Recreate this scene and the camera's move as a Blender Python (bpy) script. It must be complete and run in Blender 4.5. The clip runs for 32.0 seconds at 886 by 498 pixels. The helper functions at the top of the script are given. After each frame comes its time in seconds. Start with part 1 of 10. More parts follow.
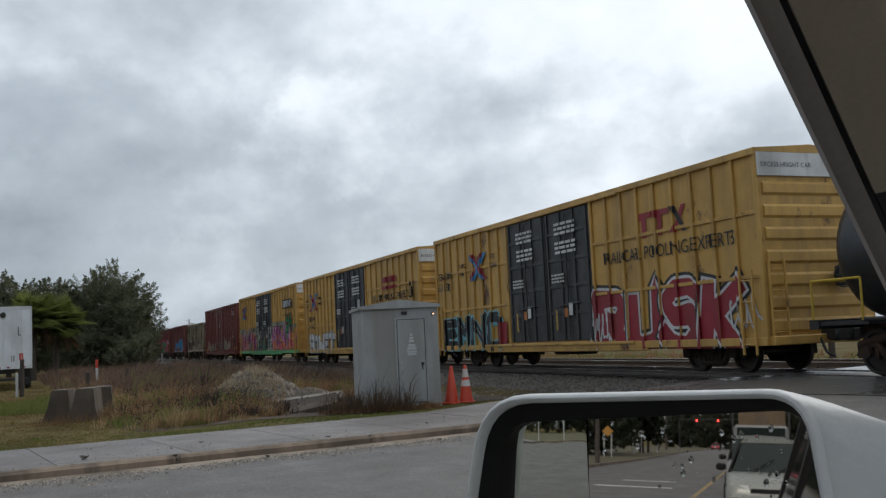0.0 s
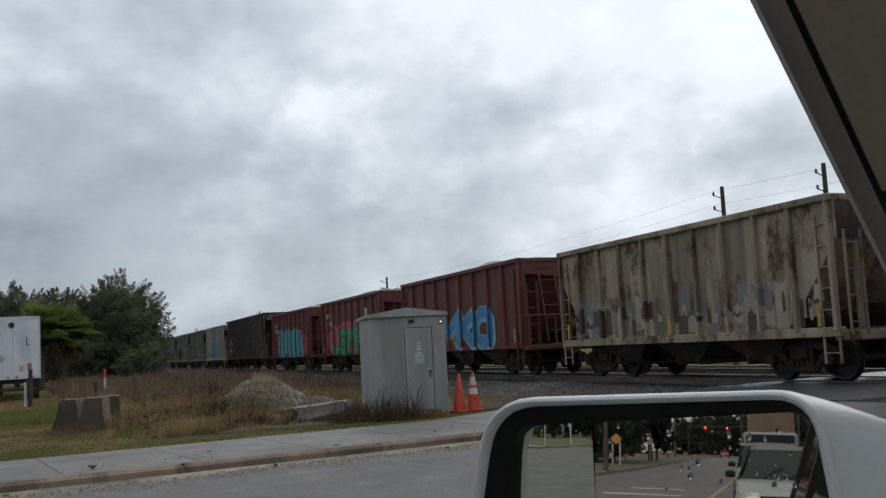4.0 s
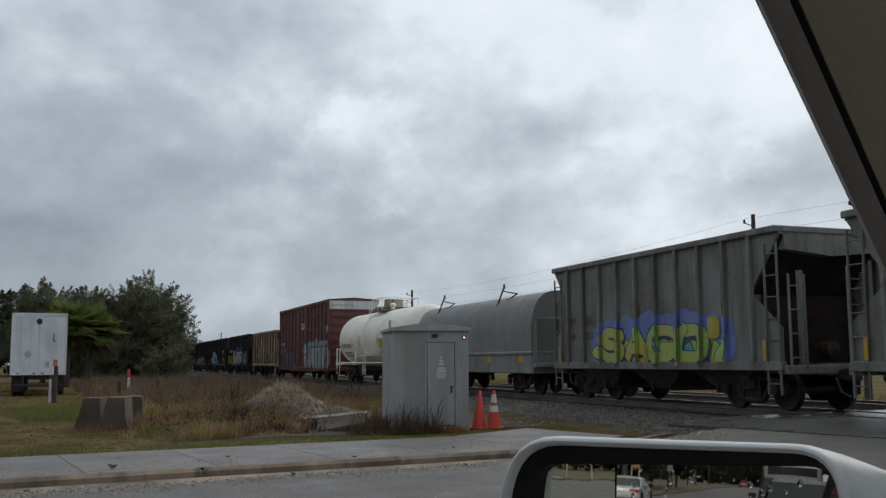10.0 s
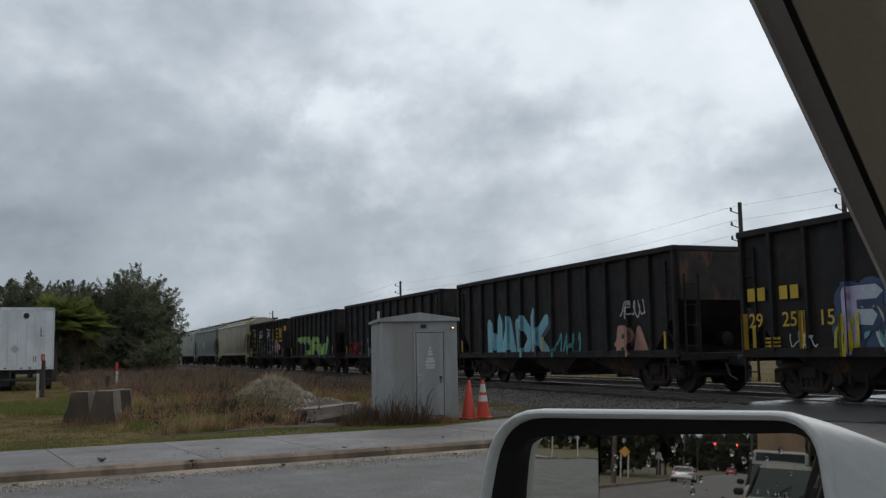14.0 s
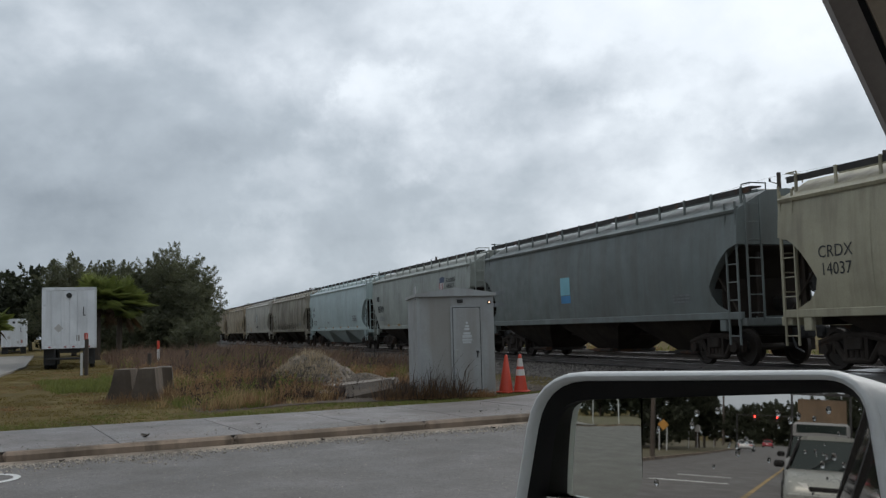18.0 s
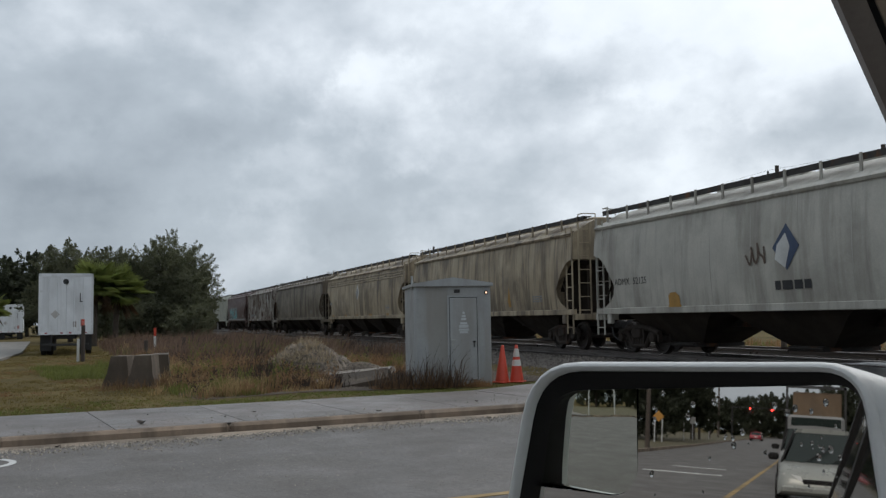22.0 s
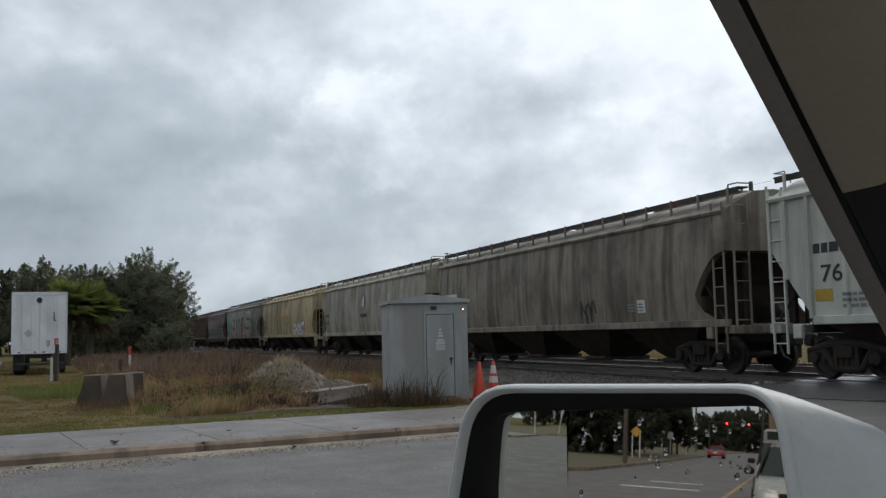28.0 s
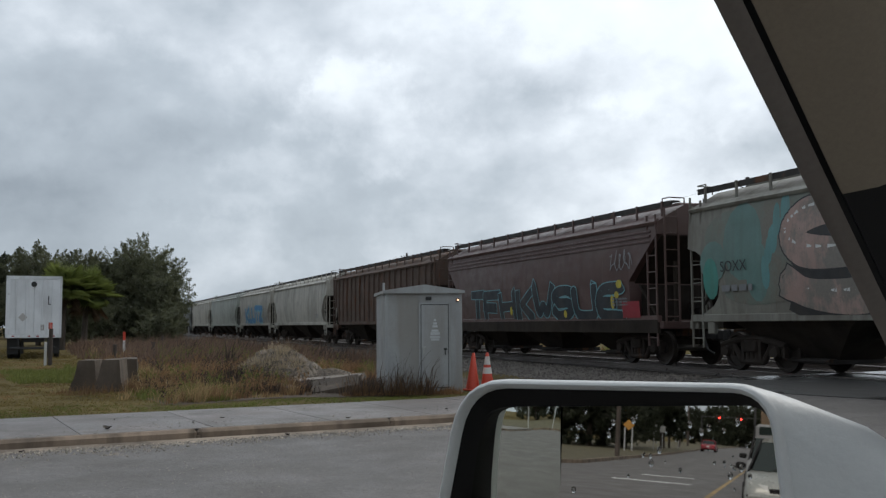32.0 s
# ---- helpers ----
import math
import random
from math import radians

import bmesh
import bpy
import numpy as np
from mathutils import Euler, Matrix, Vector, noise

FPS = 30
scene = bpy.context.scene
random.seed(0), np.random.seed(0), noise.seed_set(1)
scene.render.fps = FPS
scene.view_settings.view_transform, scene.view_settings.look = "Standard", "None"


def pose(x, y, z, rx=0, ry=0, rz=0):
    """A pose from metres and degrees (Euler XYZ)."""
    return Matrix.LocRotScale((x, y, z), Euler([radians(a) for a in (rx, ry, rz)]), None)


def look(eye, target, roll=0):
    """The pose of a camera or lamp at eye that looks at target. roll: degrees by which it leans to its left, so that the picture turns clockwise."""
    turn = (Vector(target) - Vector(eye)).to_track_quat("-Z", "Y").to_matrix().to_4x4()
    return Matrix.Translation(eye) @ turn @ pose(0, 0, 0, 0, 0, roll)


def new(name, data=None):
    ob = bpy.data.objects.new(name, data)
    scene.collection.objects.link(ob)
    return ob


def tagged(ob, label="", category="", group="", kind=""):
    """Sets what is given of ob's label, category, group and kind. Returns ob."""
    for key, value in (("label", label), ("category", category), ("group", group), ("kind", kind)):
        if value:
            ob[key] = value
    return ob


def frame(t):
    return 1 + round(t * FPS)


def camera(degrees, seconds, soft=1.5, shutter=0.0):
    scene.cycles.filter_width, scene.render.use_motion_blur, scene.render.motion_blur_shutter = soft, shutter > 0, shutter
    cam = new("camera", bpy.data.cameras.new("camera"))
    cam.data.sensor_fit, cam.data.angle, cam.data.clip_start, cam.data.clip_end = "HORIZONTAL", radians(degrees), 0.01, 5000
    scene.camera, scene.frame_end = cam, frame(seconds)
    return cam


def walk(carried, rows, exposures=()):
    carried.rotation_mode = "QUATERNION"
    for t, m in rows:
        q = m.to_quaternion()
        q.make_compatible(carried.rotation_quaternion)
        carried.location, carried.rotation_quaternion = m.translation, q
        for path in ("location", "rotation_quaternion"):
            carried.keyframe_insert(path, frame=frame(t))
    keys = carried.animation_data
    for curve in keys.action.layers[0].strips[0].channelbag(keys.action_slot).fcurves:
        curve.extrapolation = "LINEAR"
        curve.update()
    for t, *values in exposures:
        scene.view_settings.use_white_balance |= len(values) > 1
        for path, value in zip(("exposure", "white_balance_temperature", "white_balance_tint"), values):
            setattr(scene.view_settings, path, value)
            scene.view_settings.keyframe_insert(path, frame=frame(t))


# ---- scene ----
cam = camera(49.0, 32.0, soft=1.35)
# seconds, x, y, z, tilt, lean, heading
PATH = [
    (0.0, 0.0000, 0.0001, 1.6199, 95.205, 2.740, 60.005),
    (0.5, 0.0029, -0.0003, 1.6164, 95.343, 2.428, 60.009),
    (1.0, -0.0072, 0.0047, 1.6175, 95.266, 2.895, 60.209),
    (1.5, -0.0071, 0.0031, 1.6168, 95.404, 2.707, 60.315),
    (2.0, -0.0065, 0.0045, 1.6172, 95.413, 2.924, 60.372),
    (2.5, -0.0071, 0.0062, 1.6152, 95.556, 2.964, 60.469),
    (3.0, -0.0049, 0.0038, 1.6175, 95.708, 2.848, 60.502),
    (3.5, -0.0048, 0.0050, 1.6171, 95.688, 2.878, 60.485),
    (5.5, 0.0063, 0.0003, 1.6135, 95.840, 3.425, 60.386),
    (6.0, 0.0038, 0.0055, 1.6184, 95.859, 3.058, 60.389),
    (6.5, 0.0004, 0.0021, 1.6166, 95.760, 2.839, 60.571),
    (7.0, 0.0083, -0.0018, 1.6186, 95.871, 2.497, 60.767),
    (7.5, 0.0025, -0.0010, 1.6167, 96.113, 2.274, 60.989),
    (8.0, 0.0010, -0.0016, 1.6118, 96.008, 2.382, 61.248),
    (8.5, 0.0028, -0.0024, 1.6127, 95.913, 2.334, 61.419),
    (9.0, 0.0061, -0.0058, 1.6195, 96.098, 1.705, 61.504),
    (9.5, 0.0118, -0.0086, 1.6316, 96.609, 0.771, 61.618),
    (10.0, 0.0107, -0.0088, 1.6309, 96.611, 0.340, 61.749),
    (10.5, 0.0093, -0.0067, 1.6274, 96.310, 0.401, 61.674),
    (11.0, -0.0038, 0.0070, 1.6252, 96.024, 0.423, 61.470),
    (11.5, 0.0026, 0.0014, 1.6241, 95.910, 0.340, 61.368),
    (12.0, 0.0154, -0.0090, 1.6205, 95.823, 0.850, 61.258),
    (12.5, 0.0198, -0.0095, 1.6213, 96.062, 0.986, 61.107),
    (13.0, 0.0156, -0.0045, 1.6205, 96.141, 1.146, 61.057),
    (13.5, 0.0133, -0.0009, 1.6189, 96.151, 1.278, 61.102),
    (14.0, 0.0114, -0.0043, 1.6185, 96.066, 0.910, 61.109),
    (14.5, 0.0111, -0.0098, 1.6145, 95.811, 0.747, 61.384),
    (16.5, 0.0093, -0.0068, 1.6113, 95.008, 1.219, 62.647),
    (17.0, 0.0058, -0.0035, 1.6106, 94.901, 1.555, 62.903),
    (17.5, 0.0065, -0.0036, 1.6098, 94.722, 1.618, 63.170),
    (18.0, 0.0050, -0.0036, 1.6104, 94.660, 1.494, 63.259),
    (18.5, 0.0053, -0.0030, 1.6090, 94.698, 1.579, 63.307),
    (19.0, 0.0089, -0.0046, 1.6099, 94.746, 1.296, 63.275),
    (19.5, 0.0055, -0.0008, 1.6088, 94.850, 1.651, 63.171),
    (20.0, 0.0052, -0.0007, 1.6095, 94.785, 1.446, 63.031),
    (20.5, 0.0014, 0.0000, 1.6082, 94.728, 1.748, 63.089),
    (21.0, -0.0025, 0.0024, 1.6083, 94.454, 1.375, 63.217),
    (21.5, -0.0001, 0.0005, 1.6099, 94.240, 0.846, 63.119),
    (22.0, 0.0003, -0.0003, 1.6095, 94.057, 0.946, 63.072),
    (22.5, 0.0003, -0.0002, 1.6109, 94.067, 0.746, 62.987),
    (23.0, 0.0020, -0.0004, 1.6093, 94.056, 0.942, 62.949),
    (23.5, 0.0017, 0.0004, 1.6109, 94.138, 0.828, 62.841),
    (24.0, 0.0031, 0.0036, 1.6096, 94.257, 1.075, 62.770),
    (24.5, 0.0088, 0.0041, 1.6106, 94.480, 1.259, 62.687),
    (25.0, 0.0169, 0.0087, 1.6128, 94.891, 1.084, 62.781),
    (25.5, 0.0224, 0.0109, 1.6184, 95.261, 0.833, 62.527),
    (27.5, 0.0296, 0.0210, 1.6136, 95.140, 1.377, 61.950),
    (28.0, 0.0285, 0.0214, 1.6140, 95.007, 1.278, 61.782),
    (28.5, 0.0282, 0.0225, 1.6141, 94.911, 1.383, 61.688),
    (29.0, 0.0282, 0.0231, 1.6133, 94.853, 1.276, 61.590),
    (29.5, 0.0281, 0.0240, 1.6136, 94.769, 1.219, 61.503),
    (30.0, 0.0240, 0.0246, 1.6130, 94.539, 1.158, 61.528),
    (30.5, 0.0223, 0.0270, 1.6134, 94.346, 0.939, 61.543),
    (31.0, 0.0253, 0.0246, 1.6133, 94.257, 1.077, 61.537),
    (31.5, 0.0276, 0.0238, 1.6129, 94.291, 1.019, 61.585),
    (32.0, 0.0254, 0.0228, 1.6166, 94.445, 0.368, 61.468),
]
walk(cam, [(r[0], pose(*r[1:])) for r in PATH], [(0.0, 0.19), (3.5, 0.16), (6.0, 0.05), (9.0, 0.03), (11.0, -0.05), (14.0, -0.04), (17.0, 0.12), (19.0, 0.14), (23.0, 0.19), (25.0, 0.23), (28.0, 0.20), (32.0, 0.24)])

# ---- light: overcast sky with broken cloud, a wide weak sun ----
world = bpy.data.worlds.new("sky")
scene.world = world
world.use_nodes = True


def link(tree, a, b):
    tree.links.new(a, b)


SUN_TURN, SUN_HIGH = 14.0, 44.0     # the veiled sun: degrees left of the road's line, and above the horizon
SUN_DIR = (-math.sin(radians(SUN_TURN)) * math.cos(radians(SUN_HIGH)), math.cos(radians(SUN_TURN)) * math.cos(radians(SUN_HIGH)), math.sin(radians(SUN_HIGH)))


def build_sky():
    nt = world.node_tree
    nt.nodes.clear()
    N = nt.nodes.new
    out, bg = N("ShaderNodeOutputWorld"), N("ShaderNodeBackground")
    sky = N("ShaderNodeTexSky")
    sky.sky_type, sky.sun_disc = "NISHITA", False
    sky.sun_elevation, sky.sun_rotation = radians(SUN_HIGH), radians(-SUN_TURN)
    sky.air_density, sky.dust_density = 1.0, 3.0
    co = N("ShaderNodeTexCoord")
    sep = N("ShaderNodeSeparateXYZ")
    link(nt, co.outputs["Generated"], sep.inputs[0])
    tall = N("ShaderNodeMath")
    tall.operation, tall.inputs[1].default_value, tall.inputs[2].default_value = "MULTIPLY_ADD", SKY["tall"], SKY["seed"]
    link(nt, sep.outputs[2], tall.inputs[0])
    com = N("ShaderNodeCombineXYZ")
    link(nt, sep.outputs[0], com.inputs[0])
    link(nt, sep.outputs[1], com.inputs[1])
    link(nt, tall.outputs[0], com.inputs[2])
    big, small = N("ShaderNodeTexNoise"), N("ShaderNodeTexNoise")
    big.inputs["Scale"].default_value, big.inputs["Detail"].default_value = SKY["big"], 5
    big.inputs["Roughness"].default_value, big.inputs["Distortion"].default_value = 0.47, 0.25
    small.inputs["Scale"].default_value, small.inputs["Detail"].default_value = SKY["small"], 6
    small.inputs["Roughness"].default_value = 0.55
    link(nt, com.outputs[0], big.inputs["Vector"])
    link(nt, com.outputs[0], small.inputs["Vector"])
    mixn = N("ShaderNodeMix")
    mixn.inputs[0].default_value = 0.30
    link(nt, big.outputs["Fac"], mixn.inputs[2])
    link(nt, small.outputs["Fac"], mixn.inputs[3])
    dot = N("ShaderNodeVectorMath")
    dot.operation, dot.inputs[1].default_value = "DOT_PRODUCT", SUN_DIR
    link(nt, co.outputs["Generated"], dot.inputs[0])
    lift = N("ShaderNodeMapRange")
    for i, q in ((1, SKY["veil"][0]), (2, 1.0), (3, -SKY["veil"][1]), (4, SKY["veil"][2])):
        lift.inputs[i].default_value = q
    link(nt, dot.outputs["Value"], lift.inputs[0])
    rise = N("ShaderNodeMapRange")
    for i, q in ((1, 0.02), (2, 0.42), (3, SKY["rise"][0]), (4, SKY["rise"][1])):
        rise.inputs[i].default_value = q
    link(nt, sep.outputs[2], rise.inputs[0])
    both = N("ShaderNodeMath")
    link(nt, lift.outputs[0], both.inputs[0])
    link(nt, rise.outputs[0], both.inputs[1])
    # the large cloud masses, with ragged rims
    rag = N("ShaderNodeTexNoise")
    rag.inputs["Scale"].default_value, rag.inputs["Detail"].default_value, rag.inputs["Roughness"].default_value = 9.0, 8, 0.66
    link(nt, co.outputs["Generated"], rag.inputs["Vector"])
    pull = N("ShaderNodeVectorMath")
    pull.operation, pull.inputs[1].default_value, pull.inputs[2].default_value = "MULTIPLY_ADD", (0.17, 0.17, 0.12), (-0.085, -0.085, -0.06)
    link(nt, rag.outputs["Color"], pull.inputs[0])
    torn = N("ShaderNodeVectorMath")
    link(nt, co.outputs["Generated"], torn.inputs[0])
    link(nt, pull.outputs[0], torn.inputs[1])
    mass = both.outputs[0]
    for turn_, high, wide, tall_, amount in CLOUDS:
        a_, b_ = radians(turn_), radians(high)
        away = N("ShaderNodeVectorMath")
        away.operation, away.inputs[1].default_value = "SUBTRACT", (-math.sin(a_) * math.cos(b_), math.cos(a_) * math.cos(b_), math.sin(b_))
        link(nt, torn.outputs[0], away.inputs[0])
        flat_ = N("ShaderNodeVectorMath")
        flat_.operation, flat_.inputs[1].default_value = "MULTIPLY", (1 / radians(wide), 1 / radians(wide), 1 / radians(tall_))
        link(nt, away.outputs[0], flat_.inputs[0])
        far = N("ShaderNodeVectorMath")
        far.operation = "LENGTH"
        link(nt, flat_.outputs[0], far.inputs[0])
        lump = N("ShaderNodeMapRange")
        lump.interpolation_type = "SMOOTHERSTEP"
        for i, q in ((1, 0.0), (2, 1.25), (3, amount), (4, 0.0)):
            lump.inputs[i].default_value = q
        link(nt, far.outputs["Value"], lump.inputs[0])
        more = N("ShaderNodeMath")
        link(nt, mass, more.inputs[0])
        link(nt, lump.outputs[0], more.inputs[1])
        mass = more.outputs[0]
    tot = N("ShaderNodeMath")
    soft = N("ShaderNodeMath")
    soft.operation, soft.inputs[1].default_value, soft.inputs[2].default_value = "MULTIPLY_ADD", SKY["amp"], 0.5 * (1 - SKY["amp"])
    link(nt, mixn.outputs[0], soft.inputs[0])
    link(nt, soft.outputs[0], tot.inputs[0])
    link(nt, mass, tot.inputs[1])
    ramp = N("ShaderNodeValToRGB")
    e = ramp.color_ramp.elements
    e[0].position, e[0].color = SKY["stops"][0]
    e[1].position, e[1].color = SKY["stops"][-1]
    for p, c in SKY["stops"][1:-1]:
        q = e.new(p)
        q.color = c
    link(nt, tot.outputs[0], ramp.inputs[0])
    # clouds hide most of the blue
    mix = N("ShaderNodeMix")
    mix.data_type = "RGBA"
    mix.inputs[0].default_value = 0.93
    gain = N("ShaderNodeVectorMath")
    gain.operation, gain.inputs[1].default_value = "SCALE", (0, 0, 0)
    gain.inputs["Scale"].default_value = 0.08
    link(nt, sky.outputs[0], gain.inputs[0])
    link(nt, gain.outputs[0], mix.inputs[6])
    link(nt, ramp.outputs[0], mix.inputs[7])
    link(nt, mix.outputs[2], bg.inputs[0])
    bg.inputs[1].default_value = SKY["gain"]
    link(nt, bg.outputs[0], out.inputs[0])


# heading, height, breadth and thickness in degrees, how much lighter or darker
CLOUDS = [(67.4, 13.1, 5.0, 3.2, 0.055), (64.2, 11.3, 4.3, 2.7, 0.050), (69.1, 13.8, 2.0, 1.5, 0.035), (48.9, 15.6, 11.0, 5.0, 0.050),
          (54.7, 17.7, 5.7, 2.7, 0.030), (84.0, 9.5, 5.7, 1.8, 0.030), (76.0, 7.3, 7.7, 1.5, 0.025), (46.9, 12.3, 5.3, 2.7, 0.030),
          (42.2, 7.5, 5.3, 2.0, 0.015), (83.1, 13.5, 11.0, 3.7, -0.030), (74.7, 10.8, 5.0, 1.8, -0.045), (56.6, 12.5, 5.0, 2.5, -0.050),
          (60.9, 17.3, 5.0, 2.3, -0.025), (44.9, 9.3, 4.7, 1.7, -0.030), (67.5, 8.2, 8.0, 1.3, -0.030), (85.1, 7.0, 5.7, 1.0, -0.020),
          (77.6, 17.2, 7.7, 2.0, 0.015), (52.8, 9.2, 4.0, 1.3, -0.020),
          (70.2, 5.8, 11.0, 2.3, -0.045), (58.8, 8.5, 6.7, 2.0, -0.020), (80.1, 15.2, 4.0, 1.3, -0.012), (72.7, 15.5, 3.0, 1.3, 0.030), (65.3, 15.2, 2.3, 1.2, -0.030), (51.3, 12.3, 3.0, 1.3, 0.030), (53.5, 15.4, 2.7, 1.3, -0.020)]
SKY = dict(tall=1.5, rise=(-0.10, 0.03), amp=0.70, seed=3.3, big=4.0, small=11.0, gain=1.0, veil=(0.30, 0.085, 0.13), stops=[
    (0.28, (0.27, 0.315, 0.365, 1)), (0.43, (0.44, 0.50, 0.56, 1)), (0.50, (0.60, 0.66, 0.725, 1)),
    (0.57, (0.80, 0.865, 0.93, 1)), (0.68, (0.93, 0.985, 1.04, 1))])
build_sky()
lamp = bpy.data.lights.new("sun", "SUN")
lamp.energy, lamp.angle, lamp.color = 0.7, radians(25), (1.0, 0.97, 0.93)
sun = new("sun", lamp)
sun.matrix_world = look([q * 80 for q in SUN_DIR], (0, 0, 0))


# ---- materials ----
MATS = {}


def mat(name, base, rough=0.6, metal=0.0, var=0.18, grain=6.0, bump=0.15, streak=0.0, dirt=(0.075, 0.056, 0.040), rust=0.0,
        rust_col=(0.13, 0.055, 0.025), island=False, spec=0.5, patch=1.1, wet=0.0, speck=0.35):
    """A worn surface: two scales of tone, runs down the sides, rust patches, fine relief."""
    if name in MATS:
        return MATS[name]
    m = bpy.data.materials.new(name)
    m.use_nodes = True
    nt = m.node_tree
    N = nt.nodes.new
    p = nt.nodes["Principled BSDF"]
    p.inputs["Metallic"].default_value = metal
    p.inputs["Specular IOR Level"].default_value = spec
    co, info = N("ShaderNodeTexCoord"), N("ShaderNodeObjectInfo")
    off = N("ShaderNodeVectorMath")
    off.operation = "MULTIPLY_ADD"
    off.inputs[1].default_value, off.inputs[2].default_value = (31, 17, 23), (0, 0, 0)
    link(nt, info.outputs["Random"], off.inputs[0])
    add = N("ShaderNodeVectorMath")
    link(nt, co.outputs["Object"], add.inputs[0])
    link(nt, off.outputs[0], add.inputs[1])
    vec = add.outputs[0]

    def noise_tex(scale, detail=4, rough_=0.55, stretch=None):
        n = N("ShaderNodeTexNoise")
        n.inputs["Scale"].default_value, n.inputs["Detail"].default_value, n.inputs["Roughness"].default_value = scale, detail, rough_
        if stretch:
            mp = N("ShaderNodeMapping")
            mp.inputs["Scale"].default_value = stretch
            link(nt, vec, mp.inputs[0])
            link(nt, mp.outputs[0], n.inputs["Vector"])
        else:
            link(nt, vec, n.inputs["Vector"])
        return n.outputs["Fac"]

    def ramp(fac, a, b, lo=0.0, hi=1.0):
        r = N("ShaderNodeMapRange")
        r.inputs[1].default_value, r.inputs[2].default_value = a, b
        r.inputs[3].default_value, r.inputs[4].default_value = lo, hi
        link(nt, fac, r.inputs[0])
        return r.outputs[0]

    def mix(fac, a, b):
        q = N("ShaderNodeMix")
        q.data_type = "RGBA"
        for i, v in ((0, fac), (6, a), (7, b)):
            if isinstance(v, (int, float)):
                q.inputs[i].default_value = v
            elif isinstance(v, tuple):
                q.inputs[i].default_value = (*v, 1)
            else:
                link(nt, v, q.inputs[i])
        return q.outputs[2]

    dark = tuple(c * (1 - var) for c in base)
    lite = tuple(min(1, c * (1 + var)) for c in base)
    if island:
        geo = N("ShaderNodeNewGeometry")
        col = mix(geo.outputs["Random Per Island"], dark, lite)
        col = mix(ramp(noise_tex(patch), 0.35, 0.65), col, mix(0.5, col, dark))
    else:
        col = mix(ramp(noise_tex(patch, 5), 0.3, 0.7), dark, lite)
    fine = noise_tex(grain * 4, 6, 0.65)
    col = mix(ramp(fine, 0.3, 0.72, 0, speck), col, tuple(c * (0.62 if speck < 0.5 else 0.4) for c in base))
    if streak:
        blot = noise_tex(1.0, 6, 0.62, (0.5, 0.5, 0.42))
        col = mix(ramp(blot, 0.49, 0.63, 0, streak * 0.85), col, dirt)
        run = noise_tex(1.0, 6, 0.6, (1.3, 1.3, 0.14))
        col = mix(ramp(run, 0.50, 0.60, 0, min(0.9, streak)), col, dirt)
        run2 = noise_tex(1.0, 5, 0.55, (4.5, 4.5, 0.22))
        col = mix(ramp(run2, 0.52, 0.68, 0, streak * 0.7), col, dirt)
        pale = noise_tex(1.0, 4, 0.5, (2.3, 2.3, 0.10))
        col = mix(ramp(pale, 0.56, 0.70, 0, 0.35 * min(1, streak + 0.2)), col, lite)
    rough_out = ramp(noise_tex(patch * 2.3, 4), 0.3, 0.7, max(0.03, rough - 0.1), min(1, rough + 0.12))
    if rust:
        rn = noise_tex(1.3, 8, 0.7, (1, 1, 0.55))
        f = ramp(rn, 0.62 - rust * 0.32, 0.70 - rust * 0.26)
        col = mix(f, col, mix(fine, rust_col, tuple(c * 0.5 for c in rust_col)))
    if wet:
        rough_out = ramp(noise_tex(0.35, 3), 0.42, 0.6, rough, wet)
    link(nt, col, p.inputs["Base Color"])
    link(nt, rough_out, p.inputs["Roughness"])
    if bump:
        b = N("ShaderNodeBump")
        b.inputs["Strength"].default_value, b.inputs["Distance"].default_value = bump, 0.02
        link(nt, fine, b.inputs["Height"])
        link(nt, b.outputs[0], p.inputs["Normal"])
    MATS[name] = m
    return m


def glow(name, color, strength):
    m = bpy.data.materials.new(name)
    m.use_nodes = True
    p = m.node_tree.nodes["Principled BSDF"]
    p.inputs["Base Color"].default_value = (*color, 1)
    p.inputs["Emission Color"].default_value = (*color, 1)
    p.inputs["Emission Strength"].default_value = strength
    return m


def glassy(name, color, rough=0.03, metal=0.0, trans=0.0):
    m = bpy.data.materials.new(name)
    m.use_nodes = True
    p = m.node_tree.nodes["Principled BSDF"]
    p.inputs["Base Color"].default_value = (*color, 1)
    p.inputs["Roughness"].default_value, p.inputs["Metallic"].default_value = rough, metal
    p.inputs["Transmission Weight"].default_value = trans
    return m


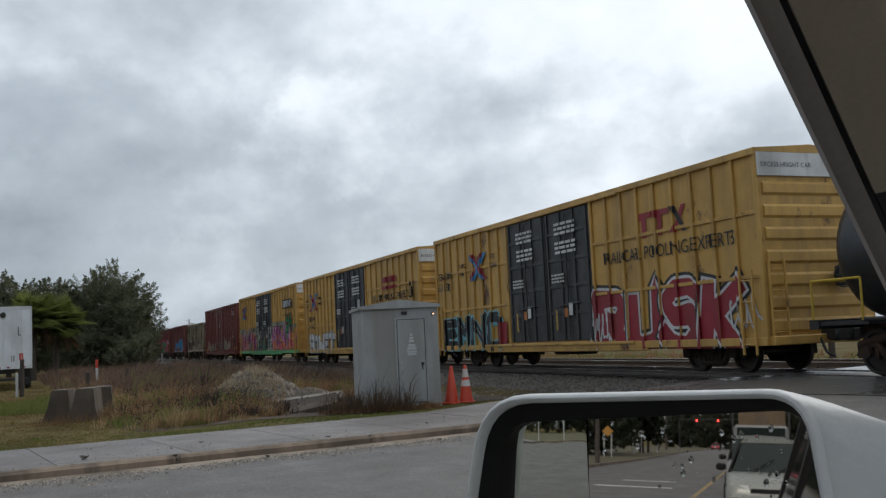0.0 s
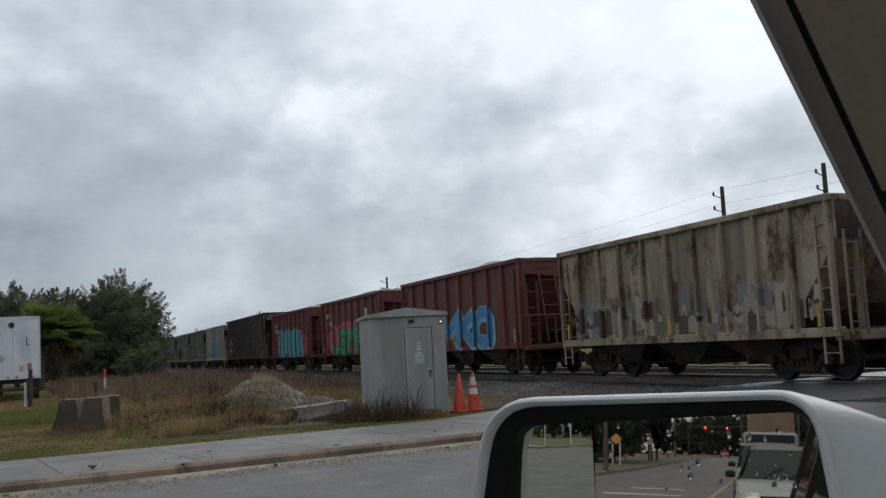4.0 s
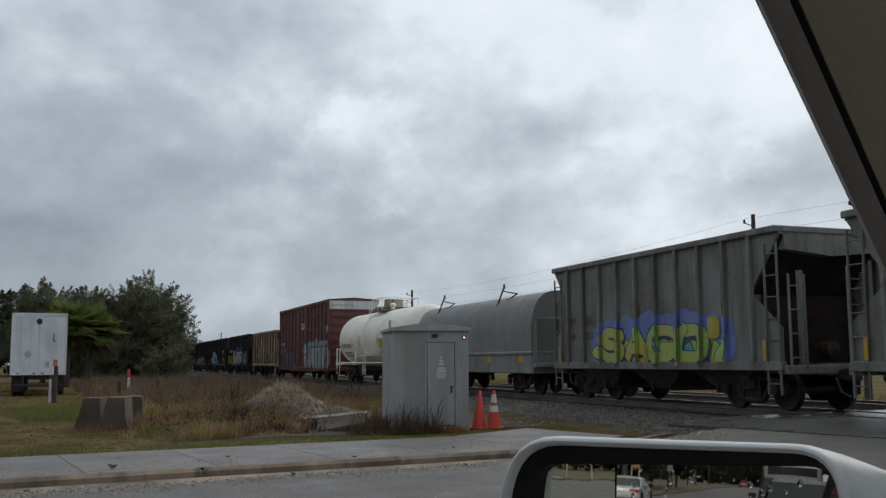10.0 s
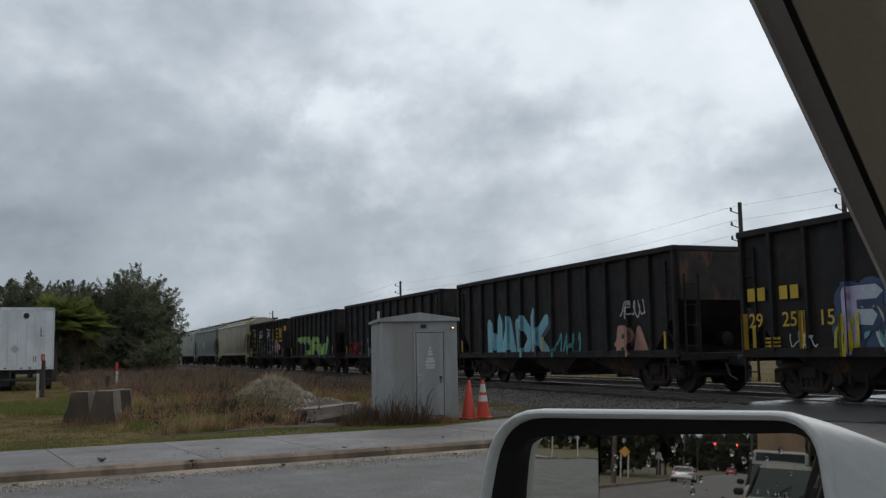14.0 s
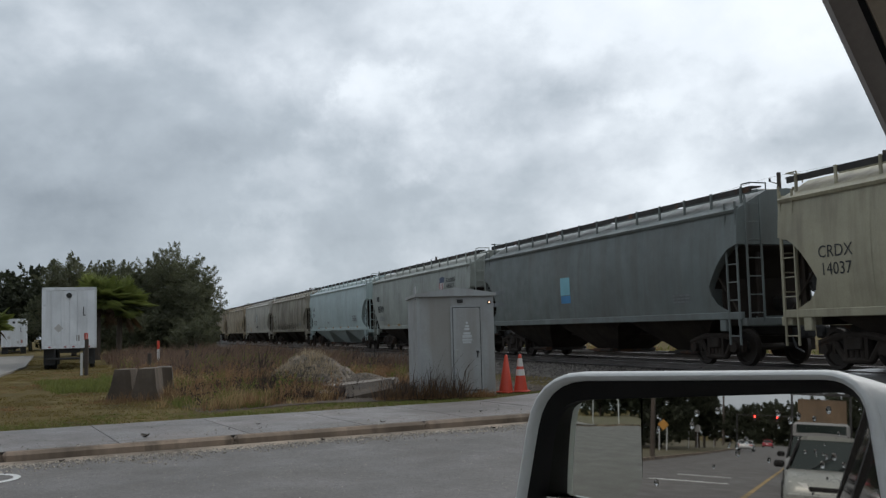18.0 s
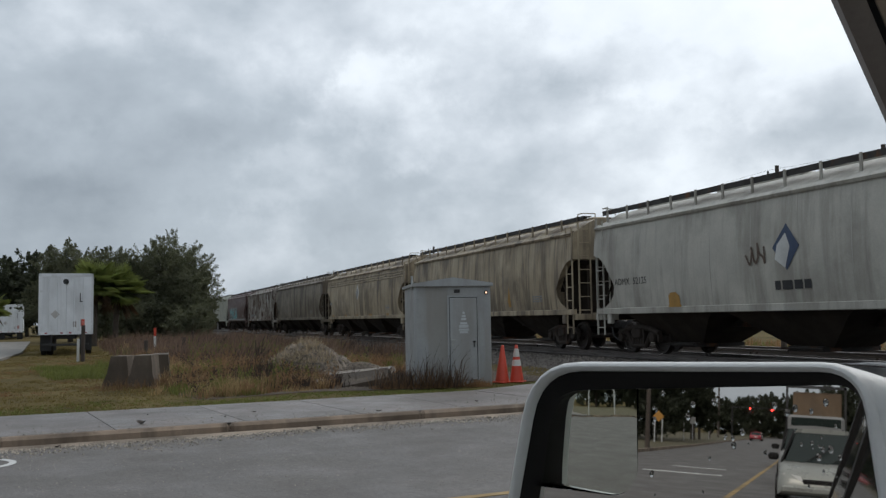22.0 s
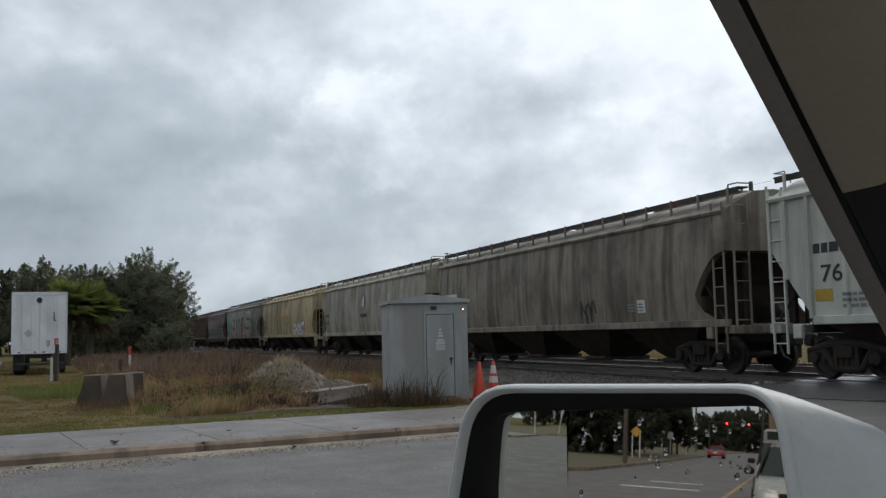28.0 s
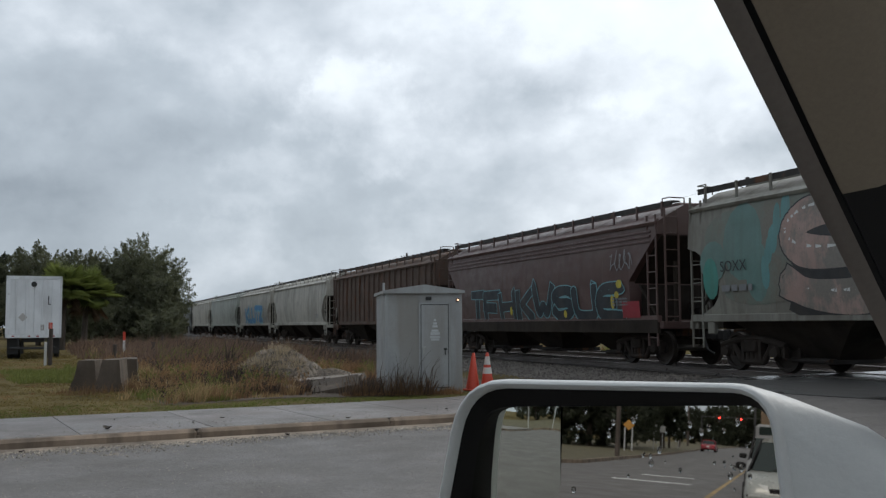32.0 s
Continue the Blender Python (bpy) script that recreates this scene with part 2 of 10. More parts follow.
# ---- mesh helpers ----
class Shape:
    """Gathers corners and faces of one mesh."""

    def __init__(self):
        self.v, self.f = [], []

    def add(self, verts, faces):
        k = len(self.v)
        self.v += [tuple(q) for q in verts]
        self.f += [tuple(i + k for i in fc) for fc in faces]
        return self

    def box(self, x0, x1, y0, y1, z0, z1, c=0.0):
        if x1 < x0: x0, x1 = x1, x0
        if y1 < y0: y0, y1 = y1, y0
        if z1 < z0: z0, z1 = z1, z0
        if not c:
            return self.add([(x, y, z) for x in (x0, x1) for y in (y0, y1) for z in (z0, z1)],
                            [(0, 1, 3, 2), (4, 6, 7, 5), (0, 4, 5, 1), (2, 3, 7, 6), (0, 2, 6, 4), (1, 5, 7, 3)])
        c = min(c, (x1 - x0) / 2.1, (y1 - y0) / 2.1, (z1 - z0) / 2.1)
        bm = bmesh.new()
        bmesh.ops.create_cube(bm, size=1)
        for q in bm.verts:
            q.co = Vector(((x0 + x1) / 2 + q.co.x * (x1 - x0), (y0 + y1) / 2 + q.co.y * (y1 - y0), (z0 + z1) / 2 + q.co.z * (z1 - z0)))
        bmesh.ops.bevel(bm, geom=bm.edges[:], offset=c, segments=1, affect="EDGES", profile=0.5)
        return self.take(bm)

    def take(self, bm):
        bm.verts.index_update()
        self.add([q.co[:] for q in bm.verts], [[w.index for w in fc.verts] for fc in bm.faces])
        bm.free()
        return self

    def rod(self, a, b, r, n=8, r2=None):
        a, b = Vector(a), Vector(b)
        d = (b - a).normalized()
        u = d.orthogonal().normalized()
        w = d.cross(u)
        r2 = r if r2 is None else r2
        vs = []
        for q, rr in ((a, r), (b, r2)):
            for i in range(n):
                t = 2 * math.pi * i / n
                vs.append(q + (u * math.cos(t) + w * math.sin(t)) * rr)
        fs = [(i, (i + 1) % n, n + (i + 1) % n, n + i) for i in range(n)]
        return self.add(vs, fs + [tuple(range(n))[::-1], tuple(range(n, 2 * n))])

    def tube(self, pts, r, n=6):
        for a, b in zip(pts, pts[1:]):
            self.rod(a, b, r, n)
        return self

    def loft(self, rings, caps=True, closed=True):
        n = len(rings[0])
        vs = [q for r in rings for q in r]
        fs = []
        for k in range(len(rings) - 1):
            for i in range(n if closed else n - 1):
                j = (i + 1) % n
                fs.append((k * n + i, k * n + j, (k + 1) * n + j, (k + 1) * n + i))
        if caps:
            fs += [tuple(range(n))[::-1], tuple(range((len(rings) - 1) * n, len(rings) * n))]
        return self.add(vs, fs)

    def turn(self, profile, n=16, axis="z", at=(0, 0, 0)):
        """A body of revolution from (radius, height) pairs."""
        rings = []
        for r, h in profile:
            ring = []
            for i in range(n):
                t = 2 * math.pi * i / n
                a, b = r * math.cos(t), r * math.sin(t)
                q = {"z": (a, b, h), "x": (h, a, b), "y": (b, h, a)}[axis]
                ring.append((q[0] + at[0], q[1] + at[1], q[2] + at[2]))
            rings.append(ring)
        return self.loft(rings)

    def mesh(self, name, material, smooth=False):
        me = bpy.data.meshes.new(name)
        me.from_pydata(self.v, [], self.f)
        bm = bmesh.new()
        bm.from_mesh(me)
        bmesh.ops.recalc_face_normals(bm, faces=bm.faces[:])
        if smooth:
            for fc in bm.faces:
                fc.smooth = True
            for ed in bm.edges:
                if len(ed.link_faces) == 2 and ed.calc_face_angle(0) > 0.7:
                    ed.smooth = False
        bm.to_mesh(me)
        bm.free()
        me.materials.append(material)
        return me


def part(name, shape, material=None, parent=None, label="", smooth=False, at=None):
    """Links a shape, or a ready mesh, as one object, under a thing or a part where one is given."""
    me = shape.mesh(name, material, smooth) if isinstance(shape, Shape) else shape
    ob = new(name, me)
    if parent is not None:
        ob.parent = parent
    if at is not None:
        ob.matrix_local = at if isinstance(at, Matrix) else pose(*at)
    if label:
        ob["label"] = label
    return ob


def thing(name, m, label, category, group="", kind=""):
    ob = new(name)
    ob.matrix_world = m
    ob.empty_display_size = 0.2
    return tagged(ob, label, category, group, kind)


def setting(name, shape, material, label, smooth=False):
    return tagged(part(name, shape, material, smooth=smooth), label, name.split("_")[0], kind="structure")


def cloud(name, verts, tris, material, parent=None, label="", quads=False):
    """A large mesh straight from arrays."""
    verts, tris = np.asarray(verts, dtype=np.float32), np.asarray(tris, dtype=np.int32)
    k = tris.shape[1]
    me = bpy.data.meshes.new(name)
    me.vertices.add(len(verts))
    me.vertices.foreach_set("co", verts.ravel())
    me.loops.add(tris.size)
    me.loops.foreach_set("vertex_index", tris.ravel())
    me.polygons.add(len(tris))
    me.polygons.foreach_set("loop_start", np.arange(0, tris.size, k, dtype=np.int32))
    me.update(calc_edges=True)
    me.validate()
    me.materials.append(material)
    return part(name, me, parent=parent, label=label)


# ---- the place: a road along +y with our lane, a railway across it ----
SPEED = 20.8
RAIL_TOP = 0.47
TURN = -7.9
TRK = Matrix.Translation((0, 0, RAIL_TOP)) @ pose(0, 0, 0, 0, 0, TURN)
MID = 15.85                     # from the camera's foot to the middle of the track
CA, SA = math.cos(radians(TURN)), math.sin(radians(TURN))


def off_track(x, y):
    return abs(-SA * x + CA * y - MID)


def along(s, w, z=0.0):
    """A place by its metres along the railway, across it and above the ground."""
    return Vector((CA * s - SA * w, SA * s + CA * w, z))


def smooth01(t):
    t = min(1, max(0, t))
    return t * t * (3 - 2 * t)


def road_z(x, y):
    return 0.44 * smooth01(1 - (off_track(x, y) - 2.6) / 6.5)


def ground_z(x, y):
    d = off_track(x, y)
    if -17.0 < x < 6.0:
        return road_z(x, y) - 0.35
    near = max(0.0, 1 - (x * x + y * y) / 6400)
    bump = near * 0.10 * noise.noise(Vector((x * 0.35, y * 0.35, 3.0)))
    bed = 0.16 * smooth01(1 - (d - 2.4) / 2.6)
    return bump * smooth01((d - 5) / 3) + bed


asphalt = mat("asphalt", (0.117, 0.104, 0.093), speck=0.9, rough=0.6, var=0.2, grain=5, bump=0.5, patch=0.5, spec=0.5)
asphalt_wet = mat("wet_asphalt", (0.072, 0.068, 0.064), rough=0.42, var=0.2, grain=20, bump=0.15, patch=0.4, wet=0.06)
concrete = mat("concrete", (0.150, 0.124, 0.110), speck=0.8, rough=0.45, var=0.45, grain=12, bump=0.35, patch=0.45, streak=0.55, dirt=(0.066, 0.054, 0.046))
concrete_old = mat("old_concrete", (0.24, 0.22, 0.19), rough=0.85, var=0.3, grain=8, bump=0.5, patch=1.5, streak=0.3)
kerb_mat = mat("kerb_concrete", (0.225, 0.168, 0.122), rough=0.85, var=0.5, streak=0.7, grain=12, bump=0.4)
turf = mat("turf", (0.106, 0.082, 0.035), spec=0.05, rough=0.95, var=0.45, grain=5, bump=0.7, patch=0.6)
gravel = mat("ballast_stone", (0.15, 0.133, 0.118), speck=0.6, spec=0.2, rough=0.9, var=0.5, grain=9, bump=0.6, island=True)
pebble = mat("pebble", (0.30, 0.262, 0.215), rough=0.8, var=0.8, grain=8, bump=0.3, island=True)
steel_rail = mat("rail_steel", (0.20, 0.18, 0.17), rough=0.35, metal=0.9, var=0.2)
tie_wood = mat("tie_wood", (0.055, 0.045, 0.038), rough=0.9, var=0.3, bump=0.5)
yellow_line = mat("yellow_line_paint", (0.30, 0.195, 0.06), rough=0.6, var=0.45, bump=0.2)
white_line = mat("white_line_paint", (0.55, 0.55, 0.53), rough=0.6, var=0.25, bump=0.2)


def build_ground():
    near = np.concatenate([np.arange(-70, 30, 1.0)])
    far_a = -70 - np.cumsum(np.geomspace(1.5, 420, 28))
    far_b = 30 + np.cumsum(np.geomspace(1.5, 420, 28))
    xs = np.sort(np.concatenate([far_a, near, far_b, [-17.02, -16.98, 5.98, 6.02]]))
    near_y = np.arange(-20, 45, 1.0)
    ys = np.sort(np.concatenate([-20 - np.cumsum(np.geomspace(1.5, 420, 28)), near_y, 45 + np.cumsum(np.geomspace(1.5, 420, 28))]))
    v = [(x, y, ground_z(x, y)) for x in xs for y in ys]
    n = len(ys)
    i, j = np.meshgrid(np.arange(len(xs) - 1), np.arange(n - 1), indexing="ij")
    a = (i * n + j).ravel()
    q = np.stack([a, a + n, a + n + 1, a + 1], 1)
    ob = cloud("ground", v, q, turf)
    tagged(ob, "rough green and brown turf on flat ground", "ground", kind="structure")


build_ground()


def strip(x0, x1, y0, y1, lift, step=1.0, thick=0.12, zf=road_z, nx=2):
    """A slab that follows the road's rise."""
    s = Shape()
    n = max(1, int((y1 - y0) / step))
    rings = []
    for k in range(n + 1):
        y = y0 + (y1 - y0) * k / n
        top = [(x0 + (x1 - x0) * i / nx, y, zf(x0 + (x1 - x0) * i / nx, y) + lift) for i in range(nx + 1)]
        rings.append(top + [(x1, y, top[-1][2] - thick), (x0, y, top[0][2] - thick)])
    return s.loft(rings)


setting("road", strip(-13.95, 6.0, -420, 70, 0.0, 2.0, 0.2, nx=6), asphalt, "grey asphalt road, damp and worn")
setting("road_crossing", strip(-15.5, 5.9, 13.5, 23.5, 0.004, 0.5, 0.05, nx=8), asphalt_wet, "wet asphalt level crossing with shining puddles")
# walk in slabs, kerb in lengths
walk_base = setting("pavement", strip(-17.3, -14.14, -160, 11.3, 0.138, 2.0, 0.3), concrete, "pale concrete pavement beside the road")
kerb_base = setting("kerb", strip(-14.12, -13.98, -160, 12.3, 0.06, 2.0, 0.3), kerb_mat, "stained concrete kerb of the opposite side")
slab_mesh = Shape().box(-1.57, 1.57, 0.006, 1.826, -0.06, 0.012, 0.008).mesh("slab", concrete)
kerb_mesh = Shape().box(-0.09, 0.09, 0.004, 3.04, -0.1, 0.152, 0.045).mesh("kerb_stone", kerb_mat)
for k in range(-14, 6):
    y = k * 1.832 + 0.25
    part("slab", slab_mesh, parent=walk_base, at=(-15.71, y, 0.138 + road_z(-15.7, y)))
for k in range(-9, 4):
    y = k * 3.05 + 0.6
    part("kerb_stone", kerb_mesh, parent=kerb_base, at=(-14.05, y, road_z(-14.05, y)))

# painted lines
setting("line_yellow_1", strip(-7.86, -7.74, -4, 9, 0.006, 2.0, 0.004), yellow_line, "worn yellow centre line")
setting("line_yellow_2", strip(-2.38, -2.24, -90, -20.0, 0.006, 2.0, 0.004), yellow_line, "worn yellow lane line")
setting("line_white_1", strip(-5.9, -3.3, -33.3, -32.8, 0.006, 0.3, 0.004), white_line, "worn white stop bar")
setting("line_white_3", strip(-5.6, -3.6, -38.4, -38.0, 0.006, 0.3, 0.004), white_line, "worn white cross bar")
mark = Shape()
loop = [(-12.62 + 0.46 * math.cos(t), 0.35 + 0.4 * math.sin(t) if math.sin(t) > 0 else 0.35 + 2.6 * math.sin(t)) for t in np.linspace(0, 2 * math.pi, 41)]
for k in range(40):
    (xa, ya), (xb, yb) = loop[k], loop[k + 1]
    ia, ib = [(-12.62 + (q[0] + 12.62) * 0.72, 0.35 + (q[1] - 0.35) * 0.8) for q in (loop[k], loop[k + 1])]
    mark.add([(xa, ya, 0.007), (xb, yb, 0.007), (*ib, 0.007), (*ia, 0.007)], [(0, 1, 2, 3)])
setting("line_white_2", mark, white_line, "worn white painted loop on the road")

# ---- railway ----
def build_track(w, n):
    rails = Shape()
    for side in (-0.7535, 0.7535):
        prof = [(-0.07, -0.17), (0.07, -0.17), (0.07, -0.155), (0.012, -0.13), (0.012, -0.05), (0.037, -0.035), (0.037, -0.004), (0.03, 0), (-0.03, 0), (-0.037, -0.004),
                (-0.037, -0.035), (-0.012, -0.05), (-0.012, -0.13), (-0.07, -0.155)]
        r = [[TRK @ Vector((s, w + side + a, b)) for a, b in prof] for s in (-1000, -420, -150, 0, 150, 420, 800)]
        rails.loft(r)
    setting("rails_%d" % n, rails, steel_rail, "worn steel rails with dark rust and bright tops")


build_track(MID, 1)
build_track(MID + 4.4, 2)
bed = Shape()
prof = [(-4.6, -0.5), (-2.1, -0.20), (2.2, -0.20), (2.35, -0.2), (6.6, -0.2), (8.2, -0.5), (8.2, -0.8), (-4.6, -0.8)]
for a, b in ((-1000, -17.0), (6.0, 800)):
    bed.loft([[TRK @ Vector((s, MID + p, q)) for p, q in prof] for s in np.linspace(a, b, 12)])
setting("ballast", bed, gravel, "dark grey crushed stone bed of the railway")
ties = [Shape().box(-0.11, 0.11, -1.3, 1.3, -0.35, -0.165, 0.01).mesh("tie", tie_wood)]
railway = tagged(new("track_ties"), "dark creosoted wooden ties under the rails", "ties", kind="structure")
for k in range(200):
    s = -17.5 - k * 0.52
    part("tie", ties[0], parent=railway, at=TRK @ Matrix.Translation((s, MID, 0)) @ pose(0, 0, 0, 0, 0, random.uniform(-1, 1)))
for k in range(60):
    part("tie", ties[0], parent=railway, at=TRK @ Matrix.Translation((-17.5 - k * 0.52, MID + 4.4, 0)))


def rocks(name, places, sizes, material, label, category):
    """Many small angular stones in one mesh."""
    base = np.array([(1, 0, -.3), (.3, .95, -.3), (-.8, .6, -.3), (-.8, -.6, -.3), (.3, -.95, -.3), (.45, .1, .6), (-.3, .3, .7), (-.2, -.4, .55)], dtype=float)
    tri = np.array([(0, 1, 5), (1, 6, 5), (1, 2, 6), (2, 3, 6), (3, 7, 6), (3, 4, 7), (4, 5, 7), (4, 0, 5), (5, 6, 7)])
    rng = np.random.default_rng(5)
    places = np.asarray(places)
    n = len(places)
    a = rng.uniform(0, 6.28, n)
    sc = np.asarray(sizes)[:, None] * rng.uniform(0.6, 1.4, (n, 3))
    v = base[None] * sc[:, None, :] * rng.uniform(0.8, 1.2, (n, 8, 3))
    c, s = np.cos(a)[:, None], np.sin(a)[:, None]
    v = np.stack([v[..., 0] * c - v[..., 1] * s, v[..., 0] * s + v[..., 1] * c, v[..., 2]], -1) + places[:, None, :]
    t = tri[None] + (np.arange(n) * 8)[:, None, None]
    ob = cloud(name, v.reshape(-1, 3), t.reshape(-1, 3), material)
    return tagged(ob, label, category, kind="stuff")


# pale sand washed along the foot of the kerb
sand_mat = mat("gutter_sand", (0.255, 0.205, 0.158), rough=0.9, var=0.6, grain=9, bump=0.5, patch=1.4)
sand = Shape()
rows_ = []
for k in range(170):
    y = -5 + k * 0.1
    w = 0.16 + 0.34 * abs(noise.noise(Vector((y * 0.45, 3.0, 0)))) + 0.10 * noise.noise(Vector((y * 3.1, 7.0, 0)))
    rows_.append([(-13.955, y, road_z(-13.9, y) + 0.03), (-13.93 + w * 0.4, y, road_z(-13.8, y) + 0.011), (-13.93 + w * 0.8, y, road_z(-13.7, y) + 0.005), (-13.93 + w, y, road_z(-13.6, y) - 0.004)])
sand.loft(rows_, caps=False, closed=False)
setting("ground_sand", sand, sand_mat, "pale sand washed along the kerb's foot")
rng = np.random.default_rng(2)
pl, sz = [], []
for k in range(9000):
    s = -14 - 60 * rng.random() ** 1.3
    a = rng.uniform(-4.7, -1.2)
    z = -0.5 + 0.3 * min(1, (a + 4.6) / 2.5)
    q = TRK @ Vector((s, MID + a, z + 0.015))
    if q.x < -14.5:
        pl.append(q[:])
        sz.append(rng.uniform(0.02, 0.05))
rocks("ballast_stones", pl, sz, gravel, "loose dark grey ballast stones on the bank", "stones")
pl, sz = [], []
for k in range(9000):
    y = rng.uniform(-4, 13)
    x = -13.95 + abs(rng.normal(0, 0.52)) * (0.5 + 0.9 * abs(noise.noise(Vector((y * 0.6, 0, 4.0))))) + 0.02
    pl.append((x, y, road_z(x, y) + 0.008))
    sz.append(rng.uniform(0.004, 0.016) * (1.8 if rng.random() < 0.04 else 1))
rocks("gutter_gravel", pl, sz, pebble, "pale gravel washed into the gutter", "gravel")
pl, sz = [], []
for k in range(6000):
    x, y = rng.uniform(-13.7, -8.5), rng.uniform(-6, 11)
    pl.append((x, y, road_z(x, y) + 0.003))
    sz.append(rng.uniform(0.003, 0.008))
rocks("road_grit", pl, sz, mat("grit", (0.34, 0.31, 0.27), rough=0.8, var=0.6, island=True), "fine grit strewn on the asphalt", "grit")
pl, sz = [], []
for k in range(520):
    x, y = -14.0 - abs(rng.normal(0, 0.5)), rng.uniform(-4, 11)
    if x > -17.2:
        pl.append((x, y, road_z(x, y) + 0.155))
        sz.append(rng.uniform(0.004, 0.014) * (1.8 if rng.random() < 0.05 else 1))
rocks("pavement_pebbles", pl, sz, pebble, "small pebbles scattered on the pavement", "pebbles")
leaf_brown = mat("fallen_leaf_brown", (0.045, 0.032, 0.022), rough=0.7, var=0.3)
for x, y, a, k in ((-14.67, 2.52, 20, 1.5), (-14.3, 6.1, 75, 0.7), (-13.7, 1.3, 130, 0.8), (-13.75, 4.9, 10, 0.9), (-13.6, 7.7, 200, 0.8), (-15.4, 4.4, 250, 0.6), (-14.9, 8.2, 300, 0.7)):
    s_ = Shape()
    s_.loft([[(u * 0.07 * k, -w_ * 0.03 * k, 0.03 * k * u * u + 0.012 * w_), (u * 0.07 * k, 0, 0.03 * k * u * u), (u * 0.07 * k, w_ * 0.034 * k, 0.03 * k * u * u + 0.02 * w_ * k)] for u, w_ in ((-1, 0.08), (-0.6, 0.8), (0, 1.0), (0.6, 0.7), (1.1, 0.05))], caps=False, closed=False)
    lf_ = part("fallen_leaf", s_, leaf_brown)
    lf_.matrix_world = pose(x, y, road_z(x, y) + (0.154 if x < -14 else 0.012), 0, 0, a)
    tagged(lf_, "curled dark brown leaf lying by the kerb", "leaf", "fallen leaves by the kerb")
# ---- the train ----
MOVING = []
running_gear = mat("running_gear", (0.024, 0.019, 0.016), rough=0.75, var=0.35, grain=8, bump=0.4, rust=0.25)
black_iron = mat("black_iron", (0.022, 0.021, 0.021), rough=0.6, var=0.3, grain=10, bump=0.3)
wheel_steel = mat("wheel_steel", (0.040, 0.032, 0.027), rough=0.55, metal=0.4, var=0.35)


def truck_mesh():
    s = Shape()
    for y in (-0.98, 0.98):
        yy = y + (0.05 if y > 0 else -0.05)
        # cast side frame: top member, slanted arms, bottom tie, columns, journal boxes and springs
        s.tube([(-1.12, yy, 0.60), (-0.72, yy, 0.70), (-0.4, yy, 0.76), (0.4, yy, 0.76), (0.72, yy, 0.70), (1.12, yy, 0.60)], 0.085, 8)
        s.tube([(-0.66, yy, 0.62), (-0.38, yy, 0.24), (0.38, yy, 0.24), (0.66, yy, 0.62)], 0.075, 8)
        for cx in (-0.3, 0.3):
            s.box(cx - 0.05, cx + 0.05, yy - 0.07, yy + 0.07, 0.24, 0.76)
        for cx in (-0.88, 0.88):
            s.box(cx - 0.24, cx + 0.24, yy - 0.06, yy + 0.06, 0.56, 0.68, 0.02)
            s.box(cx - 0.26, cx - 0.17, yy - 0.06, yy + 0.06, 0.36, 0.6).box(cx + 0.17, cx + 0.26, yy - 0.06, yy + 0.06, 0.36, 0.6)
            e = 0.1 if y > 0 else -0.1
            s.turn([(0.02, yy + e - 0.05), (0.12, yy + e - 0.04), (0.13, yy + e + 0.04), (0.02, yy + e + 0.05)], 12, "y", (cx, 0, 0.47))
        for cx in (-0.16, 0, 0.16):
            s.turn([(0.02, 0.28), (0.07, 0.29), (0.07, 0.58), (0.02, 0.59)], 8, "z", (cx, yy, 0))
    s.box(-0.22, 0.22, -1.15, 1.15, 0.46, 0.74, 0.03)
    return s.mesh("truck", mat("truck_iron", (0.034, 0.026, 0.021), rough=0.8, var=0.4, grain=8, bump=0.3, rust=0.12, rust_col=(0.07, 0.035, 0.02), spec=0.25), True)


def wheelset_mesh():
    s = Shape()
    for y in (-0.75, 0.75):
        g = 1 if y > 0 else -1
        s.turn([(0.05, y + 0.07 * g), (0.12, y + 0.07 * g), (0.15, y + 0.02 * g), (0.36, y + 0.02 * g), (0.38, y + 0.065 * g), (0.45, y + 0.065 * g), (0.455, y - 0.045 * g), (0.485, y - 0.05 * g),
                (0.48, y - 0.07 * g), (0.37, y - 0.07 * g), (0.35, y - 0.02 * g), (0.05, y - 0.02 * g)], 24, "y", (0, 0, 0.47))
    s.rod((0, -0.95, 0.47), (0, 0.95, 0.47), 0.085, 10)
    return s.mesh("wheelset", wheel_steel, True)


def coupler_mesh():
    s = Shape().box(-0.35, 0.25, -0.09, 0.09, 0.72, 0.94, 0.02).box(0.2, 0.5, -0.16, 0.16, 0.68, 0.98, 0.05)
    s.tube([(0.1, -0.25, 0.75), (0.3, -0.3, 0.45), (0.5, -0.25, 0.35)], 0.03)
    return s.mesh("coupler", black_iron, True)


TRUCK, WHEELS, COUPLER = truck_mesh(), wheelset_mesh(), coupler_mesh()


def gear(car, L, inset=1.95, sill_z=(0.78, 1.05)):
    """Trucks, wheelsets, couplers and the centre sill under a car."""
    for x in (-L / 2 + inset, L / 2 - inset):
        tr = part("truck", TRUCK, parent=car, at=(x, 0, 0))
        for dx in (-0.88, 0.88):
            part("wheelset", WHEELS, parent=tr, at=(dx, 0, 0))
    part("coupler", COUPLER, parent=car, at=(L / 2, 0, 0))
    part("coupler", COUPLER, parent=car, at=(-L / 2, 0, 0, 0, 0, 180))
    part("center_sill", Shape().box(-L / 2 + 0.1, L / 2 - 0.1, -0.25, 0.25, sill_z[0], sill_z[1], 0.02), running_gear, car)


def rail_car(name, front, back, label, category="freight car"):
    """front and back: where the car's ends stand along the railway as the film begins."""
    car = thing(name, TRK @ Matrix.Translation(((front + back) / 2, MID, 0)), label, category, "cars of the passing train")
    MOVING.append((car, (front + back) / 2))
    return car, abs(front - back)


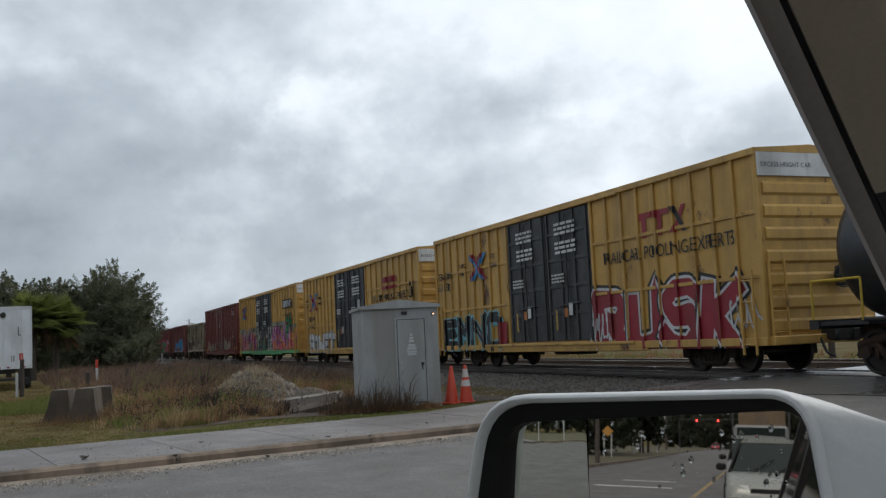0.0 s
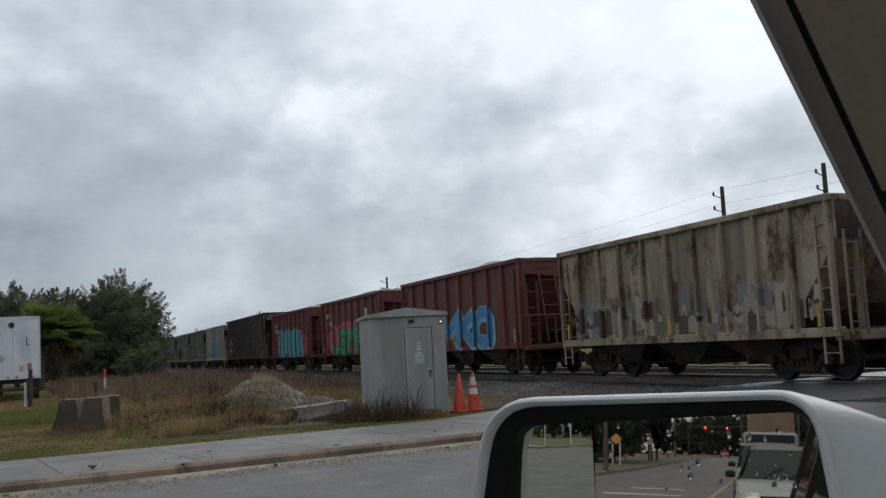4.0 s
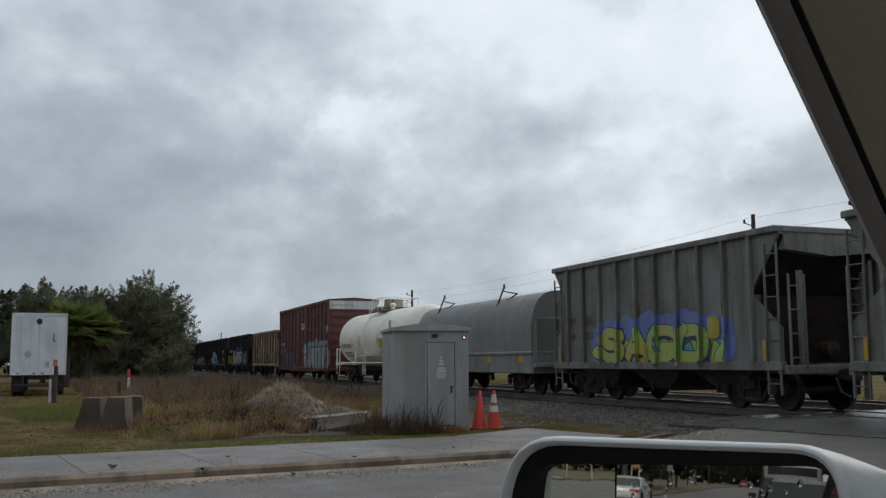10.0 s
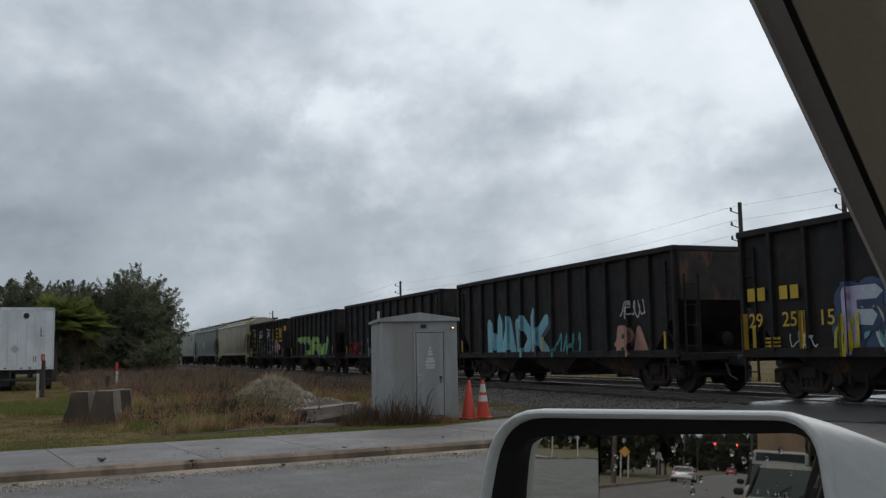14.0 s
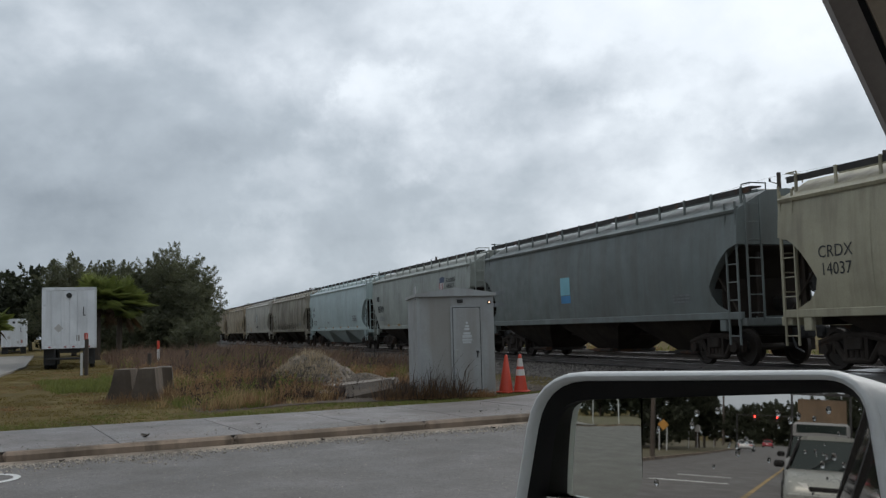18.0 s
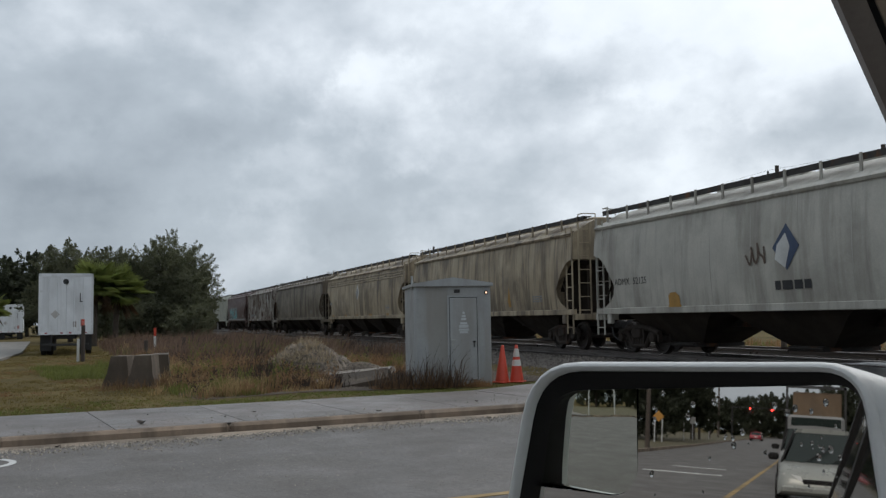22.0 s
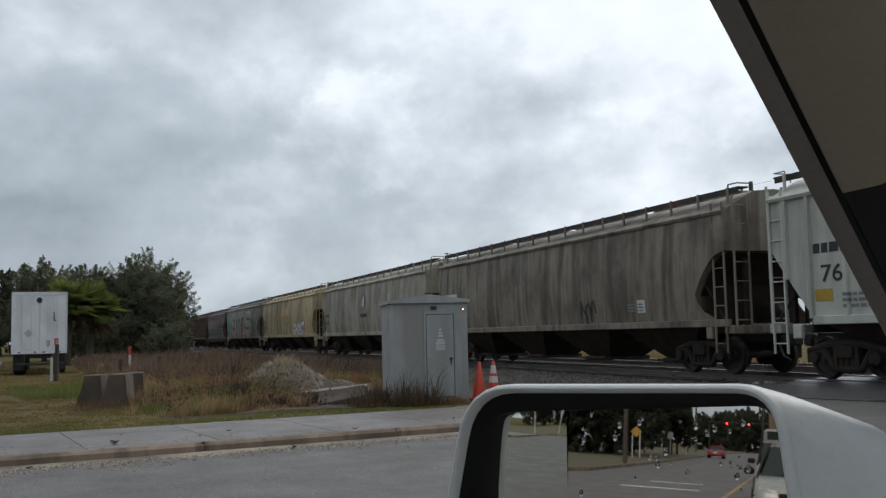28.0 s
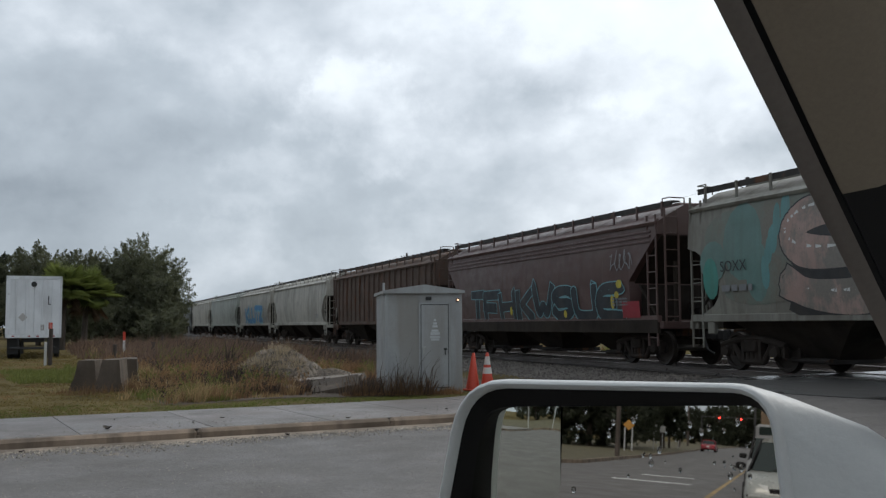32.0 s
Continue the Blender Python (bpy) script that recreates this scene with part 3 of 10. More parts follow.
def ladder(car, x, y, z0, z1, material, w=0.42, along_x=True, name="ladder"):
    s = Shape()
    for d in (-w / 2, w / 2):
        if along_x:
            s.box(x + d - 0.022, x + d + 0.022, y - 0.02, y + 0.02, z0, z1)
        else:
            s.box(x - 0.02, x + 0.02, y + d - 0.022, y + d + 0.022, z0, z1)
    k = max(2, int((z1 - z0) / 0.42))
    for i in range(k):
        z = z0 + (i + 0.5) * (z1 - z0) / k
        if along_x:
            s.rod((x - w / 2, y, z), (x + w / 2, y, z), 0.016, 5)
        else:
            s.rod((x, y - w / 2, z), (x, y + w / 2, z), 0.016, 5)
    return part(name, s, material, car)


def brake_wheel(car, x, y, z):
    s = Shape()
    pts = [(x, y + 0.26 * math.cos(t), z + 0.26 * math.sin(t)) for t in np.linspace(0, 2 * math.pi, 13)]
    s.tube(pts, 0.018, 5)
    for i in range(0, 12, 3):
        s.rod((x, y, z), pts[i], 0.014, 5)
    s.box(x - 0.12, x, y - 0.16, y + 0.16, z - 0.22, z + 0.22, 0.03)
    part("brake_wheel", s, black_iron, car)


# lettering and paint on the sides, laid on the panels and over the posts
LETTERS = {}


def letters_mesh(text, size, bold, condensed=1.0, align="CENTER"):
    """Flat letters in Blender's own font, as a bmesh in x, y."""
    key = (text, round(bold / size, 4), align)
    if key not in LETTERS:
        cu = bpy.data.curves.new("letters", "FONT")
        cu.body, cu.size, cu.offset, cu.align_x, cu.align_y, cu.resolution_u = text, 1.0, key[1], align, "CENTER", 3
        ob = bpy.data.objects.new("letters", cu)
        me = bpy.data.meshes.new_from_object(ob)
        LETTERS[key] = ([q.co[:] for q in me.vertices], [tuple(f.vertices) for f in me.polygons])
        bpy.data.objects.remove(ob)
        bpy.data.curves.remove(cu)
        bpy.data.meshes.remove(me)
    vs, fs = LETTERS[key]
    bm = bmesh.new()
    made = [bm.verts.new((x * size * condensed, y * size, 0)) for x, y, _ in vs]
    for f in fs:
        bm.faces.new([made[i] for i in f])
    return bm


def drape(bm, depth, cuts_x=(), cuts_z=(), gap=0.004, flank=True):
    """Turns a flat drawing in x, y into one that lies on a side: x along the car, y up, depth(x, z) out from its middle."""
    for x in cuts_x:
        bmesh.ops.bisect_plane(bm, geom=bm.verts[:] + bm.edges[:] + bm.faces[:], plane_co=(x, 0, 0), plane_no=(1, 0, 0))
    for z in cuts_z:
        bmesh.ops.bisect_plane(bm, geom=bm.verts[:] + bm.edges[:] + bm.faces[:], plane_co=(0, z, 0), plane_no=(0, 1, 0))
    walls = []
    for e in bm.edges:
        if len(e.link_faces) == 2:
            for x in cuts_x:
                if abs(e.verts[0].co.x - x) < 2e-4 and abs(e.verts[1].co.x - x) < 2e-4:
                    walls.append((x, e.verts[0].co.y, e.verts[1].co.y, e.link_faces[0].calc_center_median().x, e.link_faces[1].calc_center_median().x))
    if cuts_x:
        bmesh.ops.split_edges(bm, edges=[e for e in bm.edges if any(abs(e.verts[0].co.x - x) < 2e-4 and abs(e.verts[1].co.x - x) < 2e-4 for x in cuts_x)])
    where = {}
    for fc in bm.faces:
        c = fc.calc_center_median()
        for q in fc.verts:
            where[q] = c.x
    for q in bm.verts:
        x, z = q.co.x, q.co.y
        q.co = Vector((x, -depth(where.get(q, x), z) - gap - q.co.z, z))
    # paint on the flanks of the posts
    for x, z0, z1, a, b in walls if flank else ():
        da, db = depth(a, z0), depth(b, z0)
        if abs(da - db) > 0.02:
            o = gap * (1 if (b > a) == (da > db) else -1)
            bm.faces.new([bm.verts.new(q) for q in ((x + o, -da - gap, z0), (x + o, -da - gap, z1), (x + o, -db - gap, z1), (x + o, -db - gap, z0))])
    return bm


def place(bm, x, z, sx=1.0, sz=1.0, lean=0.0):
    for q in bm.verts:
        q.co.x, q.co.y = x + q.co.x * sx + lean * q.co.y, z + q.co.y * sz
    return bm


class Side:
    """The near side of a car: its depth, its posts, and what is painted on it."""

    def __init__(self, car, depth, posts=(), post_w=0.1, post_d=0.07, z_cuts=()):
        self.car, self.posts, self.pw, self.pd, self.panel, self.z_cuts, self.layer, self.low = car, posts, post_w, post_d, depth, z_cuts, 0.004, 0.6

    def depth(self, x, z):
        for p in self.posts:
            if abs(x - p) < self.pw / 2:
                return self.panel(x, z) + self.pd
        return self.panel(x, z)

    def cuts(self, x0, x1):
        return [p + d for p in self.posts if x0 - self.pw < p < x1 + self.pw for d in (-self.pw / 2, self.pw / 2)]

    def lay(self, bm, material, name, label="", flank=True):
        bmesh.ops.bisect_plane(bm, geom=bm.verts[:] + bm.edges[:] + bm.faces[:], plane_co=(0, self.low, 0), plane_no=(0, 1, 0), clear_inner=True)
        xs = [q.co.x for q in bm.verts]
        zs = [q.co.y for q in bm.verts]
        if not xs:
            bm.free()
            return None
        split = [c for c in self.cuts(min(xs), max(xs)) if min(xs) < c < max(xs)]
        drape(bm, self.depth, self.cuts(min(xs), max(xs)), [z for z in self.z_cuts if min(zs) < z < max(zs)], self.layer, flank)
        self.layer += 0.0016
        s = Shape()
        s.take(bm)
        me = bpy.data.meshes.new(name)
        me.from_pydata(s.v, [], s.f)
        me.materials.append(material)
        ob = part(name, me, parent=self.car, label=label)
        if name == "lettering" and (split or max(zs) - min(zs) < 0.5):
            ob["kind"] = "stuff"
        if name in ("old_paint", "painted_bricks", "graffiti_line", "graffiti_shine", "graffiti_spikes"):
            ob["kind"] = "stuff"
        return ob

    def text(self, body, x, z, h, material, bold=0.0, wide=1.0, name="lettering", label=""):
        """Readable writing, each character a part of its own."""
        rows = body.split("\n")
        level = self.layer
        for j, row in enumerate(rows):
            zz = z - (j - (len(rows) - 1) / 2) * h * 1.38
            total = letters_mesh(row, h * 1.38, bold, wide)
            if not total.verts:
                continue
            left = min(q.co.x for q in total.verts)
            total.free()
            for i, ch in enumerate(row):
                if ch == " ":
                    continue
                one = letters_mesh(ch, h * 1.38, bold, wide)
                to_here = letters_mesh(row[:i + 1], h * 1.38, bold, wide, "LEFT")
                first = letters_mesh(row, h * 1.38, bold, wide, "LEFT")
                dx = max(q.co.x for q in to_here.verts) - max(q.co.x for q in one.verts) + left - min(q.co.x for q in first.verts)
                to_here.free()
                first.free()
                self.layer = level
                self.lay(place(one, x + dx, zz), material, name, label)

    def bars(self, x, z, w, h, rows, material, name="lettering"):
        """Writing too small to read: rows of short bars."""
        bm = bmesh.new()
        r = random.Random(int((x * 13 + z * 7 + w * 5) * 10))
        for i in range(rows):
            zz = z + h / 2 - (i + 0.5) * h / rows
            a = x - w / 2
            while a < x + w / 2:
                b = min(x + w / 2, a + r.uniform(0.12, 0.3) * max(w, 0.3))
                vs = [bm.verts.new(q) for q in ((a, zz - h / rows * 0.28, 0), (b, zz - h / rows * 0.28, 0), (b, zz + h / rows * 0.28, 0), (a, zz + h / rows * 0.28, 0))]
                bm.faces.new(vs)
                a = b + 0.05 * w
        ob = self.lay(bm, material, name)
        if ob is not None:
            ob["kind"] = "stuff"
        return ob

    def poly(self, pts, material, name="paint_patch", label=""):
        bm = bmesh.new()
        bm.faces.new([bm.verts.new((a, b, 0)) for a, b in pts])
        return self.lay(bm, material, name, label)

    def blob(self, x, z, w, h, material, seed=1, n=26, rag=0.16, name="paint_patch"):
        r = random.Random(seed)
        pts = []
        for i in range(n):
            t = 2 * math.pi * i / n
            k = 1 + r.uniform(-rag, rag)
            ex = abs(math.cos(t)) ** 0.55 * (1 if math.cos(t) > 0 else -1)
            ez = abs(math.sin(t)) ** 0.55 * (1 if math.sin(t) > 0 else -1)
            pts.append((x + w / 2 * ex * k, z + h / 2 * ez * k))
        return self.poly(pts, material, name)

    def patchwork(self, x0, x1, z0, z1, colours, seed=1, step=0.35):
        """Worn old paint in upright strips with ragged tops, colour by colour."""
        r = random.Random(seed)
        for c, m in enumerate(colours):
            bm = bmesh.new()
            a = x0 + r.uniform(0, step)
            while a < x1:
                w = step * r.uniform(0.25, 1.0)
                if r.random() < 0.62:
                    b0, b1 = z0 + (z1 - z0) * r.uniform(0, 0.25 + 0.12 * c), z0 + (z1 - z0) * r.uniform(0.45, 1.0) * (1 - 0.1 * c)
                    n = 5
                    pts = [(a + w * r.uniform(-0.12, 0.12), b0, 0), (a + w * r.uniform(0.9, 1.15), b0 + r.uniform(-0.05, 0.08), 0)]
                    pts += [(a + w * (1 - k / n), b1 + r.uniform(-0.12, 0.06) * (z1 - z0), 0) for k in range(n + 1)]
                    bm.faces.new([bm.verts.new(q) for q in pts])
                a += w + step * r.uniform(-0.1, 0.35)
            self.lay(bm, m, "old_paint")

    def squiggle(self, x, z, w, h, material, seed=1, turns=5, thick=0.04, name="graffiti_line"):
        """A hand-drawn looping line."""
        r = random.Random(seed)
        n = turns * 10
        pts = []
        ph = [r.uniform(0, 6.28) for _ in range(4)]
        for i in range(n + 1):
            u = i / n
            pts.append(Vector((x - w / 2 + w * u + 0.08 * w * math.sin(turns * 6.28 * u + ph[0]), z + h / 2 * (0.75 * math.sin(turns * 6.28 * u * 0.9 + ph[1]) + 0.25 * math.sin(turns * 14 * u + ph[2])), 0)))
        bm = bmesh.new()
        for a, b in zip(pts, pts[1:]):
            d = (b - a)
            if d.length < 1e-4:
                continue
            d = Vector((-d.y, d.x, 0)).normalized() * thick / 2
            e = (b - a).normalized() * thick * 0.2
            bm.faces.new([bm.verts.new(q) for q in (a - d - e, b - d + e, b + d + e, a + d - e)])
        return self.lay(bm, material, name)

    def discs(self, spots, material, name="graffiti_cloud", n=14):
        """Sprayed round patches that run together: (x, z, half width, half height) each."""
        bm = bmesh.new()
        for k, (x, z, a, b) in enumerate(spots):
            bm.faces.new([bm.verts.new((x + a * math.cos(2 * math.pi * i / n), z + b * math.sin(2 * math.pi * i / n), k * 0.00006)) for i in range(n)])
        ob = self.lay(bm, material, name)
        if ob is not None:
            ob["kind"] = "stuff"
        self.layer += len(spots) * 0.00006
        return ob

    def puffs(self, x, z, w, h, material, seed=1, lumps=0):
        """A cloud behind a word, lumpy along its top and ends."""
        r = random.Random(seed)
        lumps = lumps or max(6, int(w / h * 3.2))
        spots = [(x - w / 2 + w * (i + 0.5) / lumps, z - h * 0.12, w / lumps * 0.9, h * 0.36) for i in range(lumps)]
        for i in range(lumps):
            u = (i + 0.5) / lumps
            rad = h * r.uniform(0.16, 0.3)
            spots.append((x - w / 2 + w * u + r.uniform(-0.1, 0.1), z + h * (0.12 + 0.22 * math.sin(math.pi * u)) + r.uniform(-0.06, 0.06) * h, rad * 1.15, rad))
        self.discs(spots, material)

    def stroke_faces(self, bm, lines, half, rim, lift, dx=0.0, dz=0.0, seed=1, point=0.0):
        """Fat strokes with rounded joints along the lines of one letter, each face a hair above the one before."""
        r = random.Random(seed)
        k = 0
        for pts in lines:
            even = len(pts) > 14
            ws = [half * (1.0 + 0.08 * math.sin(i * 0.7) if even else r.uniform(0.82, 1.14)) + rim for i in range(len(pts))]
            pts = [Vector((a + dx, b + dz, 0)) for a, b in pts]
            for end, nxt in ((0, 1), (-1, -2)):
                d = (pts[end] - pts[nxt]).normalized()
                ext = half * r.uniform(0.35, 0.8) + rim
                pts[end] = pts[end] + d * ext
                if point and r.random() < point:
                    sd = Vector((-d.y, d.x, 0)) * ws[end]
                    tip = pts[end] + d * half * r.uniform(0.7, 1.6) + sd * r.uniform(-0.7, 0.7)
                    bm.faces.new([bm.verts.new((q.x, q.y, lift + k * 0.00002)) for q in (pts[end] - sd, pts[end] + sd, tip)])
                    k += 1
            for i in range(len(pts) - 1):
                a, b = pts[i], pts[i + 1]
                d = (b - a).normalized()
                sa, sb = Vector((-d.y, d.x, 0)) * ws[i], Vector((-d.y, d.x, 0)) * ws[i + 1]
                bm.faces.new([bm.verts.new((q.x, q.y, lift + k * 0.00002)) for q in (a - sa, b - sb, b + sb, a + sa)])
                k += 1
                if i:
                    bm.faces.new([bm.verts.new((a.x + ws[i] * math.cos(t), a.y + ws[i] * math.sin(t), lift + k * 0.00002)) for t in np.linspace(0, 2 * math.pi, 11)[:-1]])
                    k += 1

    def piece(self, body, x, z, w, h, fill, edge, back=None, shine=None, seed=1, jig=0.12, edge_w=0.055, ground=None, shadow=None, line=None, fat=0.30, point=0.45, drop=0.07, outer=None):
        """A large sprayed word: cloud, shadow, rim, fat hand-drawn letters that overlap, light marks and drips."""
        r = random.Random(seed)
        n = len(body)
        for m, k in ((ground, 1.1), (back, 1.04)):
            if m is not None:
                self.puffs(x, z, w * k, h * k, m, seed)
        shadow = edge if shadow is None else shadow
        rim = edge_w * 0.8
        cell = w / n * 1.10
        half = min(fat * cell / 2, 0.135 * h)
        base = self.layer
        sheets = {key: bmesh.new() for key in ("outer", "shadow", "rim", "letters", "shine")}
        for i, ch in enumerate(body):
            cw, chh = (cell - 2 * half - rim) * (1 + r.uniform(-jig, jig)), (h - 2 * half - rim) * (1 + r.uniform(-jig, jig))
            cx, cz, ln, bow = x - w / 2 + w * (i + 0.5) / n, z + r.uniform(-jig, jig) * h * 0.35, r.uniform(-0.16, 0.2), r.uniform(-0.12, 0.12)
            lines = []
            for run in STROKES[ch]:
                pts = []
                for pair in run.split():
                    a, b = int(pair[0]) / 4 - 0.5, int(pair[1]) / 6 - 0.5
                    a += r.uniform(-0.05, 0.05) + bow * (b * b - 0.1)
                    b += r.uniform(-0.04, 0.04)
                    pts.append((cx + a * cw + ln * b * chh, cz + b * chh))
                if point < 0.35 and len(pts) > 3:
                    for _ in range(2):
                        cut = [pts[0]]
                        for (xa, za), (xb, zb_) in zip(pts, pts[1:]):
                            cut += [(xa * 0.75 + xb * 0.25, za * 0.75 + zb_ * 0.25), (xa * 0.25 + xb * 0.75, za * 0.25 + zb_ * 0.75)]
                        pts = cut + [pts[-1]]
                lines.append(pts)
            up = i * 0.0034
            if outer is not None:
                self.stroke_faces(sheets["outer"], lines, half, rim * 2.1, up, 0, 0, seed + i, point)
            if drop:
                self.stroke_faces(sheets["shadow"], lines, half, rim, up + 0.0006, drop * h, -drop * h, seed + i, point)
            self.stroke_faces(sheets["rim"], lines, half, rim, up + 0.0014, 0, 0, seed + i, point)
            self.stroke_faces(sheets["letters"], lines, half, 0, up + 0.0022, 0, 0, seed + i, point)
            if shine is not None:
                for pts in lines:
                    for (xa, za), (xb, zb_) in zip(pts, pts[1:]):
                        if r.random() < 0.45:
                            continue
                        a, b = Vector((xa - half * 0.45, za + half * 0.4, 0)), Vector((xb - half * 0.45, zb_ + half * 0.4, 0))
                        a, b = a.lerp(b, r.uniform(0.1, 0.3)), a.lerp(b, r.uniform(0.6, 0.95))
                        d = Vector((-(b - a).y, (b - a).x, 0)).normalized() * half * 0.11
                        sheets["shine"].faces.new([sheets["shine"].verts.new((q.x, q.y, up + 0.0031)) for q in (a - d, b - d * 0.5, b + d * 0.5, a + d)])
        for key, m in (("outer", outer), ("shadow", shadow), ("rim", edge), ("letters", fill), ("shine", shine)):
            bm = sheets[key]
            if m is None or not bm.faces:
                bm.free()
                continue
            self.layer = base
            ob = self.lay(bm, m, "graffiti_" + key, flank=key == "letters")
            if ob is not None and key != "letters":
                ob["kind"] = "stuff"
        self.layer = base + n * 0.0034 + 0.002
        bm = bmesh.new()
        for i in range(n):
            a, b = x - w / 2 + w * r.random(), z - h * 0.42
            bm.faces.new([bm.verts.new(q) for q in ((a - 0.015, b, 0), (a + 0.015, b, 0), (a + 0.004, b - h * r.uniform(0.06, 0.2), 0))])
        self.lay(bm, line or edge, "graffiti_spikes")


# letter skeletons on a grid, four across and six up
STROKES = {
    "A": ("00 26 40", "12 32"), "B": ("00 06 36 45 33 03", "33 42 30 00"), "C": ("45 36 16 05 01 10 30 41",), "D": ("00 06 26 44 42 20 00",),
    "E": ("46 06 00 40", "03 33"), "F": ("46 06 00", "03 33"), "G": ("45 36 16 05 01 10 30 42 22",), "H": ("00 06", "40 46", "03 43"), "I": ("20 26",),
    "K": ("00 06", "46 13 40"), "L": ("06 00 40",), "M": ("00 06 23 46 40",), "N": ("00 06 40 46",), "O": ("16 36 45 41 30 10 01 05 16",),
    "R": ("00 06 36 45 33 03", "23 40"), "S": ("45 36 16 05 04 13 33 42 41 30 10 01",), "T": ("06 46", "26 20"), "U": ("06 01 10 30 41 46",),
    "W": ("06 10 23 30 46",), "X": ("00 46", "06 40"), "Y": ("06 23 46", "23 20"), "Z": ("06 46 00 40",), "V": ("06 20 46",)}


def spray2(name, c1, c2):
    """Spray paint faded from one colour into another in patches."""
    return mat("spray_" + name, c1, rough=0.5, var=0.14, grain=5, bump=0.05, streak=0.1, rust=0.55, rust_col=c2)


def spray(name, c, rough=0.5):
    return mat("spray_" + name, c, rough=rough, var=0.14, grain=5, bump=0.05, streak=0.18)


WHITE, BLACK, RED, TEAL, GREEN, PINK = (spray(n, c) for n, c in (("white", (0.62, 0.63, 0.64)), ("black", (0.02, 0.02, 0.022)), ("red", (0.30, 0.02, 0.035)), ("teal", (0.09, 0.36, 0.38)), ("green", (0.05, 0.34, 0.16)), ("pink", (0.45, 0.10, 0.17))))
BLUE, NAVY, YELL, ORANGE, PURPLE, SILVER = (spray(n, c) for n, c in (("blue", (0.06, 0.26, 0.52)), ("navy", (0.025, 0.05, 0.11)), ("yellow", (0.52, 0.42, 0.04)), ("orange", (0.5, 0.16, 0.03)), ("purple", (0.25, 0.06, 0.22)), ("silver", (0.36, 0.38, 0.38))))
LBLUE, LIME, FLESH, CREAM, GREY = (spray(n, c) for n, c in (("light_blue", (0.22, 0.5, 0.58)), ("lime", (0.32, 0.5, 0.08)), ("flesh", (0.46, 0.27, 0.21)), ("cream", (0.5, 0.44, 0.33)), ("grey", (0.2, 0.21, 0.22))))
STENCIL_BLACK, STENCIL_WHITE, STENCIL_YELLOW = mat("stencil_black", (0.025, 0.025, 0.027), rough=0.6, var=0.2), mat("stencil_white", (0.6, 0.6, 0.58), rough=0.6, var=0.2), mat("stencil_yellow", (0.52, 0.34, 0.03), rough=0.6, var=0.2)
REFLECT = mat("reflective_yellow", (0.46, 0.28, 0.025), rough=0.4, var=0.2)


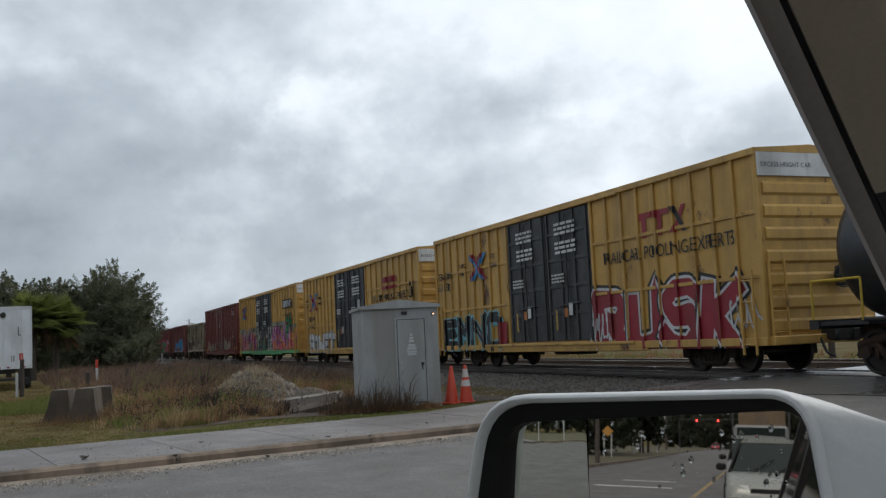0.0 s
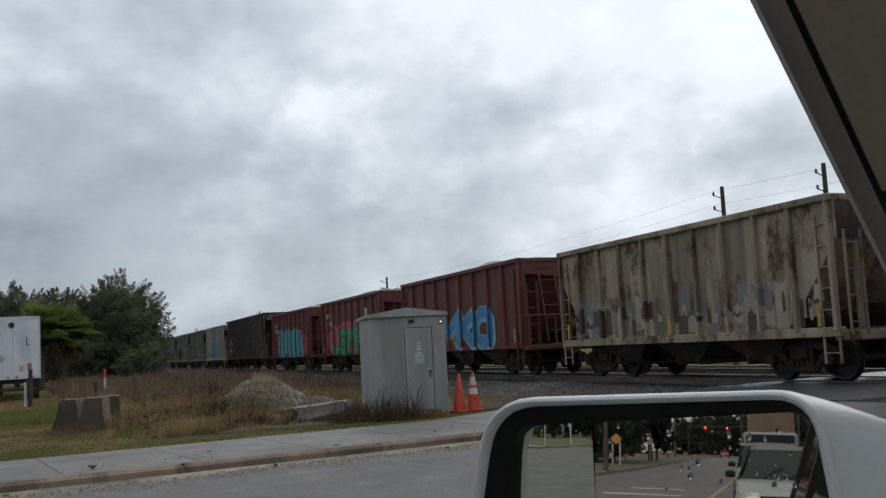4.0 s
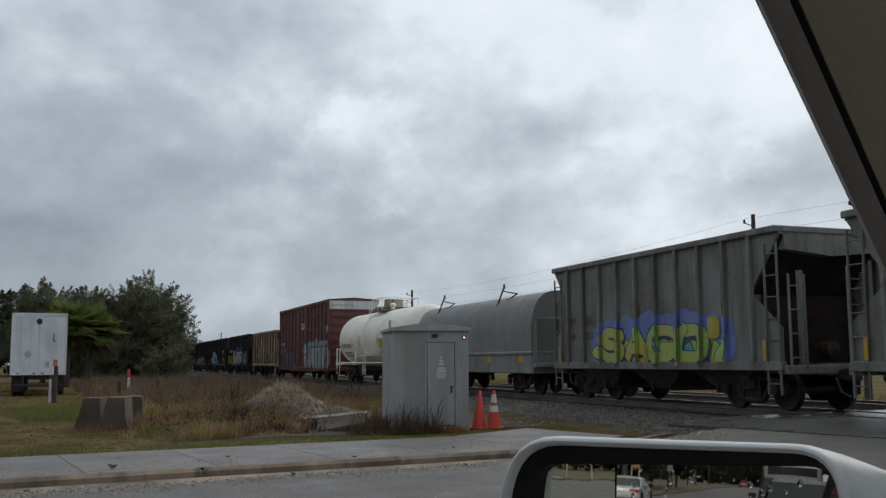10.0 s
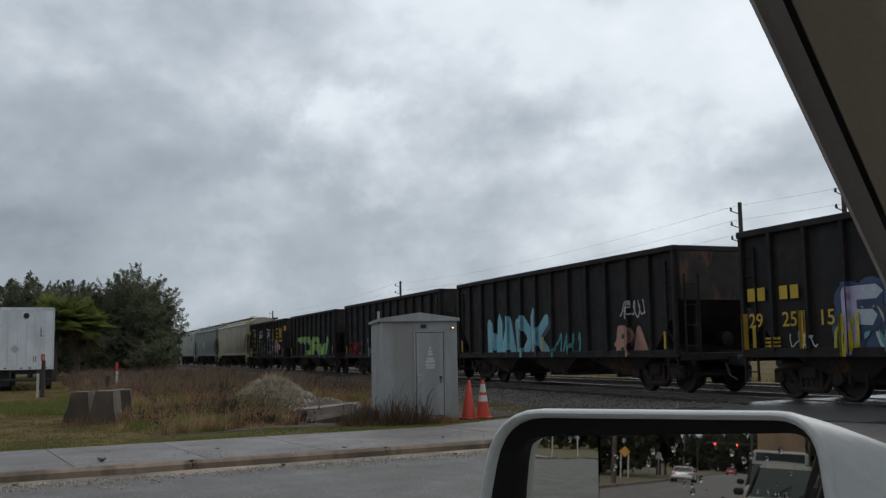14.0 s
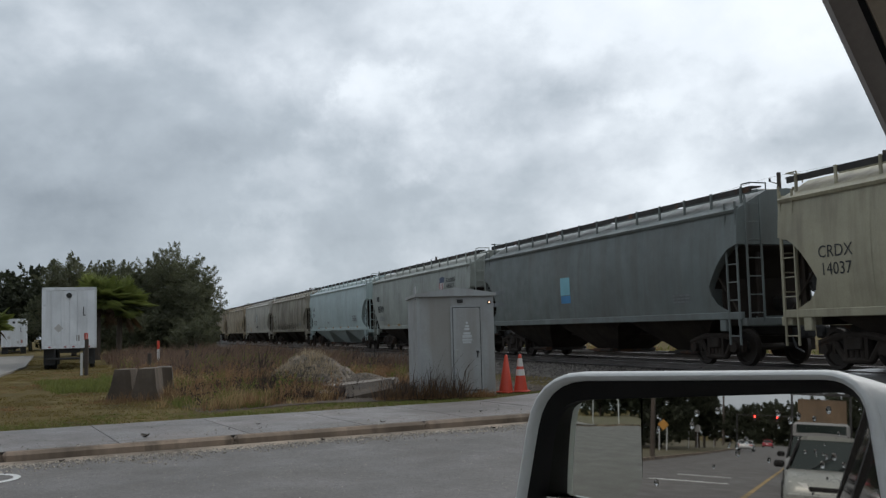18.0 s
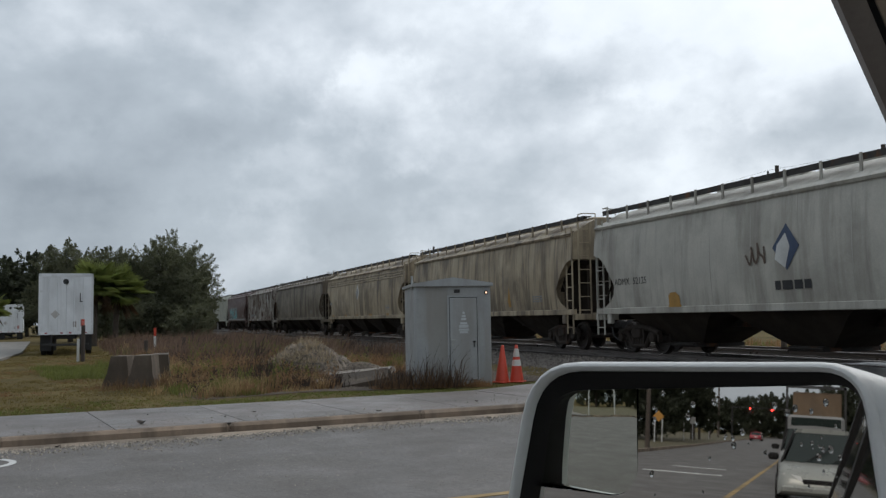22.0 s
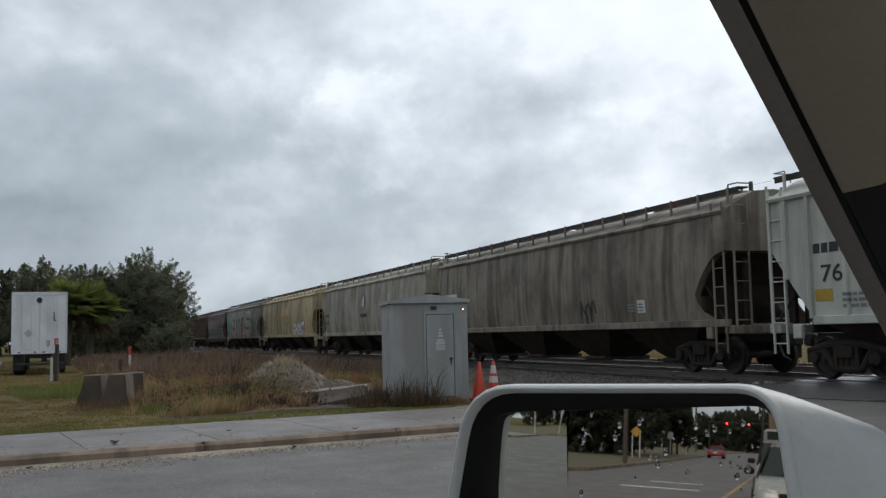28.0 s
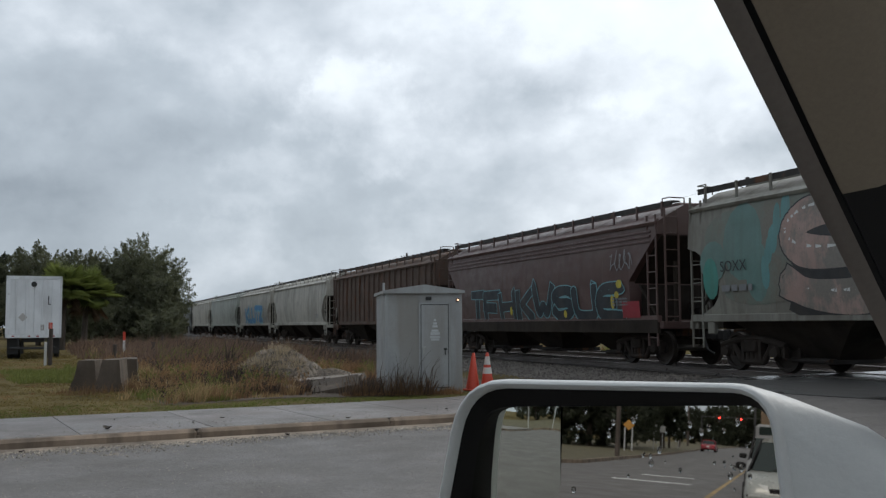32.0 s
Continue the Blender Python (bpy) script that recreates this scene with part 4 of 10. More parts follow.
def boxcar(front, back, paint, label, H=4.95, door=None, door_paint=None, n_posts=(9, 9), belts=(2.15, 3.55), roof_paint=None, end_band=None, posts_w=0.11, sill_paint=None):
    """A high boxcar with outside posts, plug doors and ribbed ends. door: its span along the car, from the middle."""
    car, L = rail_car("boxcar", front, back, label, "boxcar")
    d0, d1 = door
    hx = L / 2
    z0, z1 = 0.80, H - 0.06
    part("body", Shape().box(-hx + 0.04, hx - 0.04, -1.53, 1.53, z0, z1, 0.01), paint, car)
    roof = Shape()
    roof.loft([[(x, -1.6, H - 0.09), (x, -1.6, H), (x, 0, H + 0.09), (x, 1.6, H), (x, 1.6, H - 0.09)] for x in (-hx, hx)])
    part("roof", roof, roof_paint or paint, car)
    step = (hx * 2) / 14
    for k in range(15):
        x = -hx + 0.08 + k * (L - 0.16) / 14
        part("roof_seam", Shape().loft([[(x + a, -1.58, H + 0.0), (x + a, 0, H + 0.115), (x + a, 1.58, H + 0.0), (x + a, 1.58, H - 0.02), (x + a, -1.58, H - 0.02)] for a in (-0.03, 0.03)]), roof_paint or paint, car)
    posts = []
    for a, b, n in ((-hx + 0.06, d0 - 0.08, n_posts[0]), (d1 + 0.08, hx - 0.06, n_posts[1])):
        posts += [a + (b - a) * k / n for k in range(n + 1)]
    pm = Shape().box(-posts_w / 2, posts_w / 2, -1.6, -1.53, z0 - 0.02, z1, 0.012).mesh("side_post", paint)
    for x in posts:
        part("side_post", pm, parent=car, at=(x, 0, 0))
    part("side_post", Shape().add([], []).box(-hx, hx, 1.53, 1.6, z1 - 0.2, z1).box(-hx, hx, 1.53, 1.6, z0, z0 + 0.2), paint, car)
    for z in belts:
        for a, b in ((-hx + 0.1, d0 - 0.1), (d1 + 0.1, hx - 0.1)):
            part("belt_rail", Shape().box(a, b, -1.575, -1.53, z - 0.045, z + 0.045, 0.01), paint, car)
    part("side_sill", Shape().box(-hx + 0.02, hx - 0.02, -1.61, -1.5, z0 - 0.16, z0 + 0.02, 0.01).box(-hx * 0.52, hx * 0.52, -1.6, -1.52, z0 - 0.24, z0 - 0.1, 0.02), sill_paint or paint, car)
    part("side_sill", Shape().box(-hx + 0.02, hx - 0.02, 1.5, 1.6, z0 - 0.2, z0 + 0.02), paint, car)
    part("top_chord", Shape().box(-hx, hx, -1.625, -1.52, z1 - 0.1, H + 0.0, 0.015), paint, car)
    # plug doors
    dp = door_paint or paint
    half = (d1 - d0) / (2 if door_paint else 1)
    for k in range(2 if door_paint else 1):
        a = d0 + k * half
        dr = part("door", Shape().box(a + 0.03, a + half - 0.03, -1.57, -1.5, z0 + 0.08, z1 - 0.14, 0.012), dp, car)
        bars_ = Shape()
        for u in (0.06, 0.36, 0.66, 0.94):
            bars_.box(a + half * u - 0.05, a + half * u + 0.05, -1.615, -1.568, z0 + 0.1, z1 - 0.16, 0.01)
        part("door_stile", bars_, dp, dr)
        for z in (1.7, 2.5, 3.3, 4.1):
            part("door_rail", Shape().box(a + 0.1, a + half - 0.1, -1.6, -1.568, z - 0.05, z + 0.05, 0.01), dp, dr)
        part("lock_rod", Shape().rod((a + half * 0.5, -1.625, z0 + 0.15), (a + half * 0.5, -1.625, z1 - 0.25), 0.022, 6).rod((a + half * 0.25, -1.63, 1.9), (a + half * 0.75, -1.63, 1.98), 0.025, 6), dp, dr)
    part("door_track", Shape().box(d0 - 2.0, d1 + 2.0, -1.66, -1.6, z0 - 0.05, z0 + 0.03, 0.01), sill_paint or paint, car)
    part("door_track", Shape().box(d0 - 1.6, d1 + 1.6, -1.65, -1.6, z1 - 0.13, z1 - 0.05, 0.01), paint, car)
    # ends: pressed horizontal ribs, ladders, brake wheel
    for e in (-1, 1):
        for k in range(7):
            z = z0 + 0.3 + k * 0.5
            r = Shape()
            prof = [(0.0, -0.2), (0.05, -0.14), (0.05, 0.05), (0.0, 0.11)]
            r.loft([[(e * (hx - 0.04 + a), y, z + b) for a, b in prof] for y in (-1.42, -1.3, 1.3, 1.42)])
            part("end_rib", r, paint, car)
        if end_band is not None:
            part("end_band", Shape().box(e * (hx - 0.04), e * (hx + 0.02), -1.55, 1.55, H - 0.62, H - 0.1), end_band, car, "white painted band")
            bm = place(letters_mesh("EXCESS HEIGHT CAR", 0.15, 0.0, 1.0), -0.75, H - 0.38)
            for q in bm.verts:
                q.co = Vector((e * (hx + 0.024), e * q.co.x, q.co.y))
            me = bpy.data.meshes.new("lettering")
            bm.to_mesh(me)
            bm.free()
            me.materials.append(STENCIL_BLACK)
            part("lettering", me, parent=car)
        ladder(car, e * (hx + 0.05), -1.25, z0 - 0.1, 2.5, paint, along_x=False)
        ladder(car, e * (hx - 0.5), -1.66, 0.45, 2.3, paint)
        part("end_sill", Shape().box(e * (hx - 0.1), e * (hx + 0.12), -1.5, 1.5, z0 - 0.16, z0 + 0.04, 0.02), paint, car)
    brake_wheel(car, hx + 0.16, 0.5, 2.1)
    gear(car, L, 2.6)
    for x in (-3.05, 3.05):
        part("crossbearer", Shape().box(x - 0.15, x + 0.15, -1.45, 1.45, 0.55, 0.86), running_gear, car)
    part("brake_gear", Shape().box(-1.0, 0.7, -1.1, -0.5, 0.45, 0.8, 0.05), running_gear, car)
    return car, Side(car, lambda x, z: 1.534 if (x < d0 or x > d1) else 1.574, posts, posts_w, 0.07)


SLOPE = 1.9


def hopper_body(hx, width, z_bot, z_top, cut_x, cut_z, roof, side, slope=0.9, apex=None):
    """Body shell: sides cut away at the ends, a ridge roof or an open top. apex: where the cut reaches furthest in."""
    s = Shape()
    apex = z_bot if apex is None else apex
    ends = [(hx - 0.02, cut_z)] + [(hx - cut_x * u, cut_z + (apex - cut_z) * u ** slope) for u in [(k / 9) ** 0.6 for k in range(1, 10)]]
    if apex > z_bot:
        ends.append((hx - cut_x - 0.004, z_bot))
    line = [(-hx, cut_z)] + [(-x, z) for x, z in ends] + [(0.0, z_bot)] + ends[::-1] + [(hx, cut_z)]
    rings = []
    for x, zb in line:
        n = 9
        left = [(x, -side(zb + (z_top - zb) * k / n), zb + (z_top - zb) * k / n) for k in range(n + 1)]
        rings.append(left + [(x, a, b) for a, b in roof] + [(q[0], -q[1], q[2]) for q in left[::-1]])
    return s.loft(rings)


def end_gussets(car, hx, cut_x, line, zb, side, paint):
    """Side plates under the cut at both ends: line runs from the cut's apex out to the end."""
    for e in (-1, 1):
        for y in (-1, 1):
            pts = [(hx - cut_x - 0.01, zb)] + line + [(line[-1][0], zb)]
            s = Shape()
            s.loft([[(e * x, y * (side(z) - d), z) for x, z in pts] for d in (0.002, 0.03)])
            part("end_gusset", s, paint, car)


# soot, darkened further so the colour carries the shade under and inside cars
sooty = mat("sooty_shaded_underside", (0.026, 0.020, 0.016), rough=0.85, var=0.4, streak=0.3, dirt=(0.05, 0.038, 0.028), spec=0.2)


walk_iron = mat("walkway_iron", (0.034, 0.030, 0.027), rough=0.75, var=0.35, grain=12, bump=0.3, rust=0.2)


def covered_hopper(front, back, paint, label, n_ribs=0, bays=4, H=4.62, bulge=0.10, bay_paint=None, walk_paint=None, cut_x=1.22, cut_z=2.98, rib_paint=None, sill_paint=None, flutes=0, angular=False, straight=False):
    car, L = rail_car("covered_hopper", front, back, label, "hopper car")
    hx = L / 2 - 0.12
    zb, zt = 1.30, H - 0.55
    w = 1.50

    def side(z):
        u = (z - zb) / (zt - zb)
        return w + bulge * math.sin(math.pi * min(1, max(0, 0.12 + u * 0.8))) - 0.05

    roof = [(-1.40, zt + 0.06), (-0.62, H - 0.06), (0.0, H), (0.62, H - 0.06), (1.40, zt + 0.06)]
    apex, bend = (1.9, 1.0) if n_ribs else (2.0, SLOPE)
    if angular:
        cut_x, cut_z, apex, bend = 1.35, 3.5, 2.3, 1.0
    if straight:
        cut_x, cut_z, apex, bend = 1.28, 2.85, zb, 1.0
    part("body", hopper_body(hx, w, zb, zt, cut_x, cut_z, roof, side, bend, apex), paint, car, smooth=True)
    if angular:
        part("lower_sill", Shape().box(-L / 2 + 0.15, L / 2 - 0.15, -1.53, -1.42, 0.88, zb - 0.06, 0.012), sooty, car)
    elif not straight:
        end_gussets(car, hx, cut_x, [(hx - cut_x, apex), (hx - cut_x * 0.94, 1.75), (hx - cut_x * 0.78, 1.55), (hx - cut_x * 0.4, 1.36), (hx - cut_x * 0.3, zb + 0.02)], zb, side, paint)
    for k in range(flutes):
        z = zt - 0.24 - k * 0.13
        part("flute", Shape().loft([[(x, -side(z) - 0.002, z - 0.035), (x, -side(z) - 0.03, z - 0.02), (x, -side(z) - 0.03, z + 0.02), (x, -side(z) - 0.002, z + 0.035)] for x in (-hx + 0.3, hx - 0.3)]), paint, car)
    part("top_chord", Shape().loft([[(x, -1.53, zt - 0.07), (x, -1.56, zt), (x, -1.45, zt + 0.09), (x, -1.38, zt + 0.06)] for x in (-hx + 0.05, hx - 0.05)]), paint, car)
    part("top_chord", Shape().loft([[(x, 1.53, zt - 0.07), (x, 1.56, zt), (x, 1.45, zt + 0.09), (x, 1.38, zt + 0.06)] for x in (-hx + 0.05, hx - 0.05)]), paint, car)
    sp = sill_paint or paint
    for e in (-1, 1):
        end_ = L / 2 - (1.42 if straight else 0.12)
        part("side_sill", Shape().box(-end_, end_, e * 1.40, e * 1.515, zb - 0.13, zb + 0.05, 0.015), sp, car)
        for x in (-L / 2 + 0.9, L / 2 - 0.9):
            part("jacking_pad", Shape().box(x - 0.13, x + 0.13, e * 1.38, e * 1.5, zb - 0.42, zb - 0.12, 0.02), sp, car)
    posts = []
    if n_ribs:
        posts = [-hx + cut_x + (2 * hx - 2 * cut_x) * k / (n_ribs - 1) for k in range(n_ribs)]
        posts = [-hx + cut_x * 0.45] + posts + [hx - cut_x * 0.45]
        full = Shape().loft([[(a, -side(z) - 0.07 + (0.0 if abs(a) < 0.05 else 0.075), z) for a in (-0.06, -0.045, 0.045, 0.06)] for z in np.linspace(zb, zt - 0.02, 6)], caps=False, closed=False)
        fm = full.mesh("side_rib", rib_paint or paint)
        short = Shape().loft([[(a, -side(z) - 0.07 + (0.0 if abs(a) < 0.05 else 0.075), z) for a in (-0.06, -0.045, 0.045, 0.06)] for z in np.linspace(zb + (cut_z - zb) * 0.55, zt - 0.02, 6)], caps=False, closed=False)
        sm = short.mesh("side_rib", rib_paint or paint)
        for k, x in enumerate(posts):
            part("side_rib", sm if k in (0, len(posts) - 1) else fm, parent=car, at=(x, 0, 0))
    else:
        seam = Shape().loft([[(a, -side(z) - 0.006, z) for a in (-0.012, 0.012)] for z in np.linspace(zb, zt - 0.03, 8)], caps=False, closed=False).mesh("seam", rib_paint or paint)
        for k in range(1, 9):
            part("seam", seam, parent=car, at=(-hx + cut_x + (2 * hx - 2 * cut_x) * k / 9, 0, 0))
    # bays with outlet gates; shade below the sill is in the bay colour
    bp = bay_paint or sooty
    b0 = -hx + cut_x * 0.92
    bw = (2 * hx - 2 * cut_x * 0.92) / bays
    gate = Shape().box(-0.6, 0.6, -0.8, 0.8, 0.24, 0.36, 0.01).rod((-0.7, -0.9, 0.31), (0.7, -0.9, 0.31), 0.03, 6).mesh("outlet_gate", running_gear)
    for k in range(bays):
        a, b = b0 + k * bw + 0.02, b0 + (k + 1) * bw - 0.02
        m_ = (a + b) / 2
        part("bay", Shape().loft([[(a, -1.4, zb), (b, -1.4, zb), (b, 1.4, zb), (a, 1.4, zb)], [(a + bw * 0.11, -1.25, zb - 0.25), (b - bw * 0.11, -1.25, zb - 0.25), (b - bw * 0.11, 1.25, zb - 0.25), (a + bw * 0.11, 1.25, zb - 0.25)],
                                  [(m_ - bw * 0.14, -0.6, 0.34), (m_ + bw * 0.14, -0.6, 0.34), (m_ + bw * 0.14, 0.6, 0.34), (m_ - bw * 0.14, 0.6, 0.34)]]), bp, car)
        part("outlet_gate", gate, parent=car, at=(m_, 0, 0))
    # roof walks on brackets; the dark strip below each edge stands for shade
    wp = walk_paint or walk_iron
    for e in (-1, 1):
        part("running_board", Shape().box(-hx - 0.15, hx + 0.15, e * 0.86, e * 1.14, H - 0.02, H + 0.012).box(-hx - 0.1, hx + 0.1, e * 1.12, e * 1.15, H - 0.13, H + 0.015), wp, car)
    bracket = Shape().box(-0.035, 0.035, -1.19, -1.15, zt + 0.05, H + 0.03).box(-0.03, 0.03, -1.19, -0.75, H - 0.06, H - 0.025).mesh("walk_bracket", paint)
    k = int(L / 1.25)
    for i in range(k + 1):
        part("walk_bracket", bracket, parent=car, at=(-hx + 0.25 + i * (2 * hx - 0.5) / k, 0, 0))
    for i in range(4):
        x = -hx * 0.72 + i * hx * 0.48
        part("roof_hatch", Shape().box(x - hx * 0.2, x + hx * 0.2, -0.38, 0.38, H - 0.02, H + 0.08, 0.03), paint, car)
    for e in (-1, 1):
        # dark sheet under the cut: soot plus painted shade of the end opening
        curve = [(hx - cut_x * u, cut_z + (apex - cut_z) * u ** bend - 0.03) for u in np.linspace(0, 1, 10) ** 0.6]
        part("slope_sheet", Shape().loft([[(e * x, -1.38, z), (e * x, 1.38, z), (e * x, 1.38, z - 0.02), (e * x, -1.38, z - 0.02)] for x, z in curve]), sooty, car, "sooty slope sheet, darkened for shade")
    end_gear(car, L, hx, paint, zb, H, cut_x, True)
    gear(car, L, 1.85)
    side_ = Side(car, lambda x, z: side(z) + 0.004, posts, 0.12 if posts else 0.1, 0.07, list(np.linspace(zb, zt, 9)))
    side_.low = zb - 0.02
    return car, side_


def end_gear(car, L, hx, paint, zb, H, cut_x, roofed):
    for e in (-1, 1):
        part("end_platform", Shape().box(e * (L / 2 - 0.35), e * (L / 2 + 0.02), -1.46, 1.46, zb - 0.3, zb - 0.1, 0.02).box(e * (hx - cut_x), e * (L / 2), -0.35, 0.35, zb - 0.32, zb - 0.06), paint, car)
        ladder(car, e * (hx - 0.28), -1.50, zb - 0.75, H - 0.35, paint)
        ladder(car, e * (L / 2 + 0.02), -1.15, zb - 0.2, H - 0.2 if roofed else zb + 1.9, paint, along_x=False)
        for y in (-0.9, 0.9):
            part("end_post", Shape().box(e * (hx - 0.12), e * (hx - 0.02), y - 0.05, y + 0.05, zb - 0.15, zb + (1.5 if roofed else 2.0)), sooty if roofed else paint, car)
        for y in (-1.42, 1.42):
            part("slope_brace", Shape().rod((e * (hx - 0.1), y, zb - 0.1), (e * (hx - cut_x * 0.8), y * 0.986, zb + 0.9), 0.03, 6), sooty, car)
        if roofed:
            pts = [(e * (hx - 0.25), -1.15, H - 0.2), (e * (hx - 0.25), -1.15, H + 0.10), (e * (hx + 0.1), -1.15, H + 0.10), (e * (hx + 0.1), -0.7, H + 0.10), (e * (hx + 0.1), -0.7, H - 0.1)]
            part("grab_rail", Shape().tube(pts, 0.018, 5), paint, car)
        # web across the recess, its dark tone part soot, part painted shade
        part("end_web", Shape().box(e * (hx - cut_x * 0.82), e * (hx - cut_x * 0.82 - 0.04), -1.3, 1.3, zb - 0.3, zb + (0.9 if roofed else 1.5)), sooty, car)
    brake_wheel(car, L / 2 + 0.05, 0.6, zb + 0.75)
    part("air_tank", Shape().turn([(0.02, -0.6), (0.2, -0.52), (0.2, 0.52), (0.02, 0.6)], 10, "x", (hx - 1.0, 0.35, zb + 0.25)), running_gear, car)


def open_hopper(front, back, paint, label, n_ribs=10, H=4.05, bays=3, cut_x=1.6, cut_z=2.9, rib_paint=None, load=None, top_paint=None, chord=0.12, name="open_hopper", zb=1.04, bay_paint=None, rail=False, rib_w=0.055, notch=False, first_rib=None, gear_paint=None, slope_end=False):
    car, L = rail_car(name, front, back, label, "hopper car")
    hx = L / 2 - 0.1
    w, zt = 1.46, H

    def side(z):
        return w

    roof = [(-1.36, zt), (-1.3, zt - 0.5), (0, zt - 0.62), (1.3, zt - 0.5), (1.36, zt)]
    if notch:
        cut_x, cut_z = 1.05, zt - 0.16
        part("body", hopper_body(hx, w, zb, zt - 0.02, cut_x, cut_z, roof, side, 1.0, 2.70), paint, car)
        end_gussets(car, hx, cut_x, [(hx - cut_x, 2.70), (hx - 0.02, 1.86)], zb, side, paint)
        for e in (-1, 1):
            # dark sheet laid under the slope, shade put into its sooty colour
            part("slope_sheet", Shape().loft([[(e * x, -1.4, z), (e * x, 1.4, z), (e * x, 1.4, z - 0.03), (e * x, -1.4, z - 0.03)] for x, z in ((hx - 0.02, cut_z - 0.02), (hx - cut_x - 0.02, 2.66), (hx - cut_x - 0.03, zb))]), sooty, car, "sooty slope sheet, darkened for shade")
    elif slope_end:
        cut_x, cut_z = 1.45, zt - 0.14
        part("body", hopper_body(hx, w, zb, zt - 0.02, cut_x, cut_z, roof, side, 1.0), paint, car)
        end_gussets(car, hx, cut_x, [(hx - cut_x, zb + 0.01), (hx - 0.02, cut_z)], zb, side, paint)
        for e in (-1, 1):
            for y in (-0.75, -0.15):
                part("ladder_stile", Shape().rod((e * (hx - 0.02), y - 0.1, zt - 0.1), (e * (hx + 0.16), y + 0.1, zb + 0.1), 0.035, 6), paint, car)
            for k in range(6):
                z = zb + 0.45 + k * 0.42
                u = (zt - 0.1 - z) / (zt - 0.2 - zb)
                part("rung", Shape().rod((e * (hx + 0.18 * u), -0.85 + 0.2 * u, z), (e * (hx + 0.18 * u), -0.25 + 0.2 * u, z), 0.014, 5), paint, car)
            for y in (-1.38, 1.38):
                part("corner_post", Shape().box(e * (hx - 0.1), e * (hx + 0.01), y - 0.06, y + 0.06, zb, zt - 0.1, 0.012), paint, car)
    else:
        part("body", hopper_body(hx, w, zb, zt - 0.02, cut_x, cut_z, roof, side), paint, car)
    for e in (-1, 1):
        part("top_chord", Shape().box(-hx, hx, e * 1.38, e * 1.58, zt - chord, zt + 0.03, 0.02), top_paint or paint, car)
        part("top_chord", Shape().box(e * (hx - 0.1), e * (hx + 0.02), -1.42, 1.42, zt - chord, zt + 0.025, 0.02), top_paint or paint, car)
        part("side_sill", Shape().box(-L / 2 + 0.1, L / 2 - 0.1, e * 1.38, e * (1.466 if rail else 1.54), zb - 0.12, zb + 0.08, 0.015), top_paint or paint, car)
    posts = [-hx + 0.1 + (2 * hx - 0.2) * k / (n_ribs - 1) for k in range(n_ribs)]
    rp = rib_paint or paint
    rm = Shape().box(-rib_w, rib_w, -1.57, -1.45, zb, zt - 0.05, 0.012).mesh("side_rib", rp)
    if first_rib is not None:
        posts = [-hx + 0.1] + [first_rib + k * (2 * -first_rib) / (n_ribs - 1) for k in range(n_ribs)] + [hx - 0.1]
    if notch:
        posts = [-hx + 0.98 + (2 * hx - 1.96) * k / (n_ribs - 1) for k in range(n_ribs)]
    for x in posts:
        part("side_rib", rm, parent=car, at=(x, 0, 0))
    part("side_ribs_far", Shape().box(-hx, hx, 1.45, 1.5, zb, zt - 0.05), paint, car)
    bp = bay_paint or running_gear
    bw = (2 * hx - 2 * cut_x) / bays
    for k in range(bays):
        m_ = -hx + cut_x + (k + 0.5) * bw
        part("bay", Shape().loft([[(m_ - bw * 0.49, -1.36, zb), (m_ + bw * 0.49, -1.36, zb), (m_ + bw * 0.49, 1.36, zb), (m_ - bw * 0.49, 1.36, zb)],
                                  [(m_ - 0.38, -1.0, 0.42), (m_ + 0.38, -1.0, 0.42), (m_ + 0.38, 1.0, 0.42), (m_ - 0.38, 1.0, 0.42)]]), bp, car)
        part("bay_door", Shape().box(m_ - 0.46, m_ - 0.38, -1.1, 1.1, 0.36, 0.95, 0.01).box(m_ + 0.38, m_ + 0.46, -1.1, 1.1, 0.36, 0.95, 0.01), running_gear, car)
    if load is not None:
        r = random.Random(int(L * 100))
        rings = []
        for k in range(15):
            x = -hx + 0.3 + (2 * hx - 0.6) * k / 14
            pk = 0.2 + 0.28 * math.sin(k * math.pi / 14) + r.uniform(-0.08, 0.08)
            rings.append([(x, -1.3, zt - 0.4), (x, -0.7, zt - 0.2 + pk * 0.6), (x, 0, zt - 0.12 + pk), (x, 0.7, zt - 0.2 + pk * 0.6), (x, 1.3, zt - 0.4)])
        part("load", Shape().loft(rings, True), load, car, "heaped load of grey stone")
    end_gear(car, L, hx, gear_paint or paint, zb + 0.1, H, cut_x, False)
    for e in () if notch or slope_end else (-1, 1):
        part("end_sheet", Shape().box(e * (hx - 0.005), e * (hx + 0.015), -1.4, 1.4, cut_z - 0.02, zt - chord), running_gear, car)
    if rail:
        for e in (-1, 1):
            for y in (-1.45, 1.45):
                part("platform_rail", Shape().tube([(e * (hx + 0.05), y, zb + 0.95), (e * (L / 2 + 0.3), y, zb + 0.95), (e * (L / 2 + 0.3), y, zb - 0.1)], 0.03, 6), paint, car)
            for y in (-0.5, 0.5):
                part("rail_post", Shape().rod((e * (L / 2 + 0.3), y, zb - 0.1), (e * (L / 2 + 0.3), y, zb + 0.95), 0.03, 6), paint, car)
            part("cross_rail", Shape().rod((e * (L / 2 + 0.3), -1.45, zb + 0.95), (e * (L / 2 + 0.3), 1.45, zb + 0.95), 0.03, 6), paint, car)
            part("platform", Shape().box(e * (hx - 0.1), e * (L / 2 + 0.34), -1.48, 1.48, zb - 0.16, zb - 0.02, 0.01), paint, car)
    gear(car, L, 1.75)
